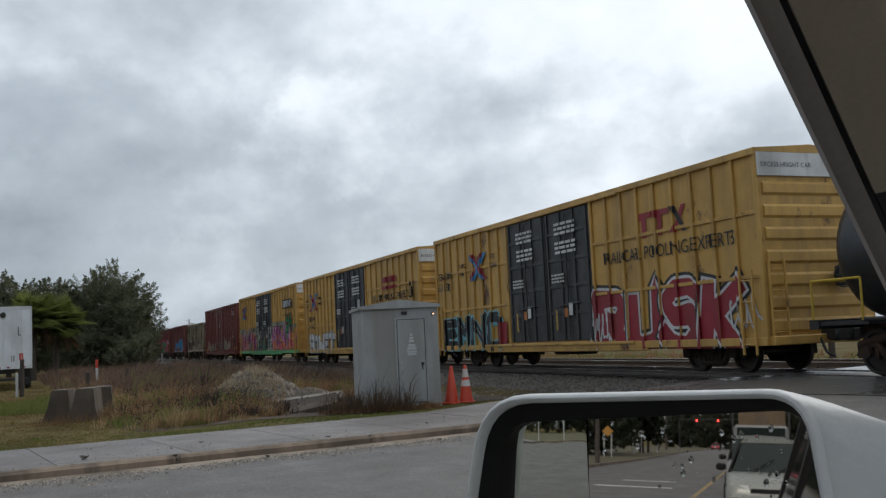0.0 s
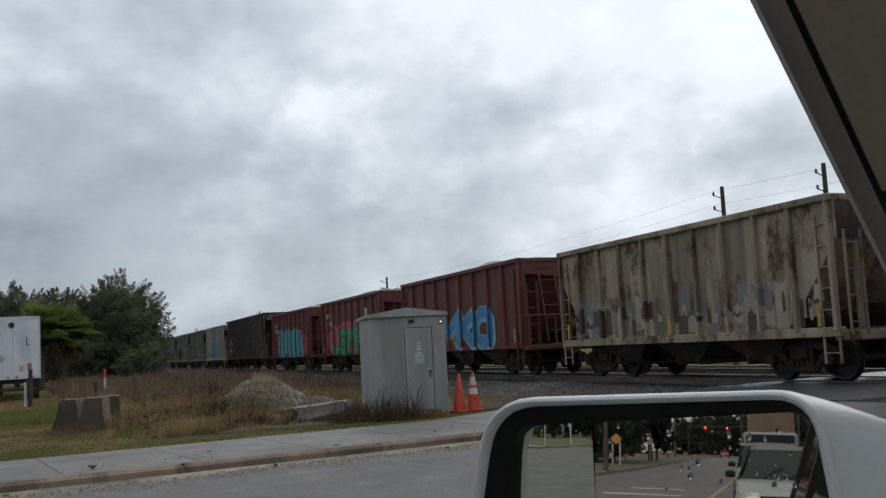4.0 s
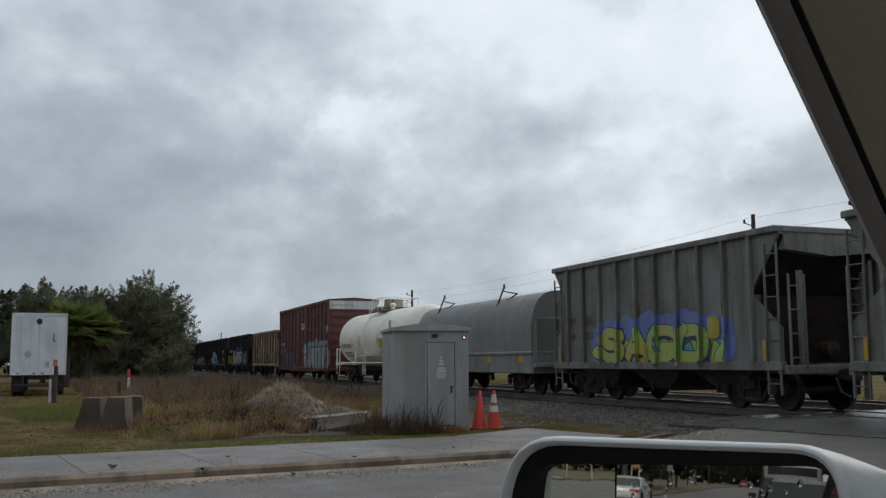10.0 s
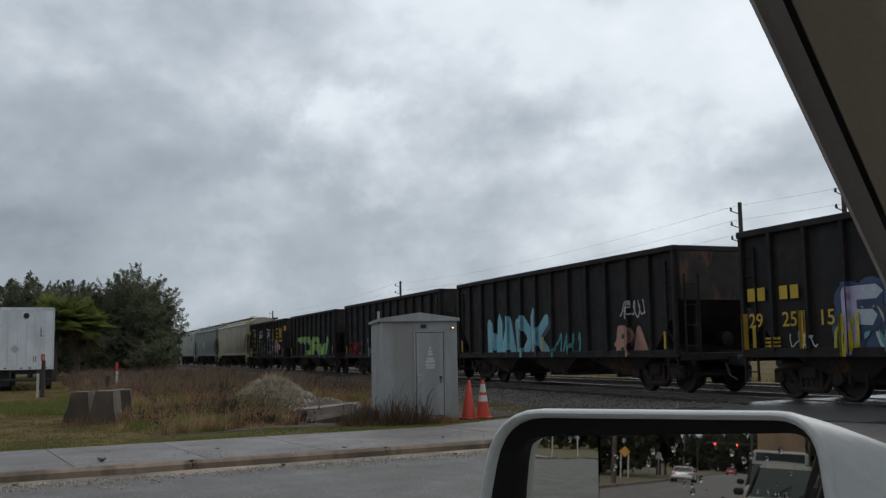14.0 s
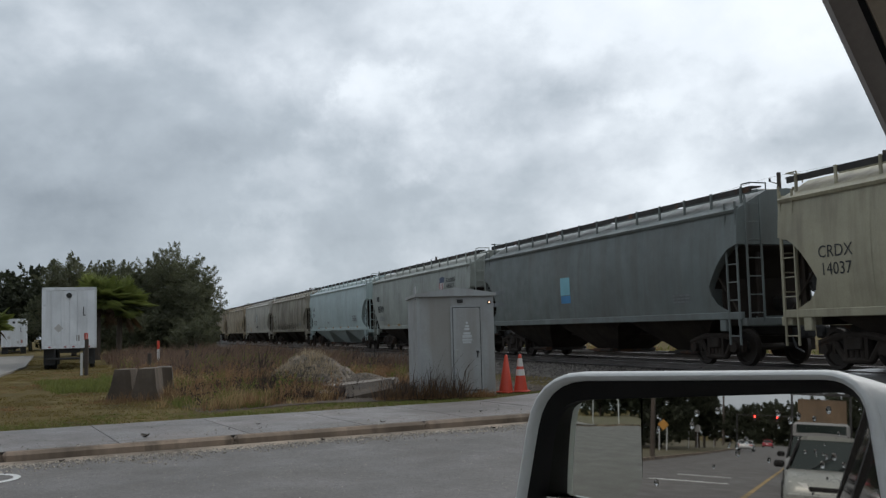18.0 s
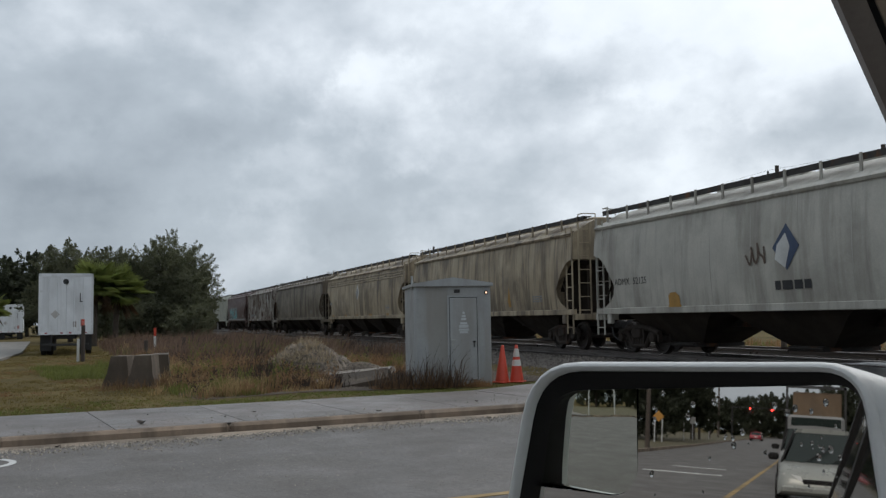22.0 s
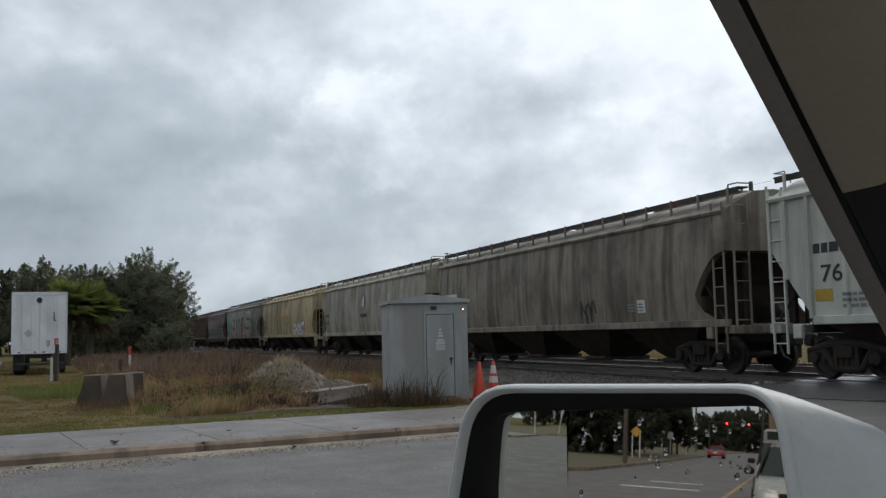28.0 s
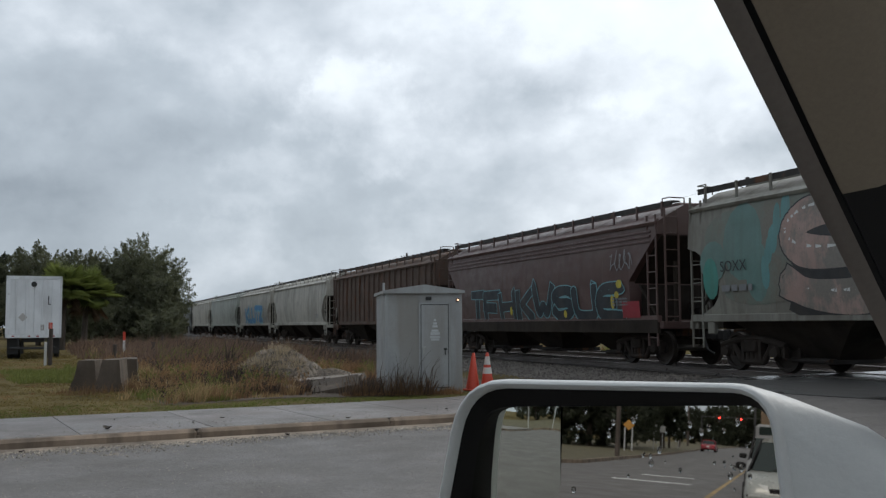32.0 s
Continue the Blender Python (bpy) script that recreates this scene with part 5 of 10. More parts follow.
    for x in (-hx + 0.5, hx - 0.5, 0.0):
        part("reflector", Shape().box(x - 0.05, x + 0.05, -1.585, -1.575, zb + 0.1, zb + 0.55), REFLECT, car, "yellow reflective strip")
    side_ = Side(car, lambda x, z: w + 0.004, posts, rib_w * 2, 0.11, [])
    side_.low = zb - 0.1
    return car, side_

def tank_car(front, back, paint, label, r=1.43, zc=2.5, inset=0.9):
    car, L = rail_car("tank_car", front, back, label, "tank car")
    hx = L / 2 - inset
    prof = [(0.02, -hx - 0.0)] + [(r * math.sin(a), -hx + 0.75 - 0.75 * math.cos(a)) for a in np.linspace(0.2, math.pi / 2, 6)] + [(r, -hx * 0.5), (r + 0.0, 0), (r, hx * 0.5)]
    prof += [(r * math.sin(a), hx - 0.75 + 0.75 * math.cos(a)) for a in np.linspace(math.pi / 2, 0.2, 6)] + [(0.02, hx)]
    part("shell", Shape().turn(prof, 40, "x", (0, 0, zc)), paint, car, smooth=True)
    band = Shape().turn([(r + 0.005, -0.025), (r + 0.005, 0.025)], 40, "x", (0, 0, zc)).mesh("band", paint, True)
    for x in (-hx * 0.62, -hx * 0.2, hx * 0.2, hx * 0.62):
        part("band", band, parent=car, at=(x, 0, 0))
    part("dome", Shape().turn([(0.02, 4.02), (0.78, 4.02), (0.8, 3.7), (0.02, 3.7)][::-1], 20, "z", (-0.2, 0, 0)), paint, car, smooth=True)
    part("valve_cover", Shape().turn([(0.52, 3.98), (0.52, 4.52), (0.50, 4.55), (0.02, 4.57)], 20, "z", (-0.35, 0.1, 0)), mat("pale_lid", (0.52, 0.45, 0.31), streak=0.5, rust=0.25), car)
    part("relief_valve", Shape().turn([(0.13, 3.9), (0.12, 4.1), (0.18, 4.12), (0.18, 4.2), (0.05, 4.3), (0.01, 4.3)], 12, "z", (0.8, -0.3, 0)), paint, car)
    part("platform", Shape().box(-0.75, 1.1, -0.95, 0.95, 3.86, 3.93, 0.01).box(-0.55, 0.6, -0.9, 0.9, 3.93, 4.1, 0.01), mat("platform_grey", (0.16, 0.155, 0.145), rough=0.6, streak=0.4), car)
    for y in (-1.0, 1.0):
        part("platform_rail", Shape().tube([(-0.75, y, 3.92), (-0.75, y, 4.54), (1.1, y, 4.54), (1.1, y, 3.92)], 0.022, 6), paint, car)
        part("rail_post", Shape().rod((0.3, y, 3.92), (0.3, y, 4.54), 0.02, 6), paint, car)
        part("step_rail", Shape().tube([(-1.3, y, 3.5), (-1.3, y, 4.4), (-0.95, y, 4.4), (-0.95, y, 3.6)], 0.02, 6), paint, car)
    for x in (-0.75, 1.1):
        part("cross_rail", Shape().rod((x, -1.0, 4.54), (x, 1.0, 4.54), 0.022, 6), paint, car)
    # ladder bent over the shell, a step board under it and a short ladder below
    bend_ = [(-(r + 0.09) * math.cos(q), zc + (r + 0.09) * math.sin(q)) for q in np.linspace(-0.55, 0.95, 12)]
    for d in (-0.2, 0.2):
        part("ladder_rail", Shape().tube([(-0.45 + d, a, b) for a, b in bend_], 0.022, 6), paint, car)
    for a, b in bend_[1::2]:
        part("rung", Shape().rod((-0.65, a, b), (-0.25, a, b), 0.014, 5), paint, car)
    part("step_board", Shape().box(-1.35, 0.75, -1.56, -1.28, 1.5, 1.54, 0.01), paint, car)
    ladder(car, -0.45, -1.54, 0.5, 1.5, paint)
    for e in (-1, 1):
        part("end_platform", Shape().box(e * (hx - 1.2), e * (L / 2 - 0.05), -1.4, 1.4, 1.02, 1.1).box(e * (L / 2 - 0.25), e * (L / 2), -1.45, 1.45, 0.95, 1.14), black_iron if paint.name.startswith("black") else paint, car)
        rp = STENCIL_YELLOW if paint.name.startswith("black") else paint
        for y in (-1.42, 1.42):
            if paint.name.startswith("black"):
                part("end_rail", Shape().tube([(e * (hx - 1.1), y, 1.1), (e * (hx - 1.1), y, 1.92), (e * (L / 2 - 0.1), y, 1.92), (e * (L / 2 - 0.1), y, 1.1)], 0.025, 6), rp, car)
            else:
                for x in (hx - 0.55, L / 2 - 0.12):
                    part("end_rail", Shape().box(e * x - 0.035, e * x + 0.035, y - 0.03, y + 0.03, 0.8, 2.0, 0.01), rp, car)
                part("end_step", Shape().tube([(e * (hx - 0.5), y, 1.0), (e * (hx - 0.5), y, 0.5), (e * (L / 2 - 0.1), y, 0.5), (e * (L / 2 - 0.1), y, 1.0)], 0.022, 6), rp, car)
        part("cross_rail", Shape().tube([(e * (L / 2 - 0.1), -1.42, 1.92), (e * (L / 2 - 0.1), 1.42, 1.92)], 0.025, 6), rp, car)
        part("saddle", Shape().box(e * (hx - 2.0), e * (hx - 1.4), -0.9, 0.9, 1.0, 1.6, 0.03), paint, car)
    part("air_tank", Shape().turn([(0.02, -0.55), (0.2, -0.48), (0.2, 0.48), (0.02, 0.55)], 12, "x", (hx - 1.1, -1.15, 1.32)), paint, car, smooth=True)
    part("side_walk", Shape().rod((-hx + 1, -1.4, 1.12), (hx - 1, -1.4, 1.12), 0.04, 6).rod((-hx * 0.4, -1.4, 1.12), (-hx * 0.45, -1.3, 1.9), 0.025, 6).rod((hx * 0.4, -1.4, 1.12), (hx * 0.45, -1.3, 1.9), 0.025, 6), paint, car)
    gear(car, L, 2.0)
    return car, Side(car, lambda x, z: math.sqrt(max(0.05, r * r - (z - zc) ** 2)) + 0.006, (), 0.1, 0, list(np.linspace(zc - 1.0, zc + 1.0, 13)))


def coil_car(front, back, paint, label):
    car, L = rail_car("coil_car", front, back, label, "coil car")
    hx = L / 2 - 0.3
    sill = mat("coil_sill_paint", (0.235, 0.235, 0.225), rough=0.5, var=0.15, streak=0.35)
    part("trough", Shape().box(-hx - 0.1, hx + 0.1, -1.5, 1.5, 0.74, 1.42, 0.03), sill, car)
    part("trough_rim", Shape().box(-hx - 0.12, hx + 0.12, -1.56, 1.56, 1.39, 1.50, 0.02), sill, car)
    prof = []
    for k in range(15):
        t = math.pi * k / 14
        cx = abs(math.cos(t)) ** 0.55 * (1 if math.cos(t) > 0 else -1)
        prof.append((-1.5 * cx, 1.49 + 2.12 * abs(math.sin(t)) ** 0.62))
    part("hood", Shape().loft([[(x, a, b) for a, b in prof] for x in (-hx, -hx + 0.05, hx - 0.05, hx)]), paint, car, smooth=True)
    for x in (-3.9, -1.69, -0.68, 0.47, 2.6):
        part("hood_seam", Shape().loft([[(x + d, a * 1.002, 1.49 + (b - 1.49) * 1.002) for a, b in prof[1:5]] for d in (-0.012, 0.012)], caps=False, closed=False), paint, car)
    for x in (-hx * 0.83, hx * 0.25):
        x += 1.0
        part("lifting_bracket", Shape().tube([(x - 0.05, -1.3, 2.95), (x - 0.02, -1.1, 3.45), (x - 0.1, -0.85, 3.98)], 0.035, 6).rod((x - 0.12, -0.85, 3.9), (x - 0.16, -0.83, 4.06), 0.045, 6), black_iron, car)
        part("cable", Shape().tube([(x - 0.1, -0.95, 3.82), (x + 0.3, -0.8, 3.72), (x + 0.75, -0.7, 3.66), (x + 0.55, -0.98, 3.45), (x + 0.22, -1.25, 3.1), (x + 0.16, -1.32, 2.92), (x - 0.05, -1.32, 2.92)], 0.024, 6), black_iron, car)
    for e in (-1, 1):
        part("end_platform", Shape().box(e * hx, e * (L / 2), -1.45, 1.45, 0.95, 1.1, 0.02), sill, car)
        s = Shape()
        for y in (-1.42, 0, 1.42):
            s.tube([(e * (hx + 0.12), y, 1.1), (e * (hx + 0.12), y, 2.6), (e * (L / 2 - 0.02), y, 2.6), (e * (L / 2 - 0.02), y, 1.1)], 0.028, 6)
        s.tube([(e * (L / 2 - 0.02), -1.42, 2.6), (e * (L / 2 - 0.02), 1.42, 2.6)], 0.028, 6)
        part("platform_rail", s, sill, car)
    for x in (-5.7, -3.1, -0.54, 2.4, 5.2):
        part("reflector", Shape().box(x - 0.22, x + 0.22, -1.515, -1.503, 1.12, 1.34), REFLECT, car, "yellow reflective strip")
    gear(car, L, 2.0)
    return car, Side(car, lambda x, z: 1.504)


# paints of the cars
yellow_box = mat("boxcar_yellow", (0.57, 0.335, 0.085), rough=0.5, var=0.13, streak=0.22, rust=0.05)
door_black = mat("door_black", (0.028, 0.029, 0.032), rough=0.5, var=0.3, streak=0.2, dirt=(0.09, 0.085, 0.08))
white_band = mat("white_band", (0.72, 0.72, 0.70), rough=0.55, var=0.1, streak=0.25)
red_box = mat("boxcar_red", (0.195, 0.037, 0.032), rough=0.55, var=0.18, streak=0.25, rust=0.1)
maroon = mat("boxcar_maroon", (0.125, 0.031, 0.029), rough=0.55, var=0.18, streak=0.25)
# body red made lighter: light caught on the rib edges, painted in
red_rib_lit = mat("hopper_red_rib_lit", (0.20, 0.058, 0.048), rough=0.6, var=0.25, streak=0.3)
red_hopper = mat("hopper_red", (0.135, 0.028, 0.026), rough=0.6, var=0.2, streak=0.3, rust=0.08)
tan_rust = mat("tan_rusty", (0.36, 0.30, 0.21), rough=0.7, var=0.2, streak=0.5, rust=0.3)
rust_brown = mat("rust_brown", (0.095, 0.060, 0.045), rough=0.8, var=0.3, streak=0.4, rust=0.3)
dark_grey_hopper = mat("hopper_dark_grey", (0.17, 0.185, 0.18), rough=0.6, var=0.18, streak=0.45, rust=0.1)
grey_hopper = mat("hopper_grey", (0.200, 0.204, 0.186), rough=0.6, var=0.2, streak=0.55, rust=0.06)
pale_hopper = mat("hopper_pale", (0.43, 0.405, 0.35), rough=0.6, var=0.13, streak=0.3)
sage_patch = mat("hopper_sage", (0.27, 0.30, 0.265), rough=0.6, var=0.2, streak=0.5, rust=0.42, rust_col=(0.055, 0.035, 0.03))
rib_dark = mat("rib_dark_brown", (0.05, 0.035, 0.032), rough=0.75, var=0.25, rust=0.2)
hood_grey = mat("hood_grey", (0.185, 0.184, 0.176), rough=0.5, var=0.10, streak=0.12)
white_tank = mat("tank_white", (0.88, 0.835, 0.73), rough=0.45, var=0.07, streak=0.08, dirt=(0.22, 0.18, 0.12))
black_tank = mat("black_tank_paint", (0.02, 0.021, 0.024), rough=0.4, var=0.2, streak=0.2)
black_hopper = mat("hopper_black", (0.015, 0.0135, 0.0135), rough=0.7, var=0.35, streak=0.3, dirt=(0.035, 0.026, 0.022), rust=0.10, rust_col=(0.06, 0.03, 0.018), spec=0.3)
cream_hopper = mat("hopper_cream", (0.38, 0.345, 0.24), rough=0.5, var=0.12, streak=0.28)
slate_hopper = mat("hopper_slate", (0.15, 0.172, 0.165), rough=0.5, var=0.12, streak=0.25)
sage_hopper = mat("hopper_green_grey", (0.34, 0.365, 0.33), rough=0.5, var=0.1, streak=0.25)
blue_hopper = mat("hopper_pale_blue", (0.45, 0.54, 0.535), rough=0.45, var=0.07, streak=0.12)
dirty_hopper = mat("hopper_dirty_grey", (0.37, 0.335, 0.265), rough=0.6, var=0.16, streak=0.5)
dirty_hopper2 = mat("hopper_soiled_beige", (0.40, 0.325, 0.22), rough=0.6, var=0.2, streak=0.75)
grey_white = mat("hopper_grey_white", (0.46, 0.44, 0.385), rough=0.55, var=0.13, streak=0.32)
soot_hopper = mat("hopper_sooty", (0.235, 0.20, 0.15), rough=0.6, var=0.22, streak=0.9)
rust_white = mat("hopper_rusted_white", (0.50, 0.475, 0.43), rough=0.7, var=0.2, streak=0.5, rust=0.50, rust_col=(0.10, 0.045, 0.025))
brown_hopper = mat("hopper_brown", (0.092, 0.050, 0.044), rough=0.5, var=0.2, streak=0.3, dirt=(0.10, 0.068, 0.055))
ivory_hopper = mat("hopper_ivory", (0.52, 0.53, 0.46), rough=0.55, var=0.1, streak=0.2)
mustard_hopper = mat("hopper_mustard", (0.50, 0.39, 0.215), rough=0.55, var=0.18, streak=0.55)
overpainted = mat("hopper_overpainted", (0.20, 0.195, 0.165), rough=0.6, var=0.2, streak=0.5)
green_stone = mat("crushed_stone", (0.28, 0.27, 0.25), rough=0.95, var=0.4, grain=10, bump=0.9)

# the consist, front to rear: metres along the railway as the film begins
CARS = {}
CARS["lead"] = tank_car(5.0, -15.6, black_tank, "black tank car with yellow end rails", inset=0.3)
for key, a, b in (("box1", -16.7, -35.6), ("box2", -37.5, -57.0), ("box3", -58.8, -78.0)):
    CARS[key] = boxcar(a, b, yellow_box, "weathered yellow boxcar with black plug doors and graffiti", door=(-2.95, 2.38), door_paint=door_black, end_band=white_band, belts=() if key == "box3" else (2.15, 3.55), sill_paint=spray("mint", (0.12, 0.42, 0.17)) if key == "box3" else None)
CARS["box4"] = boxcar(-79.3, -96.0, red_box, "faded red boxcar with pale overpainted patches", door=(-2.45, 1.7), n_posts=(7, 7), belts=(), H=4.75)
CARS["tan5"] = open_hopper(-98.0, -109.5, tan_rust, "rusty tan open hopper car", n_ribs=11, H=3.75)
CARS["red6"] = open_hopper(-112.0, -124.0, red_hopper, "dark red open hopper car with blue graffiti", n_ribs=10, rib_paint=red_rib_lit, rib_w=0.045, H=3.9, load=green_stone, rail=True, slope_end=True)
CARS["red7"] = open_hopper(-127.0, -138.1, red_hopper, "dark red open hopper car with green graffiti", n_ribs=10, rib_paint=red_rib_lit, rib_w=0.045, H=3.9, load=green_stone, rail=True, slope_end=True)
CARS["red8"] = open_hopper(-141.2, -151.9, red_hopper, "dark red open hopper car with turquoise graffiti", n_ribs=10, rib_paint=red_rib_lit, rib_w=0.045, H=3.9, load=green_stone, rail=True, slope_end=True)
CARS["ribbed9"] = open_hopper(-154.4, -171.6, sage_patch, "grey-green hopper car with dark rusty ribs", n_ribs=16, H=4.25, rib_paint=rib_dark, top_paint=rib_dark, bays=4, rib_w=0.17, notch=True, gear_paint=rib_dark)
CARS["pale10"] = open_hopper(-173.1, -184.7, pale_hopper, "pale grey hopper car with blue graffiti", n_ribs=10, H=4.1, notch=True)
CARS["grey11"] = open_hopper(-186.3, -197.4, grey_hopper, "grey hopper car with stained panels", n_ribs=10, H=4.1, notch=True)
CARS["grey12"] = open_hopper(-199.1, -210.5, grey_hopper, "grey hopper car with white and black graffiti", n_ribs=10, H=4.1, notch=True)
CARS["grey13"] = open_hopper(-212.3, -223.5, grey_hopper, "grey hopper car with a rust-red painted patch", n_ribs=10, H=4.1, notch=True)
CARS["grey14"] = open_hopper(-225.3, -236.4, grey_hopper, "grey hopper car with yellow and blue graffiti", n_ribs=10, H=4.1, notch=True)
CARS["coil"] = coil_car(-237.8, -250.4, hood_grey, "grey coil car with a rounded hood")
CARS["tank"] = tank_car(-251.4, -265.3, white_tank, "dirty white tank car with a railed dome", r=1.5, zc=2.44, inset=0.25)
CARS["box15"] = boxcar(-266.6, -282.4, maroon, "tall maroon boxcar with a white end band", door=(-2.1, 1.87), n_posts=(5, 6), belts=(2.15, 3.3, 4.3), H=5.05, end_band=white_band)
ore_white = mat("ore_white", (0.44, 0.385, 0.29), rough=0.7, var=0.2, streak=0.65, dirt=(0.25, 0.14, 0.07), rust=0.10, rust_col=(0.17, 0.075, 0.03))
ore_rib = mat("ore_rib", (0.25, 0.14, 0.07), rough=0.8, var=0.3, streak=0.5, rust=0.5)
CARS["ore16"] = open_hopper(-284.2, -295.2, ore_white, rib_paint=ore_rib, label="rust-streaked cream hopper car", n_ribs=10, H=3.7, bays=4, cut_x=0.5, cut_z=1.6)
CARS["black17"] = open_hopper(-297.5, -309.6, black_hopper, "black hopper car with yellow letters and graffiti", n_ribs=10, first_rib=-4.88, H=3.75, cut_x=1.2, cut_z=2.4)
CARS["black18"] = open_hopper(-311.9, -326.9, black_hopper, "black hopper car with pale blue graffiti", n_ribs=14, H=3.75, cut_x=1.2, cut_z=2.4)
CARS["black19"] = open_hopper(-328.6, -343.7, black_hopper, "black hopper car with faded graffiti", n_ribs=14, H=3.75, cut_x=1.2, cut_z=2.4)
CARS["black20"] = open_hopper(-345.6, -357.9, black_hopper, "black hopper car with green and yellow graffiti", n_ribs=11, H=3.7, cut_x=1.2, cut_z=2.4)
CARS["black21"] = open_hopper(-359.6, -374.0, black_hopper, "black open car with yellow letters and silver graffiti", n_ribs=13, first_rib=-6.40, H=3.7, cut_x=0.5, cut_z=1.6)
HOP = [
    ("h1", -375.4, -392.8, cream_hopper, "cream covered hopper car with black graffiti", 0),
    ("h2", -394.1, -411.1, slate_hopper, "dark slate covered hopper car with a blue badge", 0),
    ("h3", -412.5, -428.9, sage_hopper, "grey-green covered hopper car with a shield badge", 0),
    ("h4", -430.1, -447.6, blue_hopper, "clean pale blue covered hopper car", 0),
    ("h5", -448.8, -465.9, dirty_hopper, "dirty grey covered hopper car with scrawled lines", 0),
    ("h6", -467.2, -484.7, grey_white, "soiled white covered hopper car with a blue badge", 0),
    ("h7", -486.0, -503.5, dirty_hopper2, "soiled beige covered hopper car with dark runs", 0),
    ("h8", -504.9, -523.4, dirty_hopper2, "soiled beige covered hopper car with a pale worn badge", 0),
    ("h9", -524.8, -545.0, soot_hopper, "sooty covered hopper car", 0),
    ("h10", -546.5, -563.7, rust_white, "rusted white ribbed covered hopper car", 17),
    ("h11", -564.9, -581.8, brown_hopper, "brown covered hopper car with pale graffiti", 0),
    ("h12", -583.2, -600.2, ivory_hopper, "ivory ribbed covered hopper car", 15),
    ("h13", -601.5, -621.6, soot_hopper, "covered hopper car streaked with dark soot", 0),
    ("h14", -622.9, -643.1, dirty_hopper, "dirty grey covered hopper car with a blue badge", 0),
    ("h15", -644.5, -664.6, mustard_hopper, "mustard covered hopper car with orange lettering", 0),
    ("h16", -665.9, -686.2, overpainted, "covered hopper car painted over with huge letters", 0),
    ("h17", -687.4, -703.1, brown_hopper, "dark brown covered hopper car with blue graffiti", 0),
    ("h18", -704.4, -722.2, rust_brown, "rust-brown ribbed covered hopper car", 18),
    ("h19", -723.6, -740.7, grey_white, "pale grey covered hopper car", 0),
    ("h20", -742.0, -757.5, grey_white, "pale grey covered hopper car with blue graffiti", 0),
    ("h21", -759.0, -778.0, sage_hopper, "grey-green covered hopper car", 0),
    ("h22", -779.4, -797.0, grey_white, "pale covered hopper car", 0),
    ("h23", -798.4, -815.5, dark_grey_hopper, "dark grey covered hopper car", 0),
    ("h24", -817.0, -834.0, black_hopper, "black covered hopper car", 0),
    ("h25", -835.5, -853.0, dirty_hopper, "dirty covered hopper car", 0),
]
for key, a, b, paint, label, ribs in HOP:
    tall = 4.50 if key in ("h12", "h13", "h14", "h15", "h16") else 4.38
    CARS[key] = covered_hopper(a, b, paint, label, n_ribs=ribs, H=tall, bays=4 if abs(a - b) > 18 else 3, sill_paint=None, bulge=0.02 if ribs else 0.12, bay_paint=paint if key == "h4" else None, flutes=3 if key in ("h8", "h17") else 0, angular=key == "h17", straight=key == "h3" or ribs > 0)

# ---- still things beside the road ----
shed_paint = mat("shed_grey", (0.36, 0.37, 0.37), rough=0.5, var=0.12, streak=0.45, dirt=(0.24, 0.22, 0.19), rust=0.0)
cone_orange = mat("cone_orange", (0.58, 0.062, 0.030), rough=0.5, var=0.12, grain=5)
cone_white = mat("cone_white", (0.62, 0.6, 0.57), rough=0.5, var=0.15)


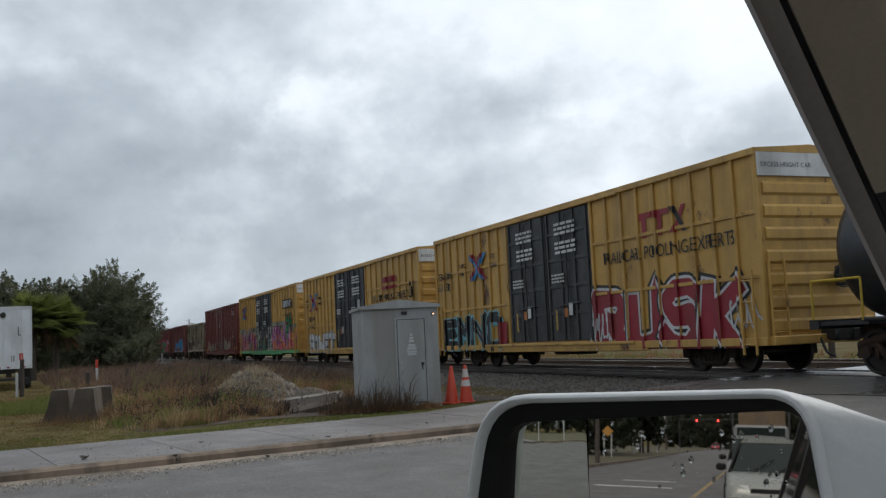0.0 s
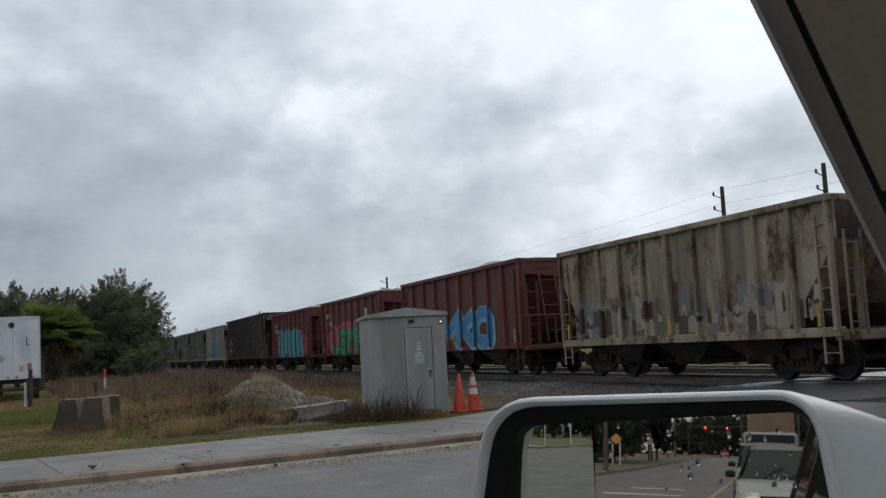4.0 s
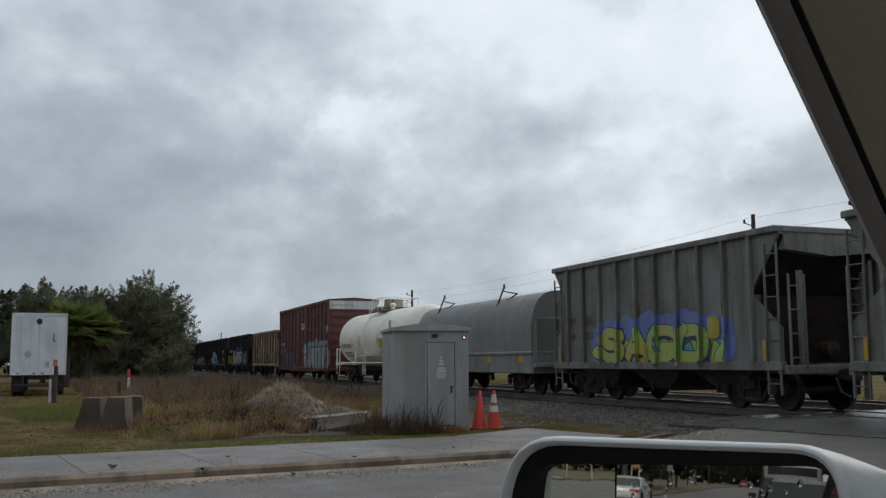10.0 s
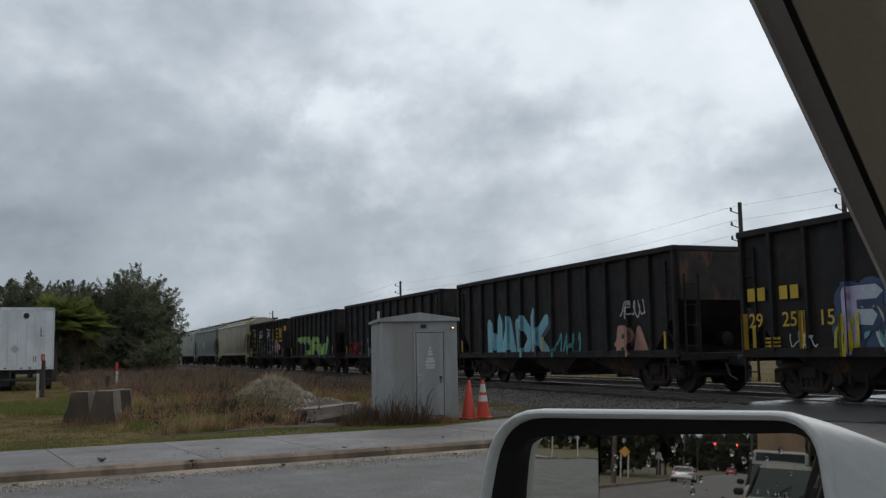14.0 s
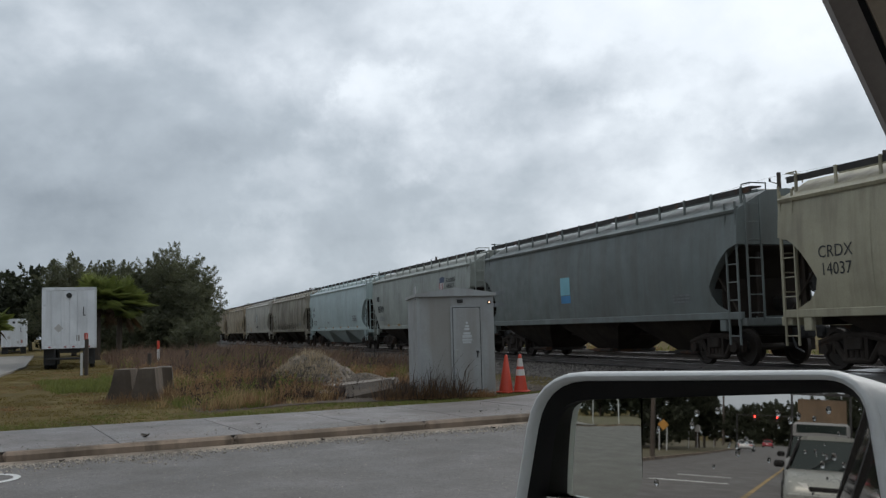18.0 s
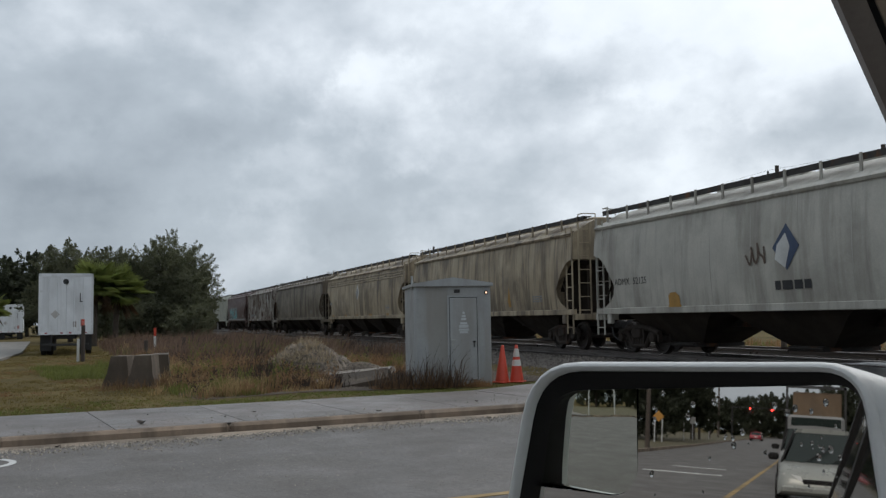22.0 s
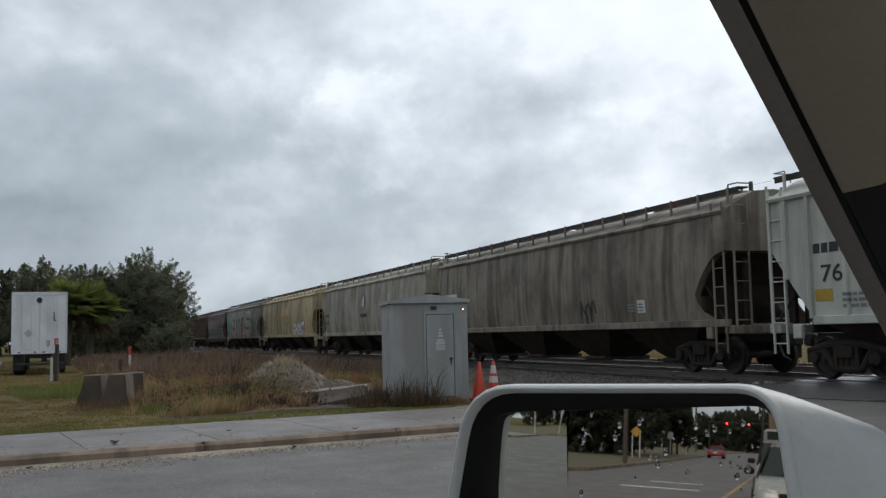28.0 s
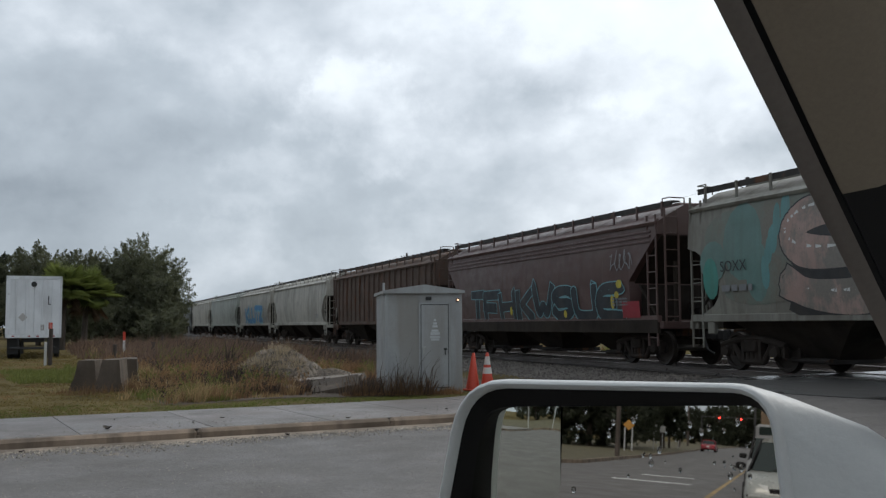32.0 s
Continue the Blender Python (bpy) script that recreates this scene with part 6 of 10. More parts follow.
def build_shed():
    th = thing("signal_shed", Matrix.Translation((-20.83, 9.825, 0)) @ pose(0, 0, 0, 0, 0, 70.4), "grey metal railway signal shed with a low gable roof", "shed")
    W, D, E = 1.83, 2.5, 2.41
    part("body", Shape().box(0, W, 0, D, 0.0, E, 0.01), shed_paint, th)
    roof = Shape()
    roof.loft([[(-0.06, y, E - 0.05), (-0.06, y, E + 0.02), (W / 2, y, E + 0.16), (W + 0.06, y, E + 0.02), (W + 0.06, y, E - 0.05)] for y in (-0.07, D + 0.07)])
    part("roof", roof, shed_paint, th)
    part("corner_trim", Shape().box(-0.01, 0.05, -0.012, 0.03, 0, E), shed_paint, th)
    part("door_gap", Shape().box(0.828, 1.502, -0.014, 0.01, 0.125, 2.095), black_iron, th, "dark gap round the door")
    d = part("door", Shape().box(0.842, 1.488, -0.025, 0.02, 0.14, 2.08, 0.008), shed_paint, th)
    part("door_frame", Shape().box(0.785, 0.826, -0.024, 0.02, 0.1, 2.14).box(1.504, 1.545, -0.024, 0.02, 0.1, 2.14).box(0.785, 1.545, -0.024, 0.02, 2.097, 2.14), shed_paint, th)
    part("handle", Shape().box(1.38, 1.45, -0.06, -0.025, 1.02, 1.06, 0.008).rod((1.41, -0.05, 1.04), (1.41, -0.05, 0.9), 0.012, 6), black_iron, d)
    part("hinge_lock", Shape().box(0.85, 0.95, -0.05, -0.02, 1.06, 1.10, 0.006).box(0.87, 0.91, -0.06, -0.02, 0.92, 1.06, 0.006), mat("dull_zinc", (0.42, 0.42, 0.40), rough=0.5, metal=0.3, var=0.2), d)
    nt_ = Shape()
    for k, (w_, z) in enumerate(((0.05, 1.70), (0.09, 1.62), (0.12, 1.55), (0.17, 1.45), (0.22, 1.37), (0.24, 1.30), (0.2, 1.24))):
        nt_.box(1.17 - w_ / 2, 1.17 + w_ / 2, -0.028, -0.0255, z, z + (0.05 if k != 4 else 0.07))
    part("notice", nt_, mat("notice_pale", (0.50, 0.52, 0.53), var=0.25), d, "faded stencilled notice")
    part("vent", Shape().box(0.95, 1.09, -0.03, 0.0, 2.2, 2.28, 0.006), black_iron, th)
    lamp_ = part("lamp", Shape().turn([(0.045, -0.05), (0.045, 0.0)], 10, "y", (1.72, 0, 2.2)), black_iron, th)
    part("bulb", Shape().turn([(0.022, -0.065), (0.022, -0.05)], 10, "y", (1.72, 0, 2.2)), glow("lamp_glow", (1.0, 0.6, 0.4), 1.6), lamp_, "small lit lamp")
    part("conduit", Shape().rod((-0.02, 0.3, 2.3), (-0.02, 0.3, 2.62), 0.03, 6), shed_paint, th)
    return th


build_shed()


def cone(x, y, lean, label, collars):
    th = thing("traffic_cone", pose(x, y, ground_z(x, y), 0, lean, random.uniform(0, 90)), label, "cone", "cones beside the shed")
    part("base", Shape().box(-0.19, 0.19, -0.19, 0.19, 0.0, 0.04, 0.02), cone_orange, th)
    part("shell", Shape().turn([(0.172, 0.03), (0.165, 0.06), (0.036, 0.90), (0.02, 0.915), (0.01, 0.915)], 20), cone_orange, th, smooth=True)
    for a, b in collars:
        r = lambda z: 0.169 - (z - 0.06) * 0.1536
        part("collar", Shape().turn([(r(a), a), (r(b), b)], 20), cone_white, th, "white reflective collar", smooth=True)


cone(-20.52, 12.42, 0, "orange traffic cone with two white collars", ((0.40, 0.55), (0.62, 0.82)))
cone(-20.62, 12.06, 2, "plain orange traffic cone", ())


def trailer(m, label, big=True):
    th = thing("box_trailer", m, label, "trailer")
    white = mat("trailer_white", (0.76, 0.78, 0.80), rough=0.45, var=0.08, streak=0.2, dirt=(0.25, 0.24, 0.23))
    part("box", Shape().box(-14, 0, -1.3, 1.3, 1.15, 4.18, 0.02), white, th)
    for k in (0, 1):
        y0 = -1.24 + k * 1.24
        d = part("door", Shape().box(0.0, 0.035, y0 + 0.01, y0 + 1.23, 1.25, 4.06, 0.01), white, th)
        part("lock_bar", Shape().rod((0.06, y0 + 0.4, 1.25), (0.06, y0 + 0.4, 4.04), 0.016, 6).rod((0.06, y0 + 0.85, 1.25), (0.06, y0 + 0.85, 4.04), 0.016, 6), white, d)
        for z in (1.6, 2.4, 3.3):
            part("hinge", Shape().box(0.03, 0.06, y0 + (0.0 if k == 0 else 1.12), y0 + (0.12 if k == 0 else 1.24), z - 0.05, z + 0.05), white, d)
    part("rear_frame", Shape().box(-0.05, 0.05, -1.32, -1.22, 1.1, 4.22).box(-0.05, 0.05, 1.22, 1.32, 1.1, 4.22).box(-0.05, 0.05, -1.32, 1.32, 4.06, 4.22).box(-0.05, 0.05, -1.32, 1.32, 1.08, 1.25), white, th)
    for y in (-0.95, -0.2, 0.2, 0.95):
        part("tail_light", Shape().box(0.05, 0.065, y - 0.06, y + 0.06, 1.13, 1.19), mat("lamp_red", (0.35, 0.02, 0.02), rough=0.3), th)
    part("placard", Shape().add([(0.045, -0.52, 1.9), (0.045, -0.3, 2.12), (0.045, -0.52, 2.34), (0.045, -0.74, 2.12)], [(0, 1, 2, 3)]), mat("placard_grey", (0.5, 0.48, 0.46), var=0.1), th, "diamond hazard placard")
    part("notice", Shape().box(0.04, 0.045, 0.7, 0.9, 1.5, 1.85), mat("placard_red", (0.4, 0.16, 0.14), var=0.2), th)
    part("notice", Shape().box(0.04, 0.045, 0.33, 0.5, 1.45, 1.75), mat("placard_grey2", (0.38, 0.36, 0.34), var=0.2), th)
    part("badge", Shape().box(0.062, 0.066, 0.66, 0.70, 2.75, 3.2).box(0.062, 0.066, 0.70, 0.8, 2.75, 2.79), STENCIL_BLACK, th)
    part("roof_vent", Shape().turn([(0.14, 0.0), (0.14, 0.05), (0.02, 0.06)], 12, "x", (0.04, -0.02, 3.8)), black_iron, th)
    part("bumper", Shape().box(0.0, 0.1, -1.1, 1.1, 0.5, 0.62, 0.02).box(-0.05, 0.05, -0.75, -0.65, 0.55, 1.1).box(-0.05, 0.05, 0.65, 0.75, 0.55, 1.1), black_iron, th)
    part("chassis", Shape().box(-13.5, -0.2, -0.5, 0.5, 0.85, 1.15), black_iron, th)
    tyre = Shape().turn([(0.28, -0.13), (0.47, -0.13), (0.51, -0.08), (0.51, 0.08), (0.47, 0.13), (0.28, 0.13)], 20, "y", (0, 0, 0.51)).mesh("wheel", mat("tyre", (0.02, 0.02, 0.02), rough=0.85), True)
    for x in (-1.3, -2.6):
        for y in (-1.1, -0.8, 0.8, 1.1):
            part("wheel", tyre, parent=th, at=(x, y, 0))
    for y in (-1.25, 0.7):
        part("mud_flap", Shape().box(-0.6, -0.58, y, y + 0.55, 0.25, 1.1), black_iron, th)
    for x in (-10.2,):
        for y in (-0.9, 0.75):
            part("landing_leg", Shape().box(x - 0.08, x + 0.08, y, y + 0.15, 0.02, 1.1), black_iron, th)


trailer(pose(-53.5, 5.42, 0, 0, 0, -7), "white box trailer parked on the grass, rear doors shut")
trailer(pose(-119.0, 6.25, -0.3, 0, 0, -4), "white box trailer parked far off")

# ---- our own car: door mirror, pillar, door ----
white_car = mat("white_car_paint", (0.60, 0.60, 0.585), rough=0.42, var=0.08, grain=45, bump=0.10, streak=0.15, dirt=(0.30, 0.29, 0.27), speck=0.15)
black_plastic = mat("black_plastic", (0.013, 0.0115, 0.0115), rough=0.6, var=0.15, grain=80, bump=0.03, spec=0.2)
headliner = mat("pillar_cloth", (0.27, 0.215, 0.16), rough=0.95, var=0.06, grain=80, bump=0.05, patch=3)
pillar_edge = mat("pillar_edge", (0.155, 0.128, 0.11), rough=0.8, var=0.1, grain=60, bump=0.05)
silvered = glassy("silvered_glass", (0.76, 0.72, 0.67), 0.012, 1.0)
silvered_wide = glassy("silvered_convex_glass", (0.86, 0.87, 0.78), 0.02, 1.0)
water_drop = glassy("water", (1, 1, 1), 0.0, 0.0, 1.0)
water_drop.node_tree.nodes["Principled BSDF"].inputs["IOR"].default_value = 1.33

AX = [Vector((0.93266, 0.36075, 0.0)), Vector((-0.02255, 0.05830, 0.99804)), Vector((0.36004, -0.93084, 0.06251))]
MIRROR = Matrix(((AX[0].x, AX[1].x, AX[2].x, -0.515), (AX[0].y, AX[1].y, AX[2].y, 0.455), (AX[0].z, AX[1].z, AX[2].z, 1.56), (0, 0, 0, 1)))


def rounded(corners, z, n=6):
    """A ring round a quadrilateral with rounded corners: (x, y, radius) each."""
    ring = []
    m_ = len(corners)
    for i, (x, y, r) in enumerate(corners):
        p, a, b = Vector((x, y)), Vector(corners[i - 1][:2]), Vector(corners[(i + 1) % m_][:2])
        s, e = p + (a - p).normalized() * r, p + (b - p).normalized() * r
        for k in range(n + 1):
            t = k / n
            q = s * (1 - t) ** 2 + p * 2 * t * (1 - t) + e * t * t
            ring.append((q.x, q.y, z))
    return ring


def build_mirror():
    th = thing("door_mirror", MIRROR, "white door mirror of a car with rain drops on its glass", "car mirror")
    glass = [(-0.1208, -0.006, 0.030), (0.108, 0.006, 0.016), (0.127, -0.138, 0.02), (-0.1490, -0.138, 0.02)]
    rim_in = [(-0.1215, 0.0075, 0.036), (0.1125, 0.0125, 0.025), (0.132, -0.147, 0.02), (-0.1525, -0.147, 0.02)]
    rim = [(-0.127, 0.0145, 0.042), (0.118, 0.0185, 0.028), (0.142, -0.157, 0.03), (-0.160, -0.157, 0.03)]
    b1 = [(-0.130, 0.013, 0.046), (0.142, 0.014, 0.045), (0.175, -0.16, 0.03), (-0.163, -0.162, 0.03)]
    b2 = [(-0.126, 0.006, 0.05), (0.180, 0.000, 0.06), (0.215, -0.16, 0.04), (-0.160, -0.164, 0.03)]
    b3 = [(-0.110, -0.010, 0.05), (0.198, -0.022, 0.055), (0.225, -0.15, 0.04), (-0.145, -0.155, 0.03)]
    b4 = [(-0.06, -0.04, 0.04), (0.14, -0.05, 0.03), (0.17, -0.13, 0.03), (-0.10, -0.13, 0.03)]
    lip = []
    for k in range(9):
        t = k / 8
        u, zz = (1 - math.cos(math.pi * t)) / 2, 0.013 + 0.0085 * math.sin(math.pi * t) + 0.001 * t
        lip.append(rounded([(p[0] + (q[0] - p[0]) * u, p[1] + (q[1] - p[1]) * u, p[2] + (q[2] - p[2]) * u) for p, q in zip(rim_in, rim)], zz))
    shell = Shape().loft(lip + [rounded(b1, -0.004), rounded(b2, -0.035), rounded(b3, -0.07), rounded(b4, -0.10)], caps=False)
    k = len(shell.v)
    n = len(rounded(rim, 0))
    shell.f.append(tuple(range(k - n, k)))
    part("shell", shell, white_car, th, smooth=True)
    part("bezel", Shape().loft([rounded(rim_in, 0.0128), rounded([(x, y - 0.001, r) for x, y, r in glass], 0.003), rounded([(x, y - 0.001, r) for x, y, r in glass], -0.024)], caps=False), black_plastic, th, smooth=True)
    # flat glass with a notch in its outer corner for the convex blind-spot glass
    ring = [(q[0] * 1.02, q[1] + 0.001) for q in rounded(glass, 0.0)]
    keep = [q for q in ring if not (q[0] < -0.0465 and q[1] > -0.0795)]
    k0 = next(i for i in range(len(keep)) if keep[i - 1][0] < -0.0465 and keep[i][0] > -0.0465 and keep[i][1] > -0.05)
    keep = keep[k0:] + keep[:k0]
    notch = [(-0.1396, -0.0795)] + [(-0.0690 + 0.0225 * math.sin(t), -0.0570 - 0.0225 * math.cos(t)) for t in np.linspace(0, math.pi / 2, 7)] + [(-0.0465, -0.0035)]
    flat = keep + notch
    part("glass", Shape().loft([[(x, y, 0.0) for x, y in flat], [(x, y, -0.003) for x, y in flat]]), silvered, th, "flat mirror glass")
    s = Shape()
    R_, px_, py_ = 0.80, -0.02, -0.004
    out = [(-0.1264, -0.0035), (-0.0468, -0.0030)] + [(q[0] - 0.0004, q[1] + 0.0004) for q in notch[1:-1]][::-1] + [(-0.1393, -0.0790)]
    cx, cy = -0.083, -0.042

    def height(x, y):
        return 0.0018 - ((x - px_) ** 2 + (y - py_) ** 2) / (2 * R_)
    fine = []
    for (xa, ya), (xb, yb) in zip(out, out[1:] + out[:1]):
        for k in range(4):
            fine.append((xa + (xb - xa) * k / 4, ya + (yb - ya) * k / 4))
    rings = [[(cx + (x - cx) * u, cy + (y - cy) * u, height(cx + (x - cx) * u, cy + (y - cy) * u)) for x, y in fine] for u in np.linspace(0.03, 1.0, 14)]
    rings.append([(x, y, height(x, y) - 0.007) for x, y in fine])
    s.loft(rings, caps=False)
    s.f.append(tuple(range(len(fine)))[::-1])
    part("blind_spot_glass", s, silvered_wide, th, "convex blind-spot glass", smooth=True)
    rr = random.Random(3)
    for k in range(58):
        x, y = rr.uniform(-0.040, 0.097), rr.uniform(-0.110, -0.002)
        if rr.random() < 0.55:
            y = rr.uniform(-0.045, -0.004)
        r = rr.choice((0.0006, 0.0008, 0.001, 0.0013, 0.0018))
        d = Shape()
        d.loft([[(x + r * a * math.cos(t), y + r * a * 1.25 * math.sin(t) - (r * 0.5 if math.sin(t) < 0 else 0), z * r) for t in np.linspace(0, 2 * math.pi, 9)[:-1]] for a, z in ((1, 0.0), (0.9, 0.35), (0.6, 0.6), (0.15, 0.72))])
        part("rain_drop", d, water_drop, th, smooth=True)
    part("arm", Shape().loft([[(0.14, -0.13, -0.08), (0.14, -0.13, -0.02), (0.14, -0.08, -0.02), (0.14, -0.08, -0.08)], [(0.23, -0.20, -0.05), (0.23, -0.20, 0.0), (0.23, -0.15, 0.0), (0.23, -0.15, -0.05)]]), black_plastic, th)
    return th


build_mirror()


def build_own_car():
    th = thing("own_car", Matrix.Identity(4), "white car that the view is taken from", "car")
    a0 = Vector((-0.304, 0.359, 1.75))
    d = Vector((0.537, -1.383, 1.0)).normalized()
    # across the pillar: away from the eye's line to its outer edge, then inwards
    w = d.cross(Vector((-0.64, 0.76, 0.1)).normalized()).normalized()
    if w.x < 0:
        w = -w
    dep = w.cross(d).normalized()
    if dep.y < 0:
        dep = -dep

    def beam(name, u0, u1, z0, z1, t0, t1, material, bulge=0.0):
        rings = []
        for t in np.linspace(t0, t1, 7):
            c = a0 + d * t
            rings.append([c + w * u0 + dep * z1, c + w * u0 + dep * z0, c + w * (u0 * 0.75 + u1 * 0.25) + dep * (z0 - bulge), c + w * ((u0 + u1) / 2) + dep * (z0 - bulge * 1.25), c + w * (u0 * 0.25 + u1 * 0.75) + dep * (z0 - bulge), c + w * u1 + dep * z0, c + w * u1 + dep * z1])
        part(name, Shape().loft(rings), material, th, smooth=True)
    beam("window_seal", 0.0, 0.011, 0.0, 0.03, -0.45, 0.5, pillar_edge, 0.001)
    beam("seal_groove", 0.011, 0.0145, 0.004, 0.03, -0.45, 0.5, black_plastic)
    beam("pillar_trim", 0.0145, 0.085, 0.0, 0.04, -0.125, 0.5, headliner, 0.006)
    beam("pillar_foot", 0.0148, 0.16, 0.003, 0.04, -0.5, -0.127, black_plastic, 0.002)
    beam("visor", 0.086, 0.34, -0.004, 0.03, -0.02, 0.5, black_plastic, 0.002)
    # body, doors, roof, glass and bonnet round the eye
    cx, hw = 0.45, 0.90

    def section(y, z0, z1, w_):
        return [(cx - w_ + 0.06, y, z0), (cx - w_, y, z0 + 0.12), (cx - w_ - 0.01, y, (z0 + z1) / 2), (cx - w_ + 0.02, y, z1 - 0.1), (cx - w_ + 0.09, y, z1 - 0.01), (cx - w_ * 0.4, y, z1 + 0.02),
                (cx + w_ * 0.4, y, z1 + 0.02), (cx + w_ - 0.09, y, z1 - 0.01), (cx + w_ - 0.02, y, z1 - 0.1), (cx + w_ + 0.01, y, (z0 + z1) / 2), (cx + w_, y, z0 + 0.12), (cx + w_ - 0.06, y, z0)]
    rows = ((-3.62, 0.5, 1.0, 0.80), (-3.5, 0.36, 1.08, 0.87), (-2.4, 0.32, 1.10, hw), (0.75, 0.32, 1.10, hw), (1.05, 0.32, 1.07, hw), (1.7, 0.33, 0.99, 0.88), (2.2, 0.36, 0.90, 0.84), (2.42, 0.42, 0.80, 0.74))
    part("body", Shape().loft([section(*q) for q in rows]), white_car, th, smooth=True)
    for e, x in ((-1, cx - hw), (1, cx + hw)):
        for y0, y1 in ((-0.62, 0.92), (-1.85, -0.66)):
            d_ = part("door", Shape().box(x + e * 0.006, x + e * 0.022, y0, y1, 0.44, 1.06, 0.006), white_car, th)
            part("door_handle", Shape().box(x + e * 0.022, x + e * 0.05, y0 + 0.1, y0 + 0.3, 0.94, 0.98, 0.01), black_plastic, d_)
        part("belt_moulding", Shape().box(x - 0.01, x + 0.01, -3.3, 0.9, 1.09, 1.13, 0.006), black_plastic, th)
        part("headlight", Shape().box(x - e * 0.10, x - e * 0.36, 2.26, 2.40, 0.70, 0.84, 0.04), glassy("headlamp_glass", (0.5, 0.5, 0.48), 0.1), th)
        part("tail_light", Shape().box(x - e * 0.03, x - e * 0.16, -3.6, -3.5, 0.8, 1.05, 0.03), mat("lamp_red", (0.35, 0.02, 0.02), rough=0.3), th)
        for y0, y1 in ((-3.2, -2.0), (-1.85, -0.70)):
            part("side_glass", Shape().loft([[(x - e * 0.01, y, 1.12), (x - e * 0.02, y, 1.12), (x - e * 0.28, y, 1.88), (x - e * 0.27, y, 1.88)] for y in (y0, y1)]), glassy("car_glass", (0.02, 0.025, 0.025), 0.04), th)
        for y0, y1 in ((-0.68, -0.58), (-1.98, -1.87), (-3.34, -3.22)):
            part("pillar", Shape().loft([[(x - e * 0.0, y, 1.08), (x - e * 0.04, y, 1.08), (x - e * 0.31, y, 1.94), (x - e * 0.26, y, 1.94)] for y in (y0, y1)]), black_plastic, th)
    part("far_front_pillar", Shape().rod((1.30, 1.0, 1.08), (1.14, 0.08, 1.94), 0.04, 8), white_car, th)
    part("pillar_base", Shape().rod((-0.40, 0.98, 1.06), (-0.43, 0.72, 1.40), 0.03, 8), black_plastic, th)
    part("rear_glass", Shape().loft([[(cx - 0.7, -3.42, 1.12), (cx + 0.7, -3.42, 1.12), (cx + 0.7, -3.39, 1.12), (cx - 0.7, -3.39, 1.12)], [(cx - 0.62, -3.3, 1.88), (cx + 0.62, -3.3, 1.88), (cx + 0.62, -3.27, 1.88), (cx - 0.62, -3.27, 1.88)]]), glassy("car_glass_rear", (0.02, 0.025, 0.025), 0.04), th)
    roof = [[(cx - 0.66 * k, y, 1.93), (cx - 0.62 * k, y, 1.97), (cx - 0.36 * k, y, 2.0), (cx + 0.36 * k, y, 2.0), (cx + 0.62 * k, y, 1.97), (cx + 0.66 * k, y, 1.93), (cx + 0.58 * k, y, 1.92), (cx - 0.58 * k, y, 1.92)] for y, k in ((-3.42, 0.9), (-3.3, 0.98), (-1.5, 1.0), (-0.1, 0.98), (0.04, 0.94))]
    part("roof_panel", Shape().loft(roof), white_car, th, smooth=True)
    part("windshield", Shape().loft([[(0.0, 0.92, 1.09), (1.24, 0.92, 1.09), (1.24, 0.95, 1.09), (0.0, 0.95, 1.09)], [(0.1, 0.08, 1.92), (1.1, 0.08, 1.92), (1.1, 0.11, 1.92), (0.1, 0.11, 1.92)]]), glassy("windshield_glass", (0.9, 0.95, 0.93), 0.02, 0.0, 1.0), th)
    part("dashboard", Shape().box(-0.36, 1.26, 0.45, 0.95, 1.0, 1.16, 0.04), black_plastic, th)
    part("grille", Shape().box(cx - 0.45, cx + 0.45, 2.36, 2.44, 0.6, 0.74, 0.02), black_plastic, th)
    part("front_bumper", Shape().box(cx - 0.8, cx + 0.8, 2.2, 2.48, 0.36, 0.56, 0.05), black_plastic, th)
    part("rear_bumper", Shape().box(cx - 0.82, cx + 0.82, -3.70, -3.45, 0.40, 0.62, 0.05), black_plastic, th)
    part("door_cable_cover", Shape().box(-0.47, -0.41, 0.44, 0.62, 1.06, 1.36, 0.02), black_plastic, th)
    tyre = Shape().turn([(0.2, -0.1), (0.33, -0.1), (0.36, -0.06), (0.36, 0.06), (0.33, 0.1), (0.2, 0.1)], 20, "x", (0, 0, 0.36)).mesh("wheel", MATS["tyre"], True)
    for x in (-0.33, 1.22):
        for y in (1.5, -2.5):
            part("wheel", tyre, parent=th, at=(x, y, 0))


build_own_car()

# ---- vehicles behind, seen in the mirror ----
car_glass = glassy("tinted_glass", (0.020, 0.027, 0.025), 0.05)
car_glass.node_tree.nodes["Principled BSDF"].inputs["Specular IOR Level"].default_value = 0.22
chrome = glassy("chrome", (0.6, 0.6, 0.6), 0.15, 1.0)
rubber = MATS["tyre"]
lamp_clear = glassy("lamp_clear", (0.55, 0.55, 0.52), 0.1)
lamp_red_on = glow("tail_lamp", (0.35, 0.02, 0.03), 0.12)
lamp_amber_on = glow("amber_lamp", (1.0, 0.35, 0.05), 4.0)
lamp_red_signal = glow("signal_red", (1.0, 0.04, 0.03), 9.0)


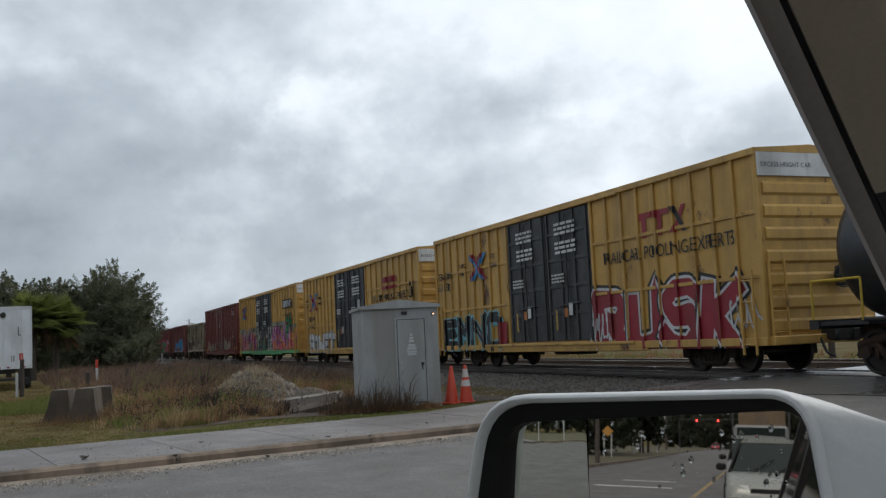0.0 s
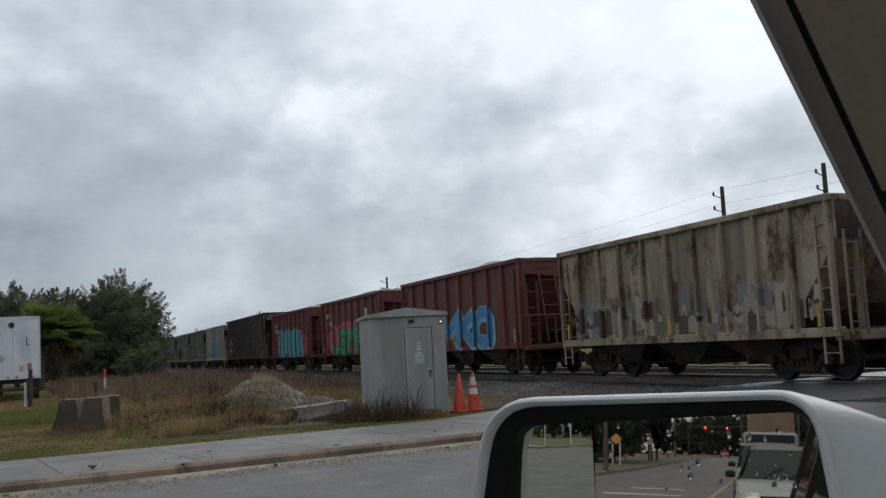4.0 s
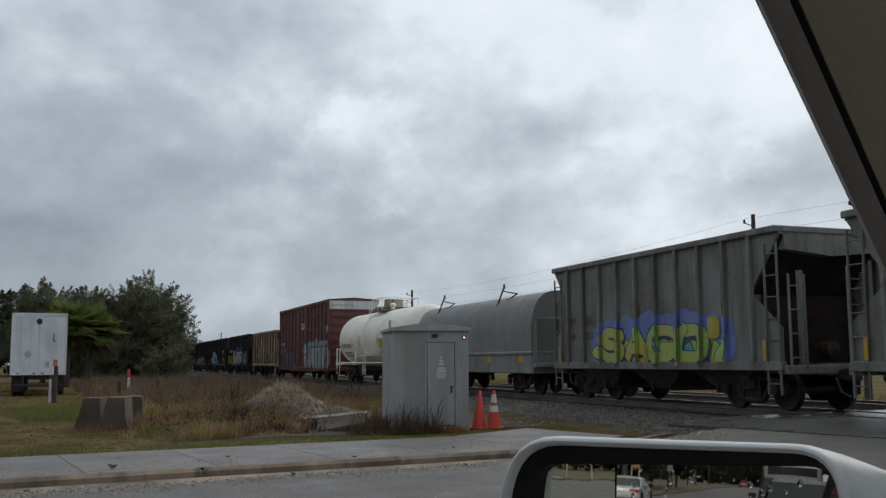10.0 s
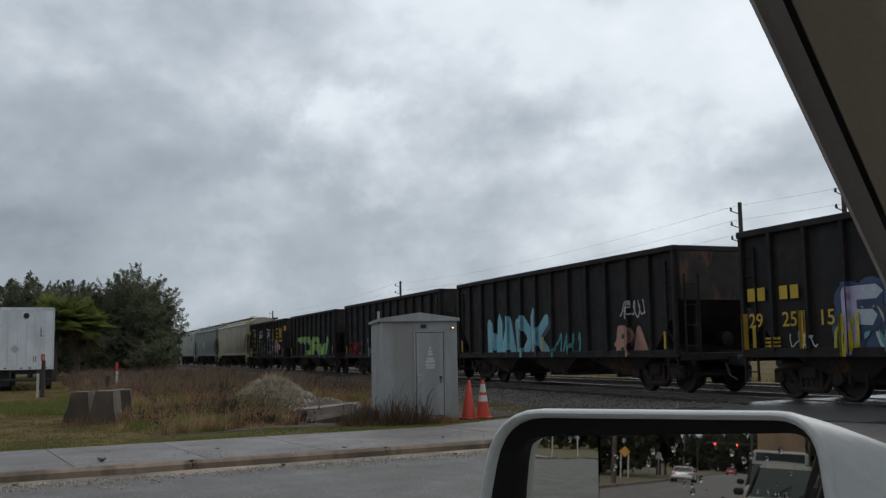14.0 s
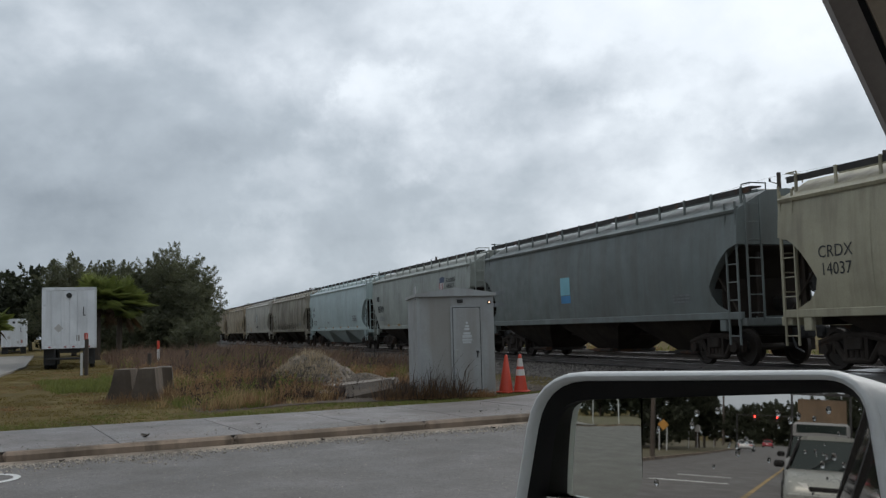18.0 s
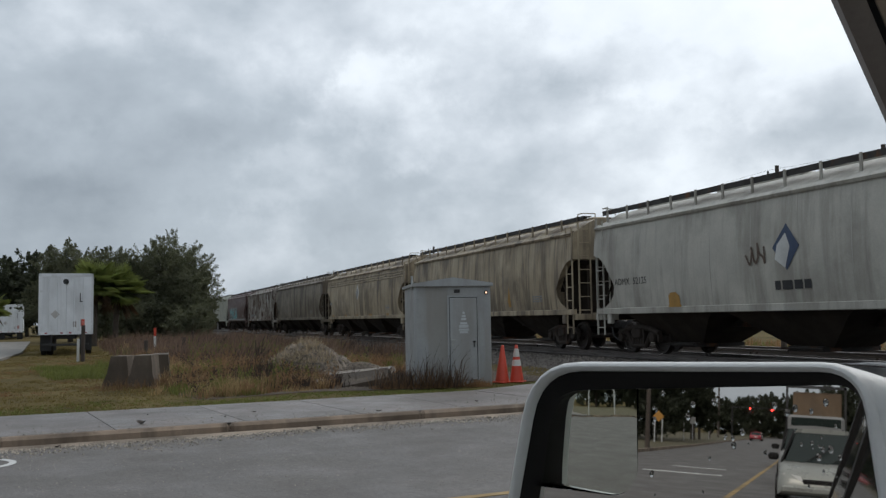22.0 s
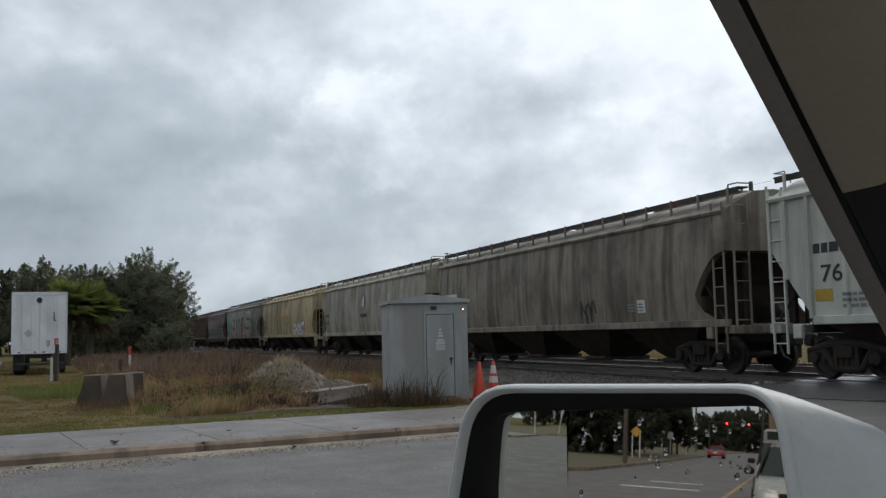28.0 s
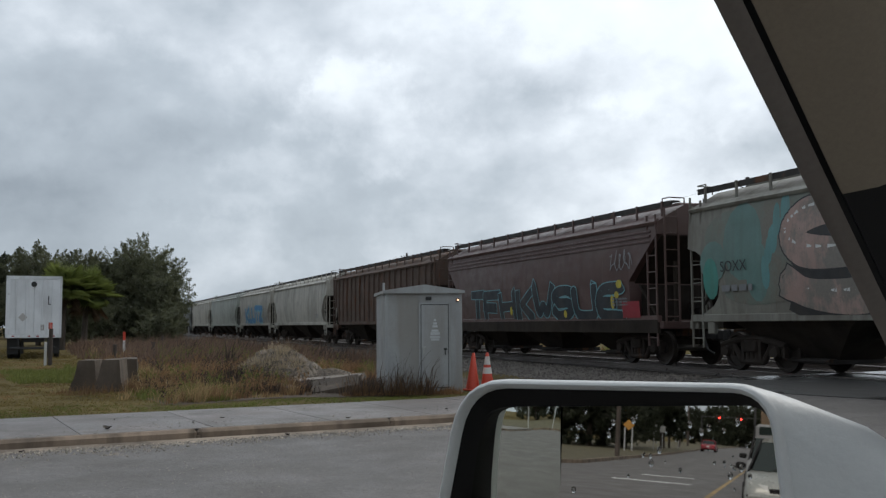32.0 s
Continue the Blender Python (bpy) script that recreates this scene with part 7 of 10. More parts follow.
def vehicle(name, m, L, W, H, nose, tail, belt, paint, label, category, amber=False):
    """A closed car: nose and tail are the lengths of bonnet and boot, belt the height of the window line."""
    th = thing(name, m, label, category)
    hl, hw = L / 2, W / 2

    def sec(y, z0, z1, w0, w1):
        return [(-w0, y, z0), (-w0 - 0.0, y, (z0 + z1) / 2), (-w1, y, z1 - 0.06), (-w1 + 0.08, y, z1), (w1 - 0.08, y, z1), (w1, y, z1 - 0.06), (w0, y, (z0 + z1) / 2), (w0, y, z0)]
    body = [sec(-hl, 0.42, belt - 0.18, hw - 0.14, hw - 0.2), sec(-hl + 0.12, 0.3, belt - 0.06, hw - 0.03, hw - 0.08), sec(-hl + tail, 0.25, belt, hw, hw - 0.05), sec(0, 0.24, belt, hw, hw - 0.04),
            sec(hl - nose, 0.25, belt - 0.01, hw, hw - 0.05), sec(hl - nose * 0.45, 0.26, belt - 0.10, hw - 0.02, hw - 0.08), sec(hl - 0.12, 0.3, belt - 0.24, hw - 0.06, hw - 0.14), sec(hl, 0.4, belt - 0.38, hw - 0.16, hw - 0.24)]
    part("body", Shape().loft(body), paint, th, smooth=True)
    rake_f, rake_r = 0.85 if nose > 0.9 else 0.6, 0.75 if tail > 0.5 else 0.22
    yb0, yb1 = -hl + tail, hl - nose
    yt0, yt1 = yb0 + rake_r, yb1 - rake_f
    rw = hw - (0.33 if name == "minivan" else 0.22)
    roof = [[(-rw, y, H - 0.1), (-rw + 0.08, y, H - 0.03), (0, y, H), (rw - 0.08, y, H - 0.03), (rw, y, H - 0.1), (rw - 0.02, y, H - 0.12), (-rw + 0.02, y, H - 0.12)] for y in (yt0 - 0.03, (yt0 + yt1) / 2, yt1 + 0.03)]
    part("roof", Shape().loft(roof), paint, th, smooth=True)
    bw = hw - 0.06
    part("windshield", Shape().loft([[(-bw + 0.1, yb1, belt), (bw - 0.1, yb1, belt), (bw - 0.1, yb1 - 0.03, belt), (-bw + 0.1, yb1 - 0.03, belt)], [(-rw + 0.06, yt1, H - 0.09), (rw - 0.06, yt1, H - 0.09), (rw - 0.06, yt1 - 0.03, H - 0.09), (-rw + 0.06, yt1 - 0.03, H - 0.09)]]), car_glass, th)
    part("rear_window", Shape().loft([[(-bw + 0.12, yb0, belt), (bw - 0.12, yb0, belt), (bw - 0.12, yb0 + 0.03, belt), (-bw + 0.12, yb0 + 0.03, belt)], [(-rw + 0.08, yt0, H - 0.09), (rw - 0.08, yt0, H - 0.09), (rw - 0.08, yt0 + 0.03, H - 0.09), (-rw + 0.08, yt0 + 0.03, H - 0.09)]]), car_glass, th)
    for e in (-1, 1):
        mid = (yt0 + yt1) / 2
        for a0, a1, b0, b1 in ((yb0 + 0.14, mid - 0.04, yt0 + 0.1, mid - 0.04), (mid + 0.04, yb1 - 0.16, mid + 0.04, yt1 - 0.08)):
            part("side_window", Shape().loft([[(e * bw, a0, belt), (e * bw, a1, belt), (e * (bw - 0.03), a1, belt), (e * (bw - 0.03), a0, belt)], [(e * (rw + 0.01), b0, H - 0.11), (e * (rw + 0.01), b1, H - 0.11), (e * (rw - 0.02), b1, H - 0.11), (e * (rw - 0.02), b0, H - 0.11)]]), car_glass, th)
        for (y0, y1), (z0, z1) in (((yb1, yt1), (belt, H - 0.08)), ((yb0, yt0), (belt, H - 0.08)), ((mid, mid), (belt, H - 0.08))):
            part("pillar", Shape().rod((e * (bw - 0.03), y0, z0 - 0.02), (e * rw, y1, z1), 0.028, 6), paint if category == "car" else black_plastic, th)
        part("wing_mirror", Shape().box(e * (hw - 0.02), e * (hw + 0.2), yb1 - 0.42, yb1 - 0.28, belt + 0.0, belt + 0.15, 0.04), black_plastic, th)
        part("headlight", Shape().loft([[(e * (hw - 0.52), hl - 0.16, belt - 0.36), (e * (hw - 0.14), hl - 0.34, belt - 0.34), (e * (hw - 0.12), hl - 0.34, belt - 0.22), (e * (hw - 0.5), hl - 0.18, belt - 0.25)], [(e * (hw - 0.52), hl + 0.0, belt - 0.37), (e * (hw - 0.16), hl - 0.16, belt - 0.35), (e * (hw - 0.14), hl - 0.17, belt - 0.23), (e * (hw - 0.5), hl - 0.04, belt - 0.27)]]), lamp_amber_on if amber and e > 0 else lamp_clear, th)
        part("tail_light", Shape().box(e * (hw - 0.46), e * (hw - 0.04), -hl - 0.01, -hl + 0.16, belt - 0.25, belt - 0.12, 0.04), lamp_red_on, th, "red tail light")
        for y in (hl - 0.85, -hl + 0.85):
            wh = part("wheel", Shape().turn([(0.19, -0.1), (0.3, -0.1), (0.33, -0.06), (0.33, 0.06), (0.3, 0.1), (0.19, 0.1)], 18, "x", (e * (hw - 0.1), y, 0.33)), rubber, th, smooth=True)
            part("rim", Shape().turn([(0.02, 0.075), (0.19, 0.06), (0.2, -0.02), (0.02, -0.02)] if e > 0 else [(0.02, -0.075), (0.19, -0.06), (0.2, 0.02), (0.02, 0.02)], 14, "x", (e * (hw - 0.1), y, 0.33)), chrome, wh)
            part("wheel_arch", Shape().turn([(0.37, -0.04), (0.37, 0.03)], 18, "x", (e * (hw - 0.02), y, 0.33)), black_plastic, th)
    part("grille", Shape().box(-0.42, 0.42, hl - 0.08, hl + 0.015, belt - 0.42, belt - 0.32, 0.02), black_plastic, th)
    part("front_bumper", Shape().box(-hw + 0.1, hw - 0.1, hl - 0.2, hl + 0.04, 0.32, 0.5, 0.05), paint, th)
    part("rear_bumper", Shape().box(-hw + 0.08, hw - 0.08, -hl - 0.05, -hl + 0.2, 0.36, 0.58, 0.05), paint, th)
    part("plate", Shape().box(-0.16, 0.16, -hl - 0.02, -hl - 0.005, belt - 0.34, belt - 0.2), white_band, th, "plain number plate")
    for x in () if category == "car" else (-0.35, 0.18):
        part("wiper", Shape().rod((x, yb1 + 0.02, belt + 0.02), (x + 0.42, yb1 - rake_f * 0.35 + 0.02, belt + (H - belt) * 0.36), 0.014, 5), black_plastic, th)
    return th


silver_paint = mat("silver_paint", (0.30, 0.305, 0.28), rough=0.3, metal=0.3, var=0.06, bump=0.02)
pale_silver = mat("pale_silver_paint", (0.52, 0.53, 0.53), rough=0.25, metal=0.2, var=0.05, bump=0.02)
red_paint = mat("red_car_paint", (0.28, 0.03, 0.04), rough=0.3, var=0.08, bump=0.02)
grey_blue = mat("grey_blue_paint", (0.12, 0.14, 0.16), rough=0.3, metal=0.3, var=0.08, bump=0.02)
vehicle("minivan", pose(-0.25, -22.9, 0), 4.75, 1.9, 1.68, 1.0, 0.25, 0.95, silver_paint, "silver minivan waiting in the queue", "minivan")
van_grey = mat("van_grey_white", (0.22, 0.22, 0.215), rough=0.4, var=0.08, bump=0.02)
vehicle("white_van", pose(-0.45, -31.5, 0), 5.2, 2.0, 1.80, 0.8, 0.2, 1.06, van_grey, "white van waiting with an amber lamp lit", "van", amber=True)
SEDAN = vehicle("silver_sedan", pose(7, -11.5, 0, 0, 0, 90), 4.7, 1.84, 1.34, 1.2, 0.95, 0.90, pale_silver, "pale silver sedan turning back on the road", "car")
FARTRUCK = thing("box_lorry", pose(-60, -210, 0), "white box lorry crossing far behind", "lorry")
part("box", Shape().box(-5.2, 3.2, -1.2, 1.2, 1.0, 3.7, 0.05), white_band, FARTRUCK)
part("cab", Shape().box(3.3, 5.2, -1.1, 1.1, 0.6, 2.7, 0.15), white_band, FARTRUCK)
part("windshield", Shape().box(5.15, 5.24, -0.95, 0.95, 1.6, 2.5, 0.03), car_glass, FARTRUCK)
for x in (-3.6, 4.0):
    for y in (-1.0, 1.0):
        part("wheel", Shape().turn([(0.2, y - 0.12), (0.48, y - 0.12), (0.48, y + 0.12), (0.2, y + 0.12)], 14, "y", (x, 0, 0.48)), rubber, FARTRUCK)
REDCAR = vehicle("red_car", pose(-8.2, -150, 0, 0, 0, 180), 4.4, 1.78, 1.45, 1.1, 0.8, 0.93, red_paint, "dark red car driving off far behind", "car")


def lorry():
    th = thing("flatbed_lorry", pose(-0.4, -44, 0), "lorry with a tall brown crate load waiting behind", "lorry")
    crate = mat("crate_brown", (0.17, 0.115, 0.07), rough=0.8, var=0.25, streak=0.3)
    part("crate", Shape().box(-1.0, 1.1, -9, -3.2, 1.3, 3.45, 0.03), crate, th)
    part("headboard", Shape().box(-1.3, -1.2, -3.1, -2.98, 1.2, 3.75).box(1.2, 1.3, -3.1, -2.98, 1.2, 3.75).box(-1.3, 1.3, -3.1, -2.98, 3.62, 3.75), black_iron, th)
    part("cab", Shape().box(-1.15, 1.15, -2.9, -0.2, 0.7, 2.35, 0.12), van_grey, th)
    part("windshield", Shape().box(-1.0, 1.0, -0.22, -0.17, 1.5, 2.25, 0.03), car_glass, th)
    part("deck", Shape().box(-1.2, 1.2, -9.2, -3.0, 1.0, 1.25), black_iron, th)
    tyre = Shape().turn([(0.28, -0.13), (0.47, -0.13), (0.51, -0.08), (0.51, 0.08), (0.47, 0.13), (0.28, 0.13)], 18, "x", (0, 0, 0.51)).mesh("wheel", rubber, True)
    for x in (-1.0, 1.0):
        for y in (-1.2, -6.8, -8.0):
            part("wheel", tyre, parent=th, at=(x, y, 0))
    part("bumper", Shape().box(-1.15, 1.15, -0.25, -0.05, 0.4, 0.72, 0.05), chrome, th)


lorry()


def road_sign(x, y, kind):
    post = mat("sign_post_white", (0.38, 0.38, 0.37), var=0.1)
    if kind == "warning":
        th = thing("warning_sign", pose(x, y, 0), "yellow diamond warning sign on a post", "sign")
        part("plate", Shape().add([(0, 0.0, 1.75), (0.46, 0.0, 2.2), (0, 0.0, 2.65), (-0.46, 0.0, 2.2), (0, -0.02, 1.75), (0.46, -0.02, 2.2), (0, -0.02, 2.65), (-0.46, -0.02, 2.2)], [(0, 1, 2, 3), (7, 6, 5, 4), (0, 4, 5, 1), (1, 5, 6, 2), (2, 6, 7, 3), (3, 7, 4, 0)]), mat("sign_yellow", (0.42, 0.20, 0.03), rough=0.5), th, "yellow diamond plate")
        part("post", Shape().rod((-0.3, -0.04, 0), (-0.3, -0.04, 2.0), 0.06, 8), post, th)
        part("post", Shape().rod((0.3, -0.04, 0), (0.3, -0.04, 2.0), 0.06, 8), post, th)
    else:
        th = thing("road_sign", pose(x, y, 0), "white rectangular road sign on a post", "sign", "white signs along the verge")
        part("plate", Shape().box(-0.3, 0.3, 0.0, 0.02, 1.9, 2.6, 0.01), mat("sign_plate", (0.36, 0.36, 0.35), var=0.1), th)
        part("post", Shape().rod((0, -0.04, 0), (0, -0.04, 2.7), 0.045, 8), mat("galvanised", (0.4, 0.4, 0.4)), th)


road_sign(-12.3, -80, "warning")
for x, y in ((-12.7, -100), (-13.2, -112), (-12.6, -124)):
    road_sign(x, y, "white")
for x, y in ((-14.4, -33.6), (-12.5, -37.4)):
    th = thing("verge_post", pose(x, y, 0), "slim white post on the verge behind", "post", "white posts on the verge")
    part("post", Shape().rod((0, 0, 0), (0, 0, 3.0), 0.07, 8), mat("sign_post_white", (0.38, 0.38, 0.37), var=0.1), th)
    part("cap", Shape().turn([(0.08, 2.98), (0.08, 3.06), (0.01, 3.1)], 8), black_iron, th)
pole_wood = mat("pole_wood", (0.07, 0.055, 0.045), rough=0.9, var=0.3, bump=0.4)


def utility_pole(x, y, h, label, arms=True, turn=0, r=0.15, base=0.0):
    th = thing("utility_pole", pose(x, y, base, 0, 0, turn), label, "pole", "wooden utility poles")
    part("post", Shape().rod((0, 0, -0.2), (0, 0, h), r, 10, r * 0.65), pole_wood, th)
    if arms:
        for k, z in enumerate((h - 0.45, h - 1.05, h - 1.65)):
            s = Shape().rod((0, -0.02, z - 0.05), (0, -0.46, z + 0.06), 0.022, 6)
            part("crossarm", s, pole_wood, th)
            part("insulator", Shape().turn([(0.025, z + 0.04), (0.06, z + 0.08), (0.035, z + 0.12), (0.055, z + 0.17), (0.015, z + 0.21)], 8, "z", (0, -0.46, 0)), black_iron, th)
    return th


for x, y, h in ((-9.7, -58, 7.5), (-13.2, -119, 12), (-14.6, -146, 13), (-15.4, -168, 13), (-16.4, -180, 13)):
    utility_pole(x, y, h, "dark wooden utility pole beside the road", True, 90)
th = thing("signal_gantry", pose(-16, -205, 0), "mast arm with two red traffic lights", "traffic light")
part("mast", Shape().rod((0, 0, 0), (0, 0, 6.2), 0.14, 10), black_iron, th)
part("arm", Shape().rod((0, 0, 6.0), (13, 0, 6.2), 0.08, 8), black_iron, th)
for x in (3.4, 7.6):
    hd = part("signal_head", Shape().box(x - 0.2, x + 0.2, -0.1, 0.2, 5.0, 6.1, 0.03), black_iron, th)
    part("lens", Shape().turn([(0.16, 0.2), (0.16, 0.23)], 12, "y", (x, 0, 5.85)), lamp_red_signal, hd, "lit red lens")
# verge that narrows the road behind
setting("verge_behind", Shape().loft([[(-30, y, -0.1), (-30, y, 0.14), (e, y, 0.14), (e, y, -0.1)] for y, e in ((-420, -12.2), (-150, -11.2), (-80, -9.6), (-45, -9.4), (-38, -11.5), (-34, -13.9))]), mat("verge_turf", (0.085, 0.072, 0.036), rough=0.95, var=0.4, bump=0.5), "grass verge behind")
setting("kerb_behind", Shape().loft([[(e - 0.02, y, -0.05), (e - 0.02, y, 0.16), (e + 0.16, y, 0.16), (e + 0.18, y, -0.05)] for y, e in ((-420, -12.2), (-150, -11.2), (-80, -9.6), (-45, -9.4), (-38, -11.5), (-34, -13.9))]), kerb_mat, "concrete kerb behind")

# ---- plants ----
def leafy(name, base, thin, **kw):
    """A thin leaf that lets some light through."""
    m = mat(name, base, island=True, bump=0, **kw)
    nt = m.node_tree
    p, out = nt.nodes["Principled BSDF"], nt.nodes["Material Output"]
    tr, mx = nt.nodes.new("ShaderNodeBsdfTranslucent"), nt.nodes.new("ShaderNodeMixShader")
    tr.inputs[0].default_value = (*thin, 1)
    mx.inputs[0].default_value = 0.42
    link(nt, p.outputs[0], mx.inputs[1])
    link(nt, tr.outputs[0], mx.inputs[2])
    link(nt, mx.outputs[0], out.inputs[0])
    return m


leaf_dark = leafy("leaf_dark", (0.105, 0.110, 0.070), (0.175, 0.185, 0.10), rough=0.65, var=0.55, patch=0.5)
leaf_mid = leafy("leaf_mid", (0.115, 0.125, 0.05), (0.15, 0.16, 0.06), rough=0.65, var=0.5, patch=0.5)
leaf_road = leafy("leaf_road", (0.050, 0.058, 0.034), (0.05, 0.06, 0.03), rough=0.7, var=0.5, patch=0.5)
leaf_palm = leafy("leaf_palm", (0.185, 0.225, 0.075), (0.33, 0.38, 0.10), rough=0.45, var=0.5, patch=0.5)
frond_dead = leafy("dead_frond", (0.13, 0.085, 0.05), (0.10, 0.06, 0.03), rough=0.9, var=0.4)
bark = mat("bark", (0.07, 0.055, 0.042), rough=0.95, var=0.3, bump=0.6)
straw = leafy("dry_grass", (0.40, 0.29, 0.155), (0.42, 0.29, 0.14), rough=0.9, var=0.5, patch=0.4)
pale_straw = leafy("bleached_grass", (0.44, 0.36, 0.25), (0.32, 0.25, 0.16), rough=0.9, var=0.45, patch=0.6)
rust_grass = leafy("brown_grass", (0.275, 0.165, 0.090), (0.28, 0.165, 0.08), rough=0.9, var=0.55, patch=0.4)
red_grass = leafy("rust_brush", (0.185, 0.115, 0.065), (0.20, 0.12, 0.06), rough=0.9, var=0.55, patch=0.4)
grass = leafy("green_grass", (0.15, 0.165, 0.045), (0.17, 0.19, 0.05), rough=0.85, var=0.5, patch=0.4)
lawn = leafy("lawn_grass", (0.208, 0.158, 0.058), (0.19, 0.148, 0.05), rough=0.85, var=0.5, patch=0.35)
purple_brush = leafy("purple_brown_brush", (0.195, 0.132, 0.098), (0.17, 0.112, 0.078), rough=0.95, var=0.6, patch=0.3)
stalk = mat("dead_stalk", (0.088, 0.060, 0.044), rough=0.95, var=0.5, island=True, bump=0)
weed = mat("dead_weed", (0.060, 0.042, 0.034), rough=0.95, var=0.4, island=True, bump=0)
soil = mat("brown_soil", (0.085, 0.060, 0.042), rough=0.95, var=0.45, grain=7, bump=0.8, patch=0.8)


def sprays(stems, per, size, spread_, seed):
    """Small leaf blades strewn along twigs that end in loose tips."""
    rng = np.random.default_rng(seed)
    a0 = np.repeat(np.array([s_[0] for s_ in stems], dtype=float), per, axis=0)
    a1 = np.repeat(np.array([s_[1] for s_ in stems], dtype=float), per, axis=0)
    t = rng.random((len(a0), 1)) ** 0.7
    p = a0 + (a1 - a0) * t + rng.normal(size=a0.shape) * spread_ * (1.15 - t)
    a = (a1 - a0) / np.linalg.norm(a1 - a0, axis=1)[:, None] + rng.normal(size=a0.shape) * 0.8
    a /= np.linalg.norm(a, axis=1)[:, None]
    b = np.cross(a, rng.normal(size=a0.shape))
    b /= np.linalg.norm(b, axis=1)[:, None]
    s = size * rng.uniform(0.6, 1.5, (len(a0), 1))
    v = np.stack([p - a * s, p + b * s * 0.42, p + a * s, p - b * s * 0.42], 1).reshape(-1, 3)
    return v, np.arange(len(v)).reshape(-1, 4)


def tree(x, y, h, w, label, leaf, seed, twigs=260, per=110, size=0.085, base=0.0, bush=0.05, top=0.9):
    th = thing("tree", pose(x, y, base), label, "tree")
    r = random.Random(seed)
    t = Shape()
    head = Vector((r.uniform(-0.2, 0.2), r.uniform(-0.2, 0.2), h * 0.4))
    t.rod((0, 0, -0.2), head, h * 0.028, 10, h * 0.016)
    # a few big lobes give the crown its lumps and gaps
    lobes = []
    for k in range(9):
        ang, u = k * 2.4 + r.uniform(-0.4, 0.4), (k + 0.5) / 9
        rad = w * 0.25 * math.sqrt(1 - (0.75 * u) ** 2) * r.uniform(0.75, 1.15)
        lobes.append((Vector((rad * math.cos(ang), rad * math.sin(ang), h * (bush + (top - bush) * (0.18 + 0.66 * u)))), w * r.uniform(0.25, 0.34)))
    stems = []
    for k in range(twigs):
        c, q = lobes[k % 9]
        d = Vector((r.gauss(0, 1), r.gauss(0, 1), r.gauss(0.35, 0.8))).normalized()
        p = c + d * q * r.uniform(0.25, 0.75)
        e = c + d * q * r.uniform(0.86, 1.10) + Vector((0, 0, h * 0.03))
        if p.z < 0.1:
            p.z = 0.1 + r.random() * 0.4
        e.z = max(e.z, 0.25 + r.random() * 0.5)
        stems.append((p[:], e[:]))
    part("trunk", t, bark, th)
    t = Shape()
    for k in range(9):
        t.rod(head * r.uniform(0.5, 1.0), lobes[k][0], h * 0.011, 6, h * 0.004)
    for k in range(0, twigs, 5):
        t.rod(stems[k][0], stems[k][1], h * 0.003, 4, h * 0.001)
    part("branchwork", t, bark, th)["kind"] = "stuff"
    v, q = sprays(stems, per, size, w * 0.03, seed)
    crown = cloud("crown", v, q, leaf, th)
    crown["kind"] = "stuff"
    return th


def palm(x, y, h, label, seed, n=34, fl=2.6):
    th = thing("palm", pose(x, y, 0), label, "palm")
    r = random.Random(seed)
    part("trunk", Shape().rod((0, 0, -0.2), (0.1, 0.1, h), 0.22, 10, 0.18), bark, th)

    def fans(count, e0, e1, material, name, scale=1.0):
        vs, fs = [], []
        for k in range(count):
            a, e = r.uniform(0, 6.28), r.uniform(e0, e1)
            L = fl * r.uniform(0.8, 1.1) * scale
            u = Vector((math.cos(a) * math.cos(e), math.sin(a) * math.cos(e), math.sin(e)))
            side_ = Vector((-math.sin(a), math.cos(a), 0))
            c = Vector((0.1, 0.1, h))
            hub = c + u * L * 0.42
            vs += [c + side_ * 0.02, c - side_ * 0.02, hub]
            fs.append((len(vs) - 3, len(vs) - 2, len(vs) - 1))
            for i in range(30):
                f = -2.1 + 4.2 * i / 29
                dd = (u * math.cos(f) + side_ * math.sin(f)).normalized()
                ll = L * 0.6 * (0.62 + 0.38 * math.cos(f * 0.75)) * r.uniform(0.9, 1.08)
                mid = hub + dd * ll * 0.6 + Vector((0, 0, 0.03 * L))
                tip = hub + dd * ll * 1.1 + Vector((0, 0, -0.10 * ll - 0.05 * abs(f)))
                pw = side_ * 0.02 + u.cross(side_) * 0.012
                k0 = len(vs)
                vs += [hub, mid + pw, tip, mid - pw]
                fs.append((k0, k0 + 1, k0 + 2))
                fs.append((k0, k0 + 2, k0 + 3))
        cloud(name, [q[:] for q in vs], fs, material, th)
    fans(int(n * 1.3), -0.5, 1.4, leaf_palm, "fronds")
    fans(n // 7, -1.35, -0.75, frond_dead, "dead_fronds", 0.85)
    return th


tree(-83.2, 16.5, 8.7, 9.4, "dense dark green bushy tree beside the railway", leaf_dark, 11, 800, 130, 0.07, top=0.86)
tree(-78.4, 17.0, 6.4, 4.6, "dark green bushy tree beside the railway", leaf_dark, 15, 300, 110, 0.07)
tree(-84.5, 14.2, 7.8, 5.0, "dark green tree behind the palms", leaf_dark, 16, 200, 120, 0.10)
tree(-93.0, 9.8, 8.7, 8.2, "tall mixed tree behind the trailer", leaf_dark, 12, 420, 120, 0.10)
tree(-95.0, 13.4, 8.8, 7.6, "green tree behind the trailer", leaf_dark, 13, 380, 110, 0.10)
palm(-73.5, 9.3, 4.2, "cabbage palm with bright green fronds", 3, 46, 2.2)
palm(-75.0, 11.0, 3.9, "cabbage palm with bright green fronds", 5, 46, 2.4)
palm(-100.0, 3.4, 3.1, "small cabbage palm beside a far trailer", 7, 26, 1.9)
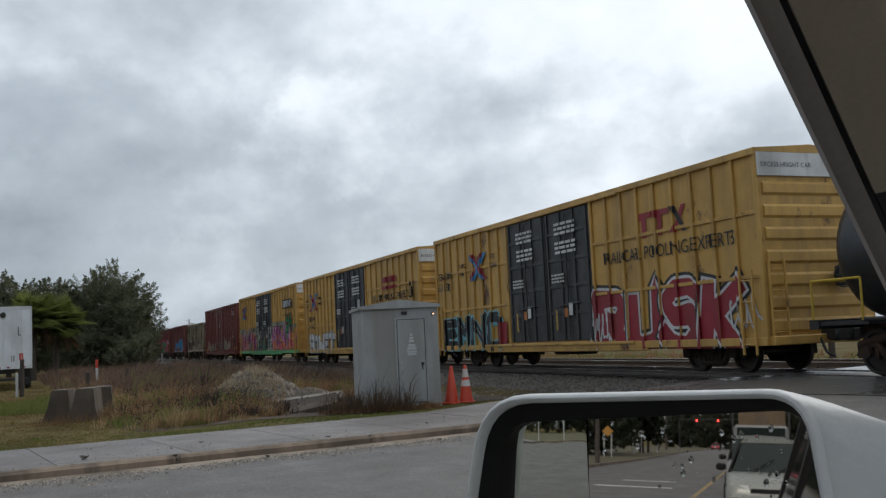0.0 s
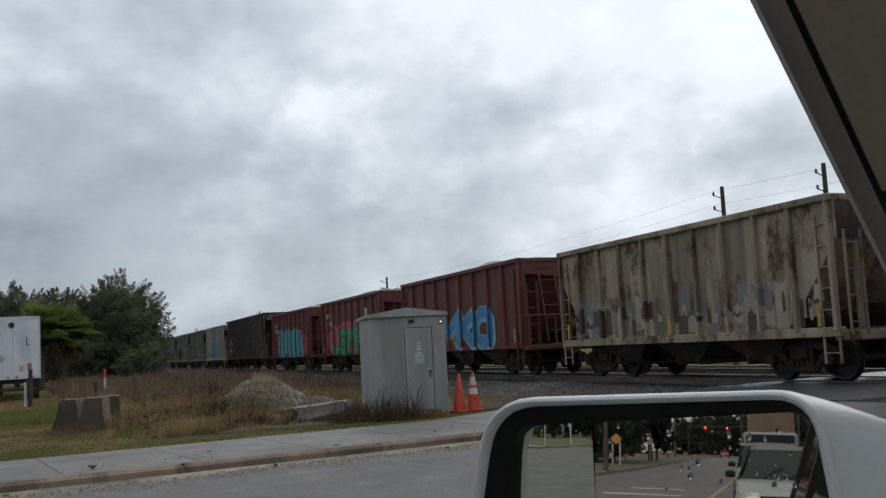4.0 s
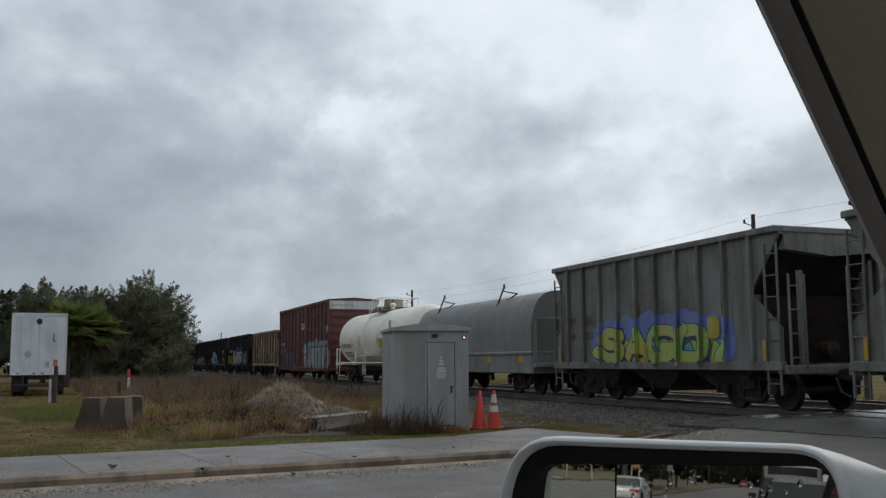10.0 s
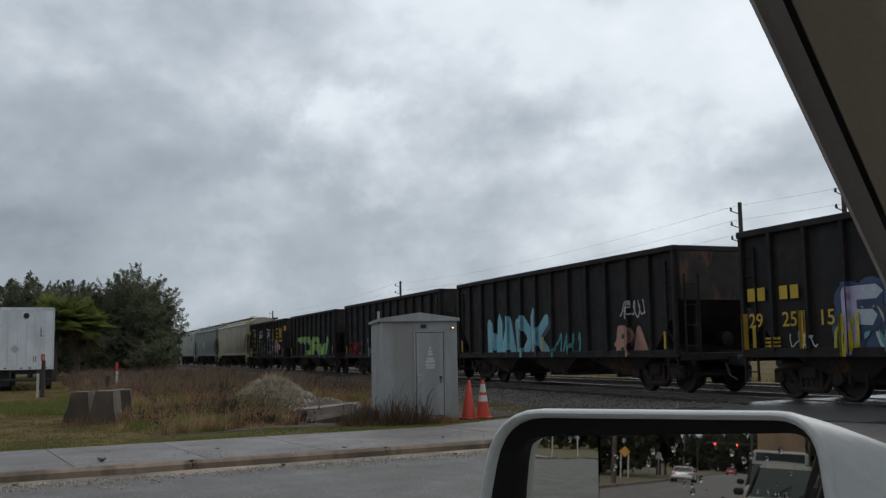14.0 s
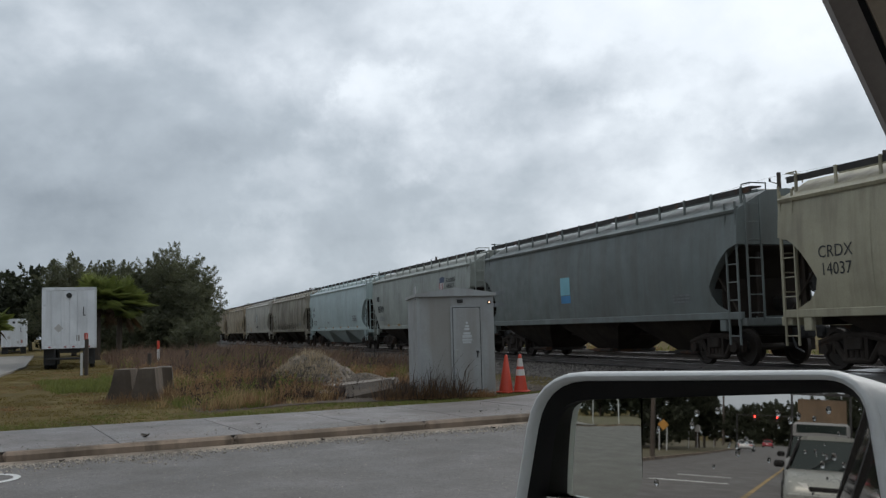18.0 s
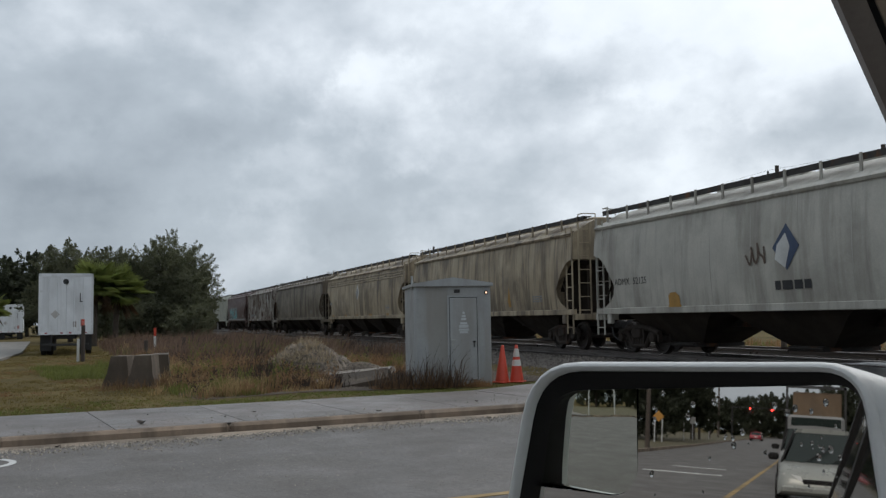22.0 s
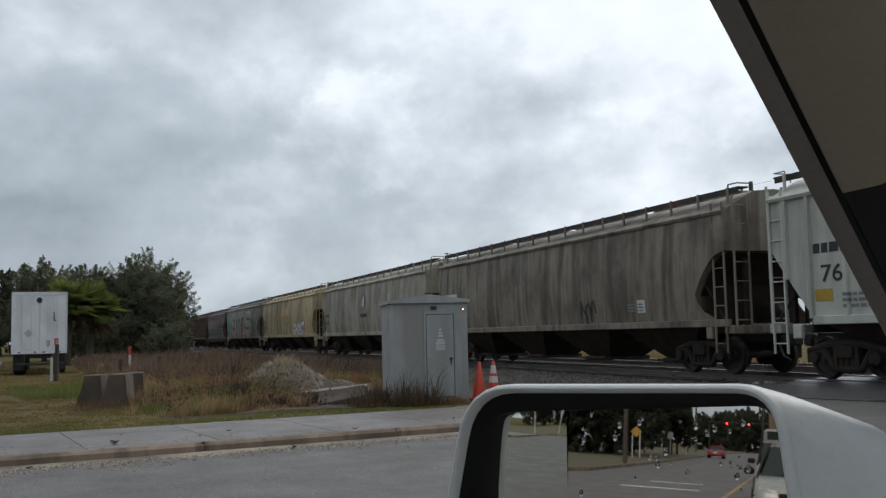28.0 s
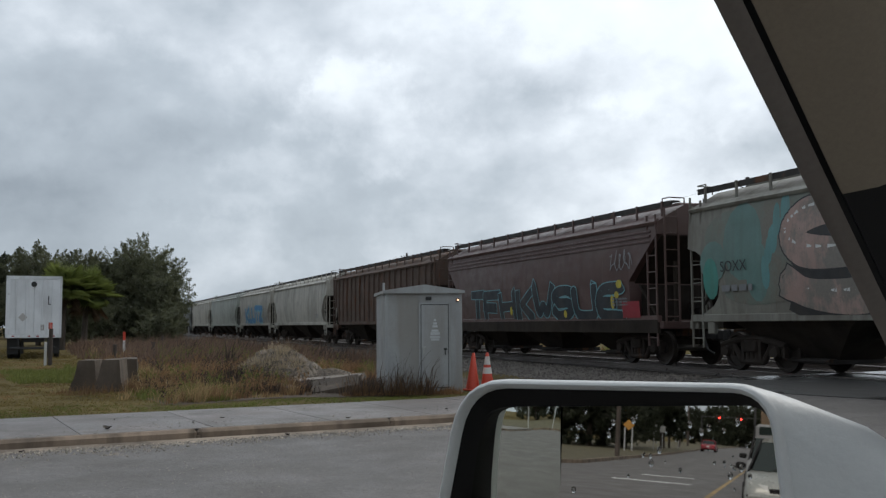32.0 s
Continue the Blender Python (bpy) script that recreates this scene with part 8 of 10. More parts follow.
tree(-77.5, 12.8, 3.2, 4.2, "low dark bush under the palms", leaf_dark, 21, 120, 90, 0.09, bush=0.0)
tree(-79.5, 14.6, 3.4, 5.2, "low dark bush beside the palms", leaf_dark, 24, 160, 90, 0.09, bush=0.0)
tree(-76.4, 16.4, 3.2, 4.6, "low dark bush beside the railway", leaf_dark, 25, 160, 90, 0.09, bush=0.0)
tree(-86.0, 11.0, 4.0, 6.0, "low dark bush behind the palms", leaf_dark, 26, 160, 90, 0.10, bush=0.0)
tree(-70.5, 15.6, 2.6, 4.4, "low dark scrub beside the railway", leaf_dark, 23, 120, 90, 0.09, bush=0.0)
for k, (x, y, h, w) in enumerate(((-138, 3.5, 9.8, 13), (-142, 9.5, 9.6, 14), (-135, -5, 9.5, 14), (-160, -14, 11, 15), (-152, 14, 9.0, 12), (-170, -28, 12, 17), (-165, 20, 8, 12), (-180, -44, 12, 18))):
    tree(x, y, h, w, "dark far tree at the edge of the field", leaf_road, 30 + k, 260, 80, 0.26)
for k, (x, y, h, w) in enumerate(((-14.6, -93, 12, 7), (-13.4, -114, 11, 6), (-18.5, -104, 12, 8), (-17, -88, 10, 10), (-21, -96, 11, 12), (-30, -108, 9, 9), (-26, -92, 11, 12), (-34, -88, 11, 13), (-21, -250, 8, 13), (-9, -265, 10, 15), (5, -255, 14, 17), (-34, -245, 7, 15), (16, -250, 15, 19), (9, -95, 10, 10), (10.5, -75, 10, 9), (9.5, -120, 11, 11), (-42, -100, 11, 13), (-52, -90, 10, 13), (8.5, -60, 9, 8), (-16, -290, 9, 18), (-2, -300, 13, 18))):
    tree(x, y, h, w, "dark tree along the road behind", leaf_road, 50 + k, 340 if y > -130 else 220, 90, 0.22 if y > -200 else 0.3, bush=0.02)


def blades(name, tufts, per, radius, h0, h1, material, label, category, lean=0.35, width=0.006, seed=1):
    """Tufts of bent grass blades that lean outwards."""
    rng = np.random.default_rng(seed)
    c = np.asarray(tufts, dtype=float)
    th_ = rng.uniform(0.45, 1.0, len(c)) * np.array([0.72 + 0.65 * noise.noise(Vector((q[0] * 0.55, q[1] * 0.55, seed * 0.7))) for q in c])
    p = np.repeat(c, per, axis=0)
    n = len(p)
    a = rng.uniform(0, 6.28, n)
    d = np.stack([np.cos(a), np.sin(a), np.zeros(n)], 1)
    u = rng.random((n, 1))
    p = p + d * u * radius
    h = (rng.uniform(h0, h1, n) * np.repeat(th_, per) * (1.05 - 0.3 * u[:, 0]))[:, None]
    g = rng.uniform(0, 6.28, n)
    s = np.stack([-np.sin(g), np.cos(g), np.zeros(n)], 1) * width * rng.uniform(0.6, 1.6, (n, 1))
    ln = (rng.uniform(0.05, 1.0, (n, 1)) ** 1.5 + 0.5 * u) * lean
    wind = np.array([0.10, 0.16, 0.0])
    m1 = p + d * h * ln * 0.35 + np.array([0, 0, 1]) * h * 0.6 + wind * h * 0.3
    tip = p + d * h * ln + np.array([0, 0, 1]) * h * (1 - 0.35 * np.minimum(1, ln)) + wind * h
    v = np.stack([p - s, p + s, m1 + s * 0.7, m1 - s * 0.7, tip], 1).reshape(-1, 3)
    k = (np.arange(n) * 5)[:, None]
    f = np.concatenate([k + np.array([0, 1, 2]), k + np.array([0, 2, 3]), k + np.array([3, 2, 4])])
    return tagged(cloud(name, v, f, material), label, category, kind="stuff")


def in_shed(x, y):
    a, b = (x + 20.75), (y - 10.05)
    u, w = a * 0.3355 + b * 0.942, -a * 0.942 + b * 0.3355
    return -0.05 < u < 1.8 and -0.05 < w < 2.6


def spread():
    rng = np.random.default_rng(9)

    def nz(x, y, k, z):
        return noise.noise(Vector((x * k, y * k, z)))

    def scatter(n, x0, x1, y0, y1, keep):
        out = []
        for _ in range(n * 30):
            x, y = rng.uniform(x0, x1), rng.uniform(y0, y1)
            if not in_shed(x, y) and keep(x, y) > rng.random():
                out.append((x, y, ground_z(x, y) - 0.01))
                if len(out) == n:
                    break
        return out

    def edge(x):
        # where the mown lawn gives way to the wild belt
        return 3.9 + 0.12 * (-x - 22) + 0.5 * nz(x, 0.0, 0.3, 2.0)

    def belt(x, y):
        if off_track(x, y) < 5.6 or x > -20.9:
            return 0.0
        if -24.9 < x and y > 8.0 or (-28.6 < x < -24.5 and 8.3 < y < 10.6):
            return 0.0
        return smooth01((y - edge(x)) / 1.6) * (1 - smooth01((y - 11.2) / 3) * smooth01((x + 36) / 4))

    wild = (-44, -20.9, 3.5, 17)
    P = scatter(800, *wild, lambda x, y: belt(x, y) * min(1, max(0, 0.45 + 1.6 * nz(x, y, 0.35, 1.0))))
    blades("dry_grass", P, 30, 0.16, 0.3, 0.85, straw, "tall dry straw-coloured grass tufts", "dry grass", 0.85, 0.0055, 4)
    P = scatter(1500, *wild, lambda x, y: belt(x, y) * min(1, max(0, 0.4 - 1.4 * nz(x, y, 0.35, 1.0))))
    blades("brown_grass", P, 28, 0.20, 0.2, 0.85, rust_grass, "matted brown dead grass", "dry grass", 0.7, 0.006, 5)
    P = scatter(950, *wild, lambda x, y: belt(x, y) * min(1, max(0, 2.5 * nz(x, y, 0.25, 7.0))))
    blades("green_weeds", P, 22, 0.22, 0.15, 0.55, grass, "green weeds among the dry grass", "weeds", 0.8, 0.009, 6)
    far = lambda x, y: 0 if off_track(x, y) < 5 else smooth01((y - 6.4 - 0.09 * (-x - 42)) / 2)
    P = scatter(380, -78, -42, 5, 24, far)
    blades("dry_grass_far", P, 16, 0.4, 0.4, 1.1, straw, "tall dry brown grass farther off", "dry grass", 0.6, 0.014, 15)
    P = scatter(2300, -78, -33, 5, 24, far)
    blades("brown_brush", P, 22, 0.5, 0.5, 1.6, purple_brush, "purple-brown brush along the railway", "brush", 0.6, 0.016, 16)
    P = scatter(500, -70, -34, 8, 19, lambda x, y: far(x, y) * max(0, nz(x, y, 0.2, 12.0) + 0.2))
    blades("dark_brush", P, 14, 0.35, 0.5, 1.4, weed, "dark brown brush along the railway", "brush", 0.5, 0.02, 14)
    P = scatter(420, -56, -36, 8, 17, lambda x, y: far(x, y) * max(0, nz(x, y, 0.18, 22.0)))
    blades("green_brush", P, 18, 0.4, 0.4, 1.25, grass, "green brush along the railway", "brush", 0.7, 0.02, 17)
    # mown strip along the pavement, lawn
    P = scatter(3600, -20.9, -17.22, -4, 14.2, lambda x, y: 1.0 - 0.8 * smooth01((-x - 19.9 - 0.4 * nz(x, y, 0.5, 3.0)) / 0.7) * (y > 5))
    blades("verge_grass", P, 14, 0.08, 0.03, 0.11, grass, "short green grass along the pavement", "grass", 1.0, 0.006, 7)
    mown = lambda x, y: 1 - smooth01((y - edge(x)) / 1.2)
    P = scatter(11000, -50, -18.5, -8, 8, mown)
    blades("lawn_grass", P, 14, 0.22, 0.03, 0.10, lawn, "short mown yellow-green grass", "grass", 1.0, 0.009, 8)
    P = scatter(1500, -50, -18.8, -12, 9, lambda x, y: mown(x, y) * min(1, max(0, 0.15 + 2 * nz(x, y, 0.3, 5.0))))
    blades("lawn_straw", P, 12, 0.16, 0.04, 0.13, rust_grass, "dry brown patches in the mown grass", "grass", 1.0, 0.009, 18)
    P = scatter(500, -40, -30, 2.8, 7.2, lambda x, y: max(0, 0.3 + nz(x, y, 0.4, 31.0)))
    blades("rank_grass", P, 18, 0.25, 0.15, 0.5, grass, "rank green grass under the trailer", "grass", 0.8, 0.01, 19)
    P = scatter(2600, -80, -50, -6, 9, lambda x, y: 1 - smooth01((y - 7.0) / 1.5))
    blades("lawn_far", P, 12, 0.45, 0.04, 0.16, lawn, "mown grass farther off", "grass", 1.0, 0.022, 28)
    # rough grass beyond the second track
    P = []
    for k in range(2400):
        q = TRK @ Vector((-95 + 120 * rng.random(), MID + 8.4 + 9 * rng.random() ** 1.5, 0))
        if not -15.8 < q.x < 6.3:
            P.append((q.x, q.y, ground_z(q.x, q.y) - 0.01))
    blades("bank_grass", P[::2], 13, 0.35, 0.2, 0.75, rust_grass, "rough brown grass beyond the railway", "dry grass", 0.7, 0.014, 51)
    blades("bank_green", P[1::2], 13, 0.35, 0.15, 0.6, grass, "rough green grass beyond the railway", "grass", 0.8, 0.014, 52)
    # low scrub of small leaves among the grass
    for nm, lf, k0, cnt, lab in (("brown_scrub", rust_grass, 41.0, 260, "low brown leafy scrub in the grass"), ("green_scrub", grass, 47.0, 170, "low green leafy scrub in the grass"), ("dark_scrub", weed, 53.0, 110, "low dark dead scrub in the grass")):
        stems = []
        for x, y, z in scatter(cnt, -46, -21.2, 4.2, 16, lambda x, y: belt(x, y) * (nz(x, y, 0.4, k0) > 0.0)):
            hh = rng.uniform(0.25, 0.75)
            for _ in range(9):
                a, o = rng.uniform(0, 6.28), rng.uniform(0.1, 0.55)
                stems.append(((x, y, z), (x + o * math.cos(a) * hh * 1.3, y + o * math.sin(a) * hh * 1.3, z + hh * rng.uniform(0.6, 1.0))))
        v, q = sprays(stems, 14, 0.028, 0.05, int(k0))
        tagged(cloud(nm, v, q, lf), lab, "scrub", kind="stuff")
    # dark dead stalks beside the shed and the slabs
    P = [(-20.75 + 0.3355 * u + 0.942 * v, 10.05 + 0.942 * u - 0.3355 * v, 0.0) for u, v in zip(rng.uniform(-1.2, 0.8, 210), rng.uniform(0.06, 0.55, 210))]
    blades("front_weeds", P[::3], 4, 0.2, 0.4, 1.35, stalk, "dark dead weed stalks before the shed", "weeds", 0.75, 0.0075, 29)
    blades("front_stalks", P[1::2], 4, 0.22, 0.3, 1.0, red_grass, "rust-brown weed stalks before the shed", "weeds", 1.0, 0.006, 39)
    P = [(-20.75 + 0.3355 * u + 0.942 * v, 10.05 + 0.942 * u - 0.3355 * v, 0.0) for u, v in zip(rng.uniform(-1.2, 1.5, 190), rng.uniform(0.06, 0.5, 190))]
    blades("front_litter", P, 12, 0.15, 0.06, 0.35, rust_grass, "low brown weeds before the shed", "weeds", 0.9, 0.006, 30)
    P = [(x, y, 0.0) for x, y in ((-22.6 + 1.9 * q, 9.15 + 1.2 * q + rng.normal(0, 0.22)) for q in rng.random(110)) if not in_shed(x, y)]
    blades("dead_weeds", P, 4, 0.12, 0.45, 1.0, weed, "dark dead weed stalks beside the shed", "weeds", 0.5, 0.007, 9)
    P = scatter(110, -23.2, -20.9, 9.0, 11.9, lambda x, y: 0.9 if abs((x + 22.6) - (y - 9.15) * 0.95) < 0.5 else 0)
    blades("weed_litter", P, 14, 0.15, 0.08, 0.35, rust_grass, "low brown weeds at the shed's foot", "weeds", 0.9, 0.006, 20)
    P = scatter(330, -28.8, -21.3, 6.4, 9.0, lambda x, y: max(0, nz(x, y, 0.6, 2.0) + 0.35))
    blades("dead_weeds_rubble", P, 13, 0.2, 0.35, 0.95, weed, "dark dead weeds round the rubble", "weeds", 0.5, 0.007, 10)
    P = scatter(230, -29.2, -25.6, 8.2, 10.6, lambda x, y: 1)
    P = [(x, y, max(0.0, 1.0 - 0.40 * math.hypot(x + 27.3, (y - 9.4) * 1.4))) for x, y, z in P]
    blades("heap_grass", [q for q in P if q[1] < 9.7], 15, 0.2, 0.12, 0.42, pale_straw, "dry grass on top of the rubble heap", "dry grass", 0.8, 0.006, 21)
    P = scatter(300, -29.6, -23.4, 7.0, 8.9, lambda x, y: max(0.0, 0.55 + nz(x, y, 0.8, 14.0)))
    blades("heap_weeds", P, 11, 0.2, 0.3, 0.8, red_grass, "brown weeds growing up before the rubble heap", "weeds", 0.7, 0.006, 43)
    P = scatter(110, -26.9, -22.4, 9.4, 11.6, lambda x, y: max(0.0, 0.4 + nz(x, y, 0.9, 19.0)))
    blades("bank_weeds", P, 9, 0.2, 0.12, 0.4, weed, "dark low weeds on the gravel bank", "weeds", 0.8, 0.007, 44)
    # rust-brown brush between the barrier blocks and the heap
    P = scatter(420, -30.0, -23.2, 4.8, 8.6, lambda x, y: max(0.0, 0.45 + nz(x, y, 0.5, 8.0)))
    blades("brown_brush", P, 9, 0.22, 0.3, 0.75, red_grass, "rust-brown brush in the wild grass", "brush", 0.6, 0.006, 41)
    P = scatter(220, -25.4, -24.2, 3.3, 6.2, lambda x, y: 0.3 + 0.7 * (y > 4.7))
    blades("block_weeds", P, 8, 0.18, 0.2, 0.7, red_grass, "dry weeds round the barrier blocks", "weeds", 0.7, 0.006, 42)


# bare brown ground under the wild grass
bare = Shape()
rows_ = []
for i in range(25):
    x = -20.6 - i * 1.15
    y0 = 4.4 + 0.12 * (-x - 22) + 0.5 * noise.noise(Vector((x * 0.3, 0.0, 2.0)))
    y1 = (MID - 4.3 + SA * x) / CA
    rows_.append([(x, y0 + (y1 - y0) * j / 14, ground_z(x, y0 + (y1 - y0) * j / 14) + (0.012 if 0 < j < 14 else -0.02)) for j in range(15)])
bare.loft(rows_, caps=False, closed=False)
setting("ground_soil", bare, soil, "bare brown soil under the wild grass")
spread()

# ---- rubble, barrier, stakes ----
def mound(name, x, y, w, d, h, material, label, category, seed, m=14):
    s = Shape()
    r = random.Random(seed)
    rings = []
    for i in range(7):
        u = i / 6
        rings.append([(x + w / 2 * (1 - u) * math.cos(t) * (1 + 0.25 * noise.noise(Vector((math.cos(t) * 2, math.sin(t) * 2, seed + u)))), y + d / 2 * (1 - u) * math.sin(t), h * smooth01(u) * (1 + 0.3 * noise.noise(Vector((math.cos(t), math.sin(t), seed * 3 + u * 4)))) + ground_z(x, y) - 0.05) for t in np.linspace(0, 2 * math.pi, m + 1)[:-1]])
    s.loft(rings)
    return tagged(part(name, s, material, smooth=True), label, category)


rubble = mat("rubble", (0.105, 0.086, 0.066), rough=0.9, var=0.5, grain=10, bump=0.8)
rubble_stone = mat("rubble_stone", (0.195, 0.160, 0.125), rough=0.9, var=0.75, grain=8, bump=0.4, island=True)
mound("gravel_spill", -25.9, 10.5, 3.6, 2.2, 0.40, rubble, "low grey spill of gravel beside the heap", "heap", 6)
mound("mound", -27.4, 9.5, 4.6, 3.0, 0.92, rubble, "weathered grey rubble heap in the weeds", "heap", 4)
pl, sz = [], []
for k in range(5600):
    a, u = rng.uniform(0, 6.28), rng.random() ** 0.5
    x, y = -27.4 + 2.5 * u * math.cos(a), 9.5 + 1.7 * u * math.sin(a)
    pl.append((x, y, max(0.0, smooth01(1 - u) * (0.95 + 0.3 * noise.noise(Vector((x * 1.3, y * 1.3, 2.0)))) + 0.07 * noise.noise(Vector((x * 3, y * 3, 5.0)))) + 0.03))
    sz.append(rng.uniform(0.015, 0.046) * (2.4 if rng.random() < 0.06 else 1))
    x, y = -25.9 + 1.9 * u * math.cos(a * 1.7), 10.5 + 1.2 * u * math.sin(a * 1.7)
    pl.append((x, y, 0.36 * smooth01(1 - u) + 0.03))
    sz.append(rng.uniform(0.010, 0.028))
rocks("rubble_stones", pl, sz, rubble_stone, "grey and tan stones on the rubble heap", "stones")
pl, sz = [], []
for k in range(3800):
    x, y = rng.uniform(-38, -20.9), rng.uniform(7.2, 15)
    if off_track(x, y) > 4.2 and (y > 8.0 + 0.25 * (-x - 24) + noise.noise(Vector((x, y, 0)))) and not in_shed(x, y):
        pl.append((x, y, ground_z(x, y) + 0.01))
        sz.append(rng.uniform(0.012, 0.045))
rocks("loose_stones", pl, sz, rubble_stone, "loose stones on the bare ground", "stones")


def slab_piece(x, y, z, L, W, T, rx, ry, rz, label):
    s = Shape()
    s.add([(-L / 2, -W / 2, 0), (L * 0.48, -W * 0.45, 0), (L / 2, W * 0.42, 0), (-L * 0.42, W / 2, 0), (-L / 2 + 0.03, -W / 2 + 0.02, T), (L * 0.46, -W * 0.43, T * 1.05), (L * 0.48, W * 0.4, T), (-L * 0.4, W * 0.47, T * 0.95)],
          [(3, 2, 1, 0), (4, 5, 6, 7), (0, 1, 5, 4), (1, 2, 6, 5), (2, 3, 7, 6), (3, 0, 4, 7)])
    ob = part("concrete_slab", s, pale_slab)
    ob.matrix_world = pose(x, y, z, rx, ry, rz)
    return tagged(ob, label, "slab")


barrier_mat = mat("barrier_concrete", (0.112, 0.087, 0.066), rough=0.9, var=0.6, grain=7, bump=0.9, streak=0.7, patch=1.2)
pale_slab = mat("pale_concrete", (0.215, 0.182, 0.150), rough=0.8, var=0.25, grain=8, bump=0.5, patch=1.2)
slab_piece(-24.4, 9.6, 0.10, 2.4, 0.55, 0.13, 6, -5, 56, "broken pale concrete slab lying in weeds")
dark_slab = slab_piece(-21.95, 9.0, 0.12, 1.25, 0.75, 0.12, 20, -9, 67, "tilted broken concrete slab by the shed")
slab_piece(-23.4, 8.2, 0.02, 1.2, 0.6, 0.10, 3, 6, 20, "small broken concrete slab in weeds")
brick_edge = slab_piece(-22.45, 8.42, 0.10, 0.75, 0.16, 0.14, 20, 10, 150, "rust-brown broken kerb piece by the slab")
dark_slab.data.materials[0] = barrier_mat
brick_edge.data.materials[0] = mat("rust_brown", (0.15, 0.075, 0.05), rough=0.9, var=0.3)




def barrier(x, y, rz, L, label):
    s = Shape()
    prof = [(-0.42, 0.0), (-0.42, 0.08), (-0.30, 0.36), (-0.2, 0.8), (0.2, 0.8), (0.24, 0.33), (0.3, 0.08), (0.3, 0.0)]
    s.loft([[(a, b * L, z) for a, z in prof] for b in (-0.5, -0.48, 0.48, 0.5)])
    ob = part("concrete_barrier", s, barrier_mat)
    ob.matrix_world = pose(x, y, ground_z(x, y) - 0.02, 0, 0, rz)
    return tagged(ob, label, "barrier")


barrier(-25.35, 4.48, 70, 1.05, "short weathered concrete barrier block in the grass")
barrier(-26.3, 4.05, 66, 0.75, "leaning weathered concrete barrier block in the grass")
barrier(-27.3, 5.2, 78, 1.3, "dark weathered barrier block behind brown weeds")


def stake(x, y, h, label, orange=True):
    th = thing("marker_stake", pose(x, y, ground_z(x, y)), label, "stake", "marker stakes in the grass")
    part("post", Shape().box(-0.05, 0.05, -0.05, 0.05, 0, h * 0.72, 0.01), white_band, th)
    if orange:
        part("cap", Shape().box(-0.055, 0.055, -0.055, 0.055, h * 0.72, h, 0.012), cone_orange, th, "orange cap")


stake(-47.2, 8.72, 1.38, "white marker stake with an orange cap")
stake(-44.0, 4.95, 1.35, "white marker stake by the trailer", False)
for x, y, h in ((-43.9, 5.12, 1.55), (-40, 8.5, 1.0), (-41, 7.2, 0.9), (-55, 12.2, 1.1)):
    th = thing("fence_post", pose(x, y, 0), "short dark wooden post in the grass", "post", "dark posts in the grass")
    part("post", Shape().rod((0, 0, -0.1), (0.03, 0.02, h), 0.09, 8, 0.08), pole_wood, th)
th = thing("flag_stake", pose(-43.85, 5.12, 0), "thin stake with a small orange flag", "stake")
part("post", Shape().rod((0, 0, 0), (0, 0, 1.75), 0.03, 6), white_band, th)
part("flag", Shape().box(-0.025, 0.025, -0.05, 0.05, 1.5, 1.8, 0.012), cone_orange, th, "orange flag")
pad = Shape()
pad.loft([[(-96.0, 3.0, -0.1), (-96.0, 3.0, 0.10), (-96.0, 6.7, 0.10), (-96.0, 6.7, -0.1)], [(-59.0, -2.0, -0.1), (-59.0, -2.0, 0.10), (-59.0, 3.7, 0.10), (-59.0, 3.7, -0.1)], [(-45.0, -4.0, -0.1), (-45.0, -4.0, 0.10), (-45.0, 1.7, 0.10), (-45.0, 1.7, -0.1)]])
setting("yard_far", pad, mat("pad_concrete", (0.2, 0.185, 0.165), rough=0.8, var=0.25), "pale paved yard far off")

# leaves and litter on the pavement
pl, sz = [], []
for k in range(420):
    x, y = rng.uniform(-17.2, -14.2), rng.uniform(-3, 11)
    if noise.noise(Vector((x * 0.8, y * 0.8, 6.0))) > -0.05:
        pl.append((x, y, 0.155))
        sz.append(rng.uniform(0.004, 0.012) * (2.2 if rng.random() < 0.06 else 1))
rocks("pavement_litter", pl, sz, mat("litter", (0.05, 0.04, 0.03), island=True, var=0.6), "dead leaves and grit on the pavement", "litter")

# ---- poles and wires behind the railway ----
POLES = []
for k, s in enumerate((-400, -330, -265, -200, -135, -79, -33.6, 20, 70)):
    q = along(s, 26.5)
    h = 7.75
    POLES.append((s, h))
    utility_pole(q.x, q.y, h, "wooden utility pole behind the railway", True, TURN, 0.13)
q = along(-28.1, 26.9)
utility_pole(q.x, q.y, 7.7, "wooden utility pole with brackets behind the railway", True, TURN + 10, 0.13)
wires = thing("power_lines", Matrix.Identity(4), "thin sagging black wires between poles", "wires")
for j, dz in enumerate((-0.22, -0.82, -1.42)):
    w_ = Shape()
    for (s0, h0), (s1, h1) in zip(POLES, POLES[1:]):
        pts = []
        for i in range(13):
            u = i / 12
            q = along(s0 + (s1 - s0) * u, 26.5 - 0.46, h0 + dz - 4 * 0.5 * u * (1 - u))
            pts.append(q[:])
        w_.tube(pts, 0.0045, 4)
    part("wire", w_, black_iron, wires)
th = thing("street_lamp", pose(-135.9, 33.7, 0), "tall thin grey lamp post far off", "street lamp")
part("post", Shape().rod((0, 0, 0), (0, 0, 8.0), 0.12, 8, 0.08), mat("galvanised", (0.4, 0.4, 0.4)), th)
part("lamp_head", Shape().box(-0.6, 0.6, -0.2, 0.2, 7.9, 8.1, 0.05), mat("galvanised", (0.4, 0.4, 0.4)), th)

# ---- lettering and graffiti on the cars ----
def S(key):
    return CARS[key][1]


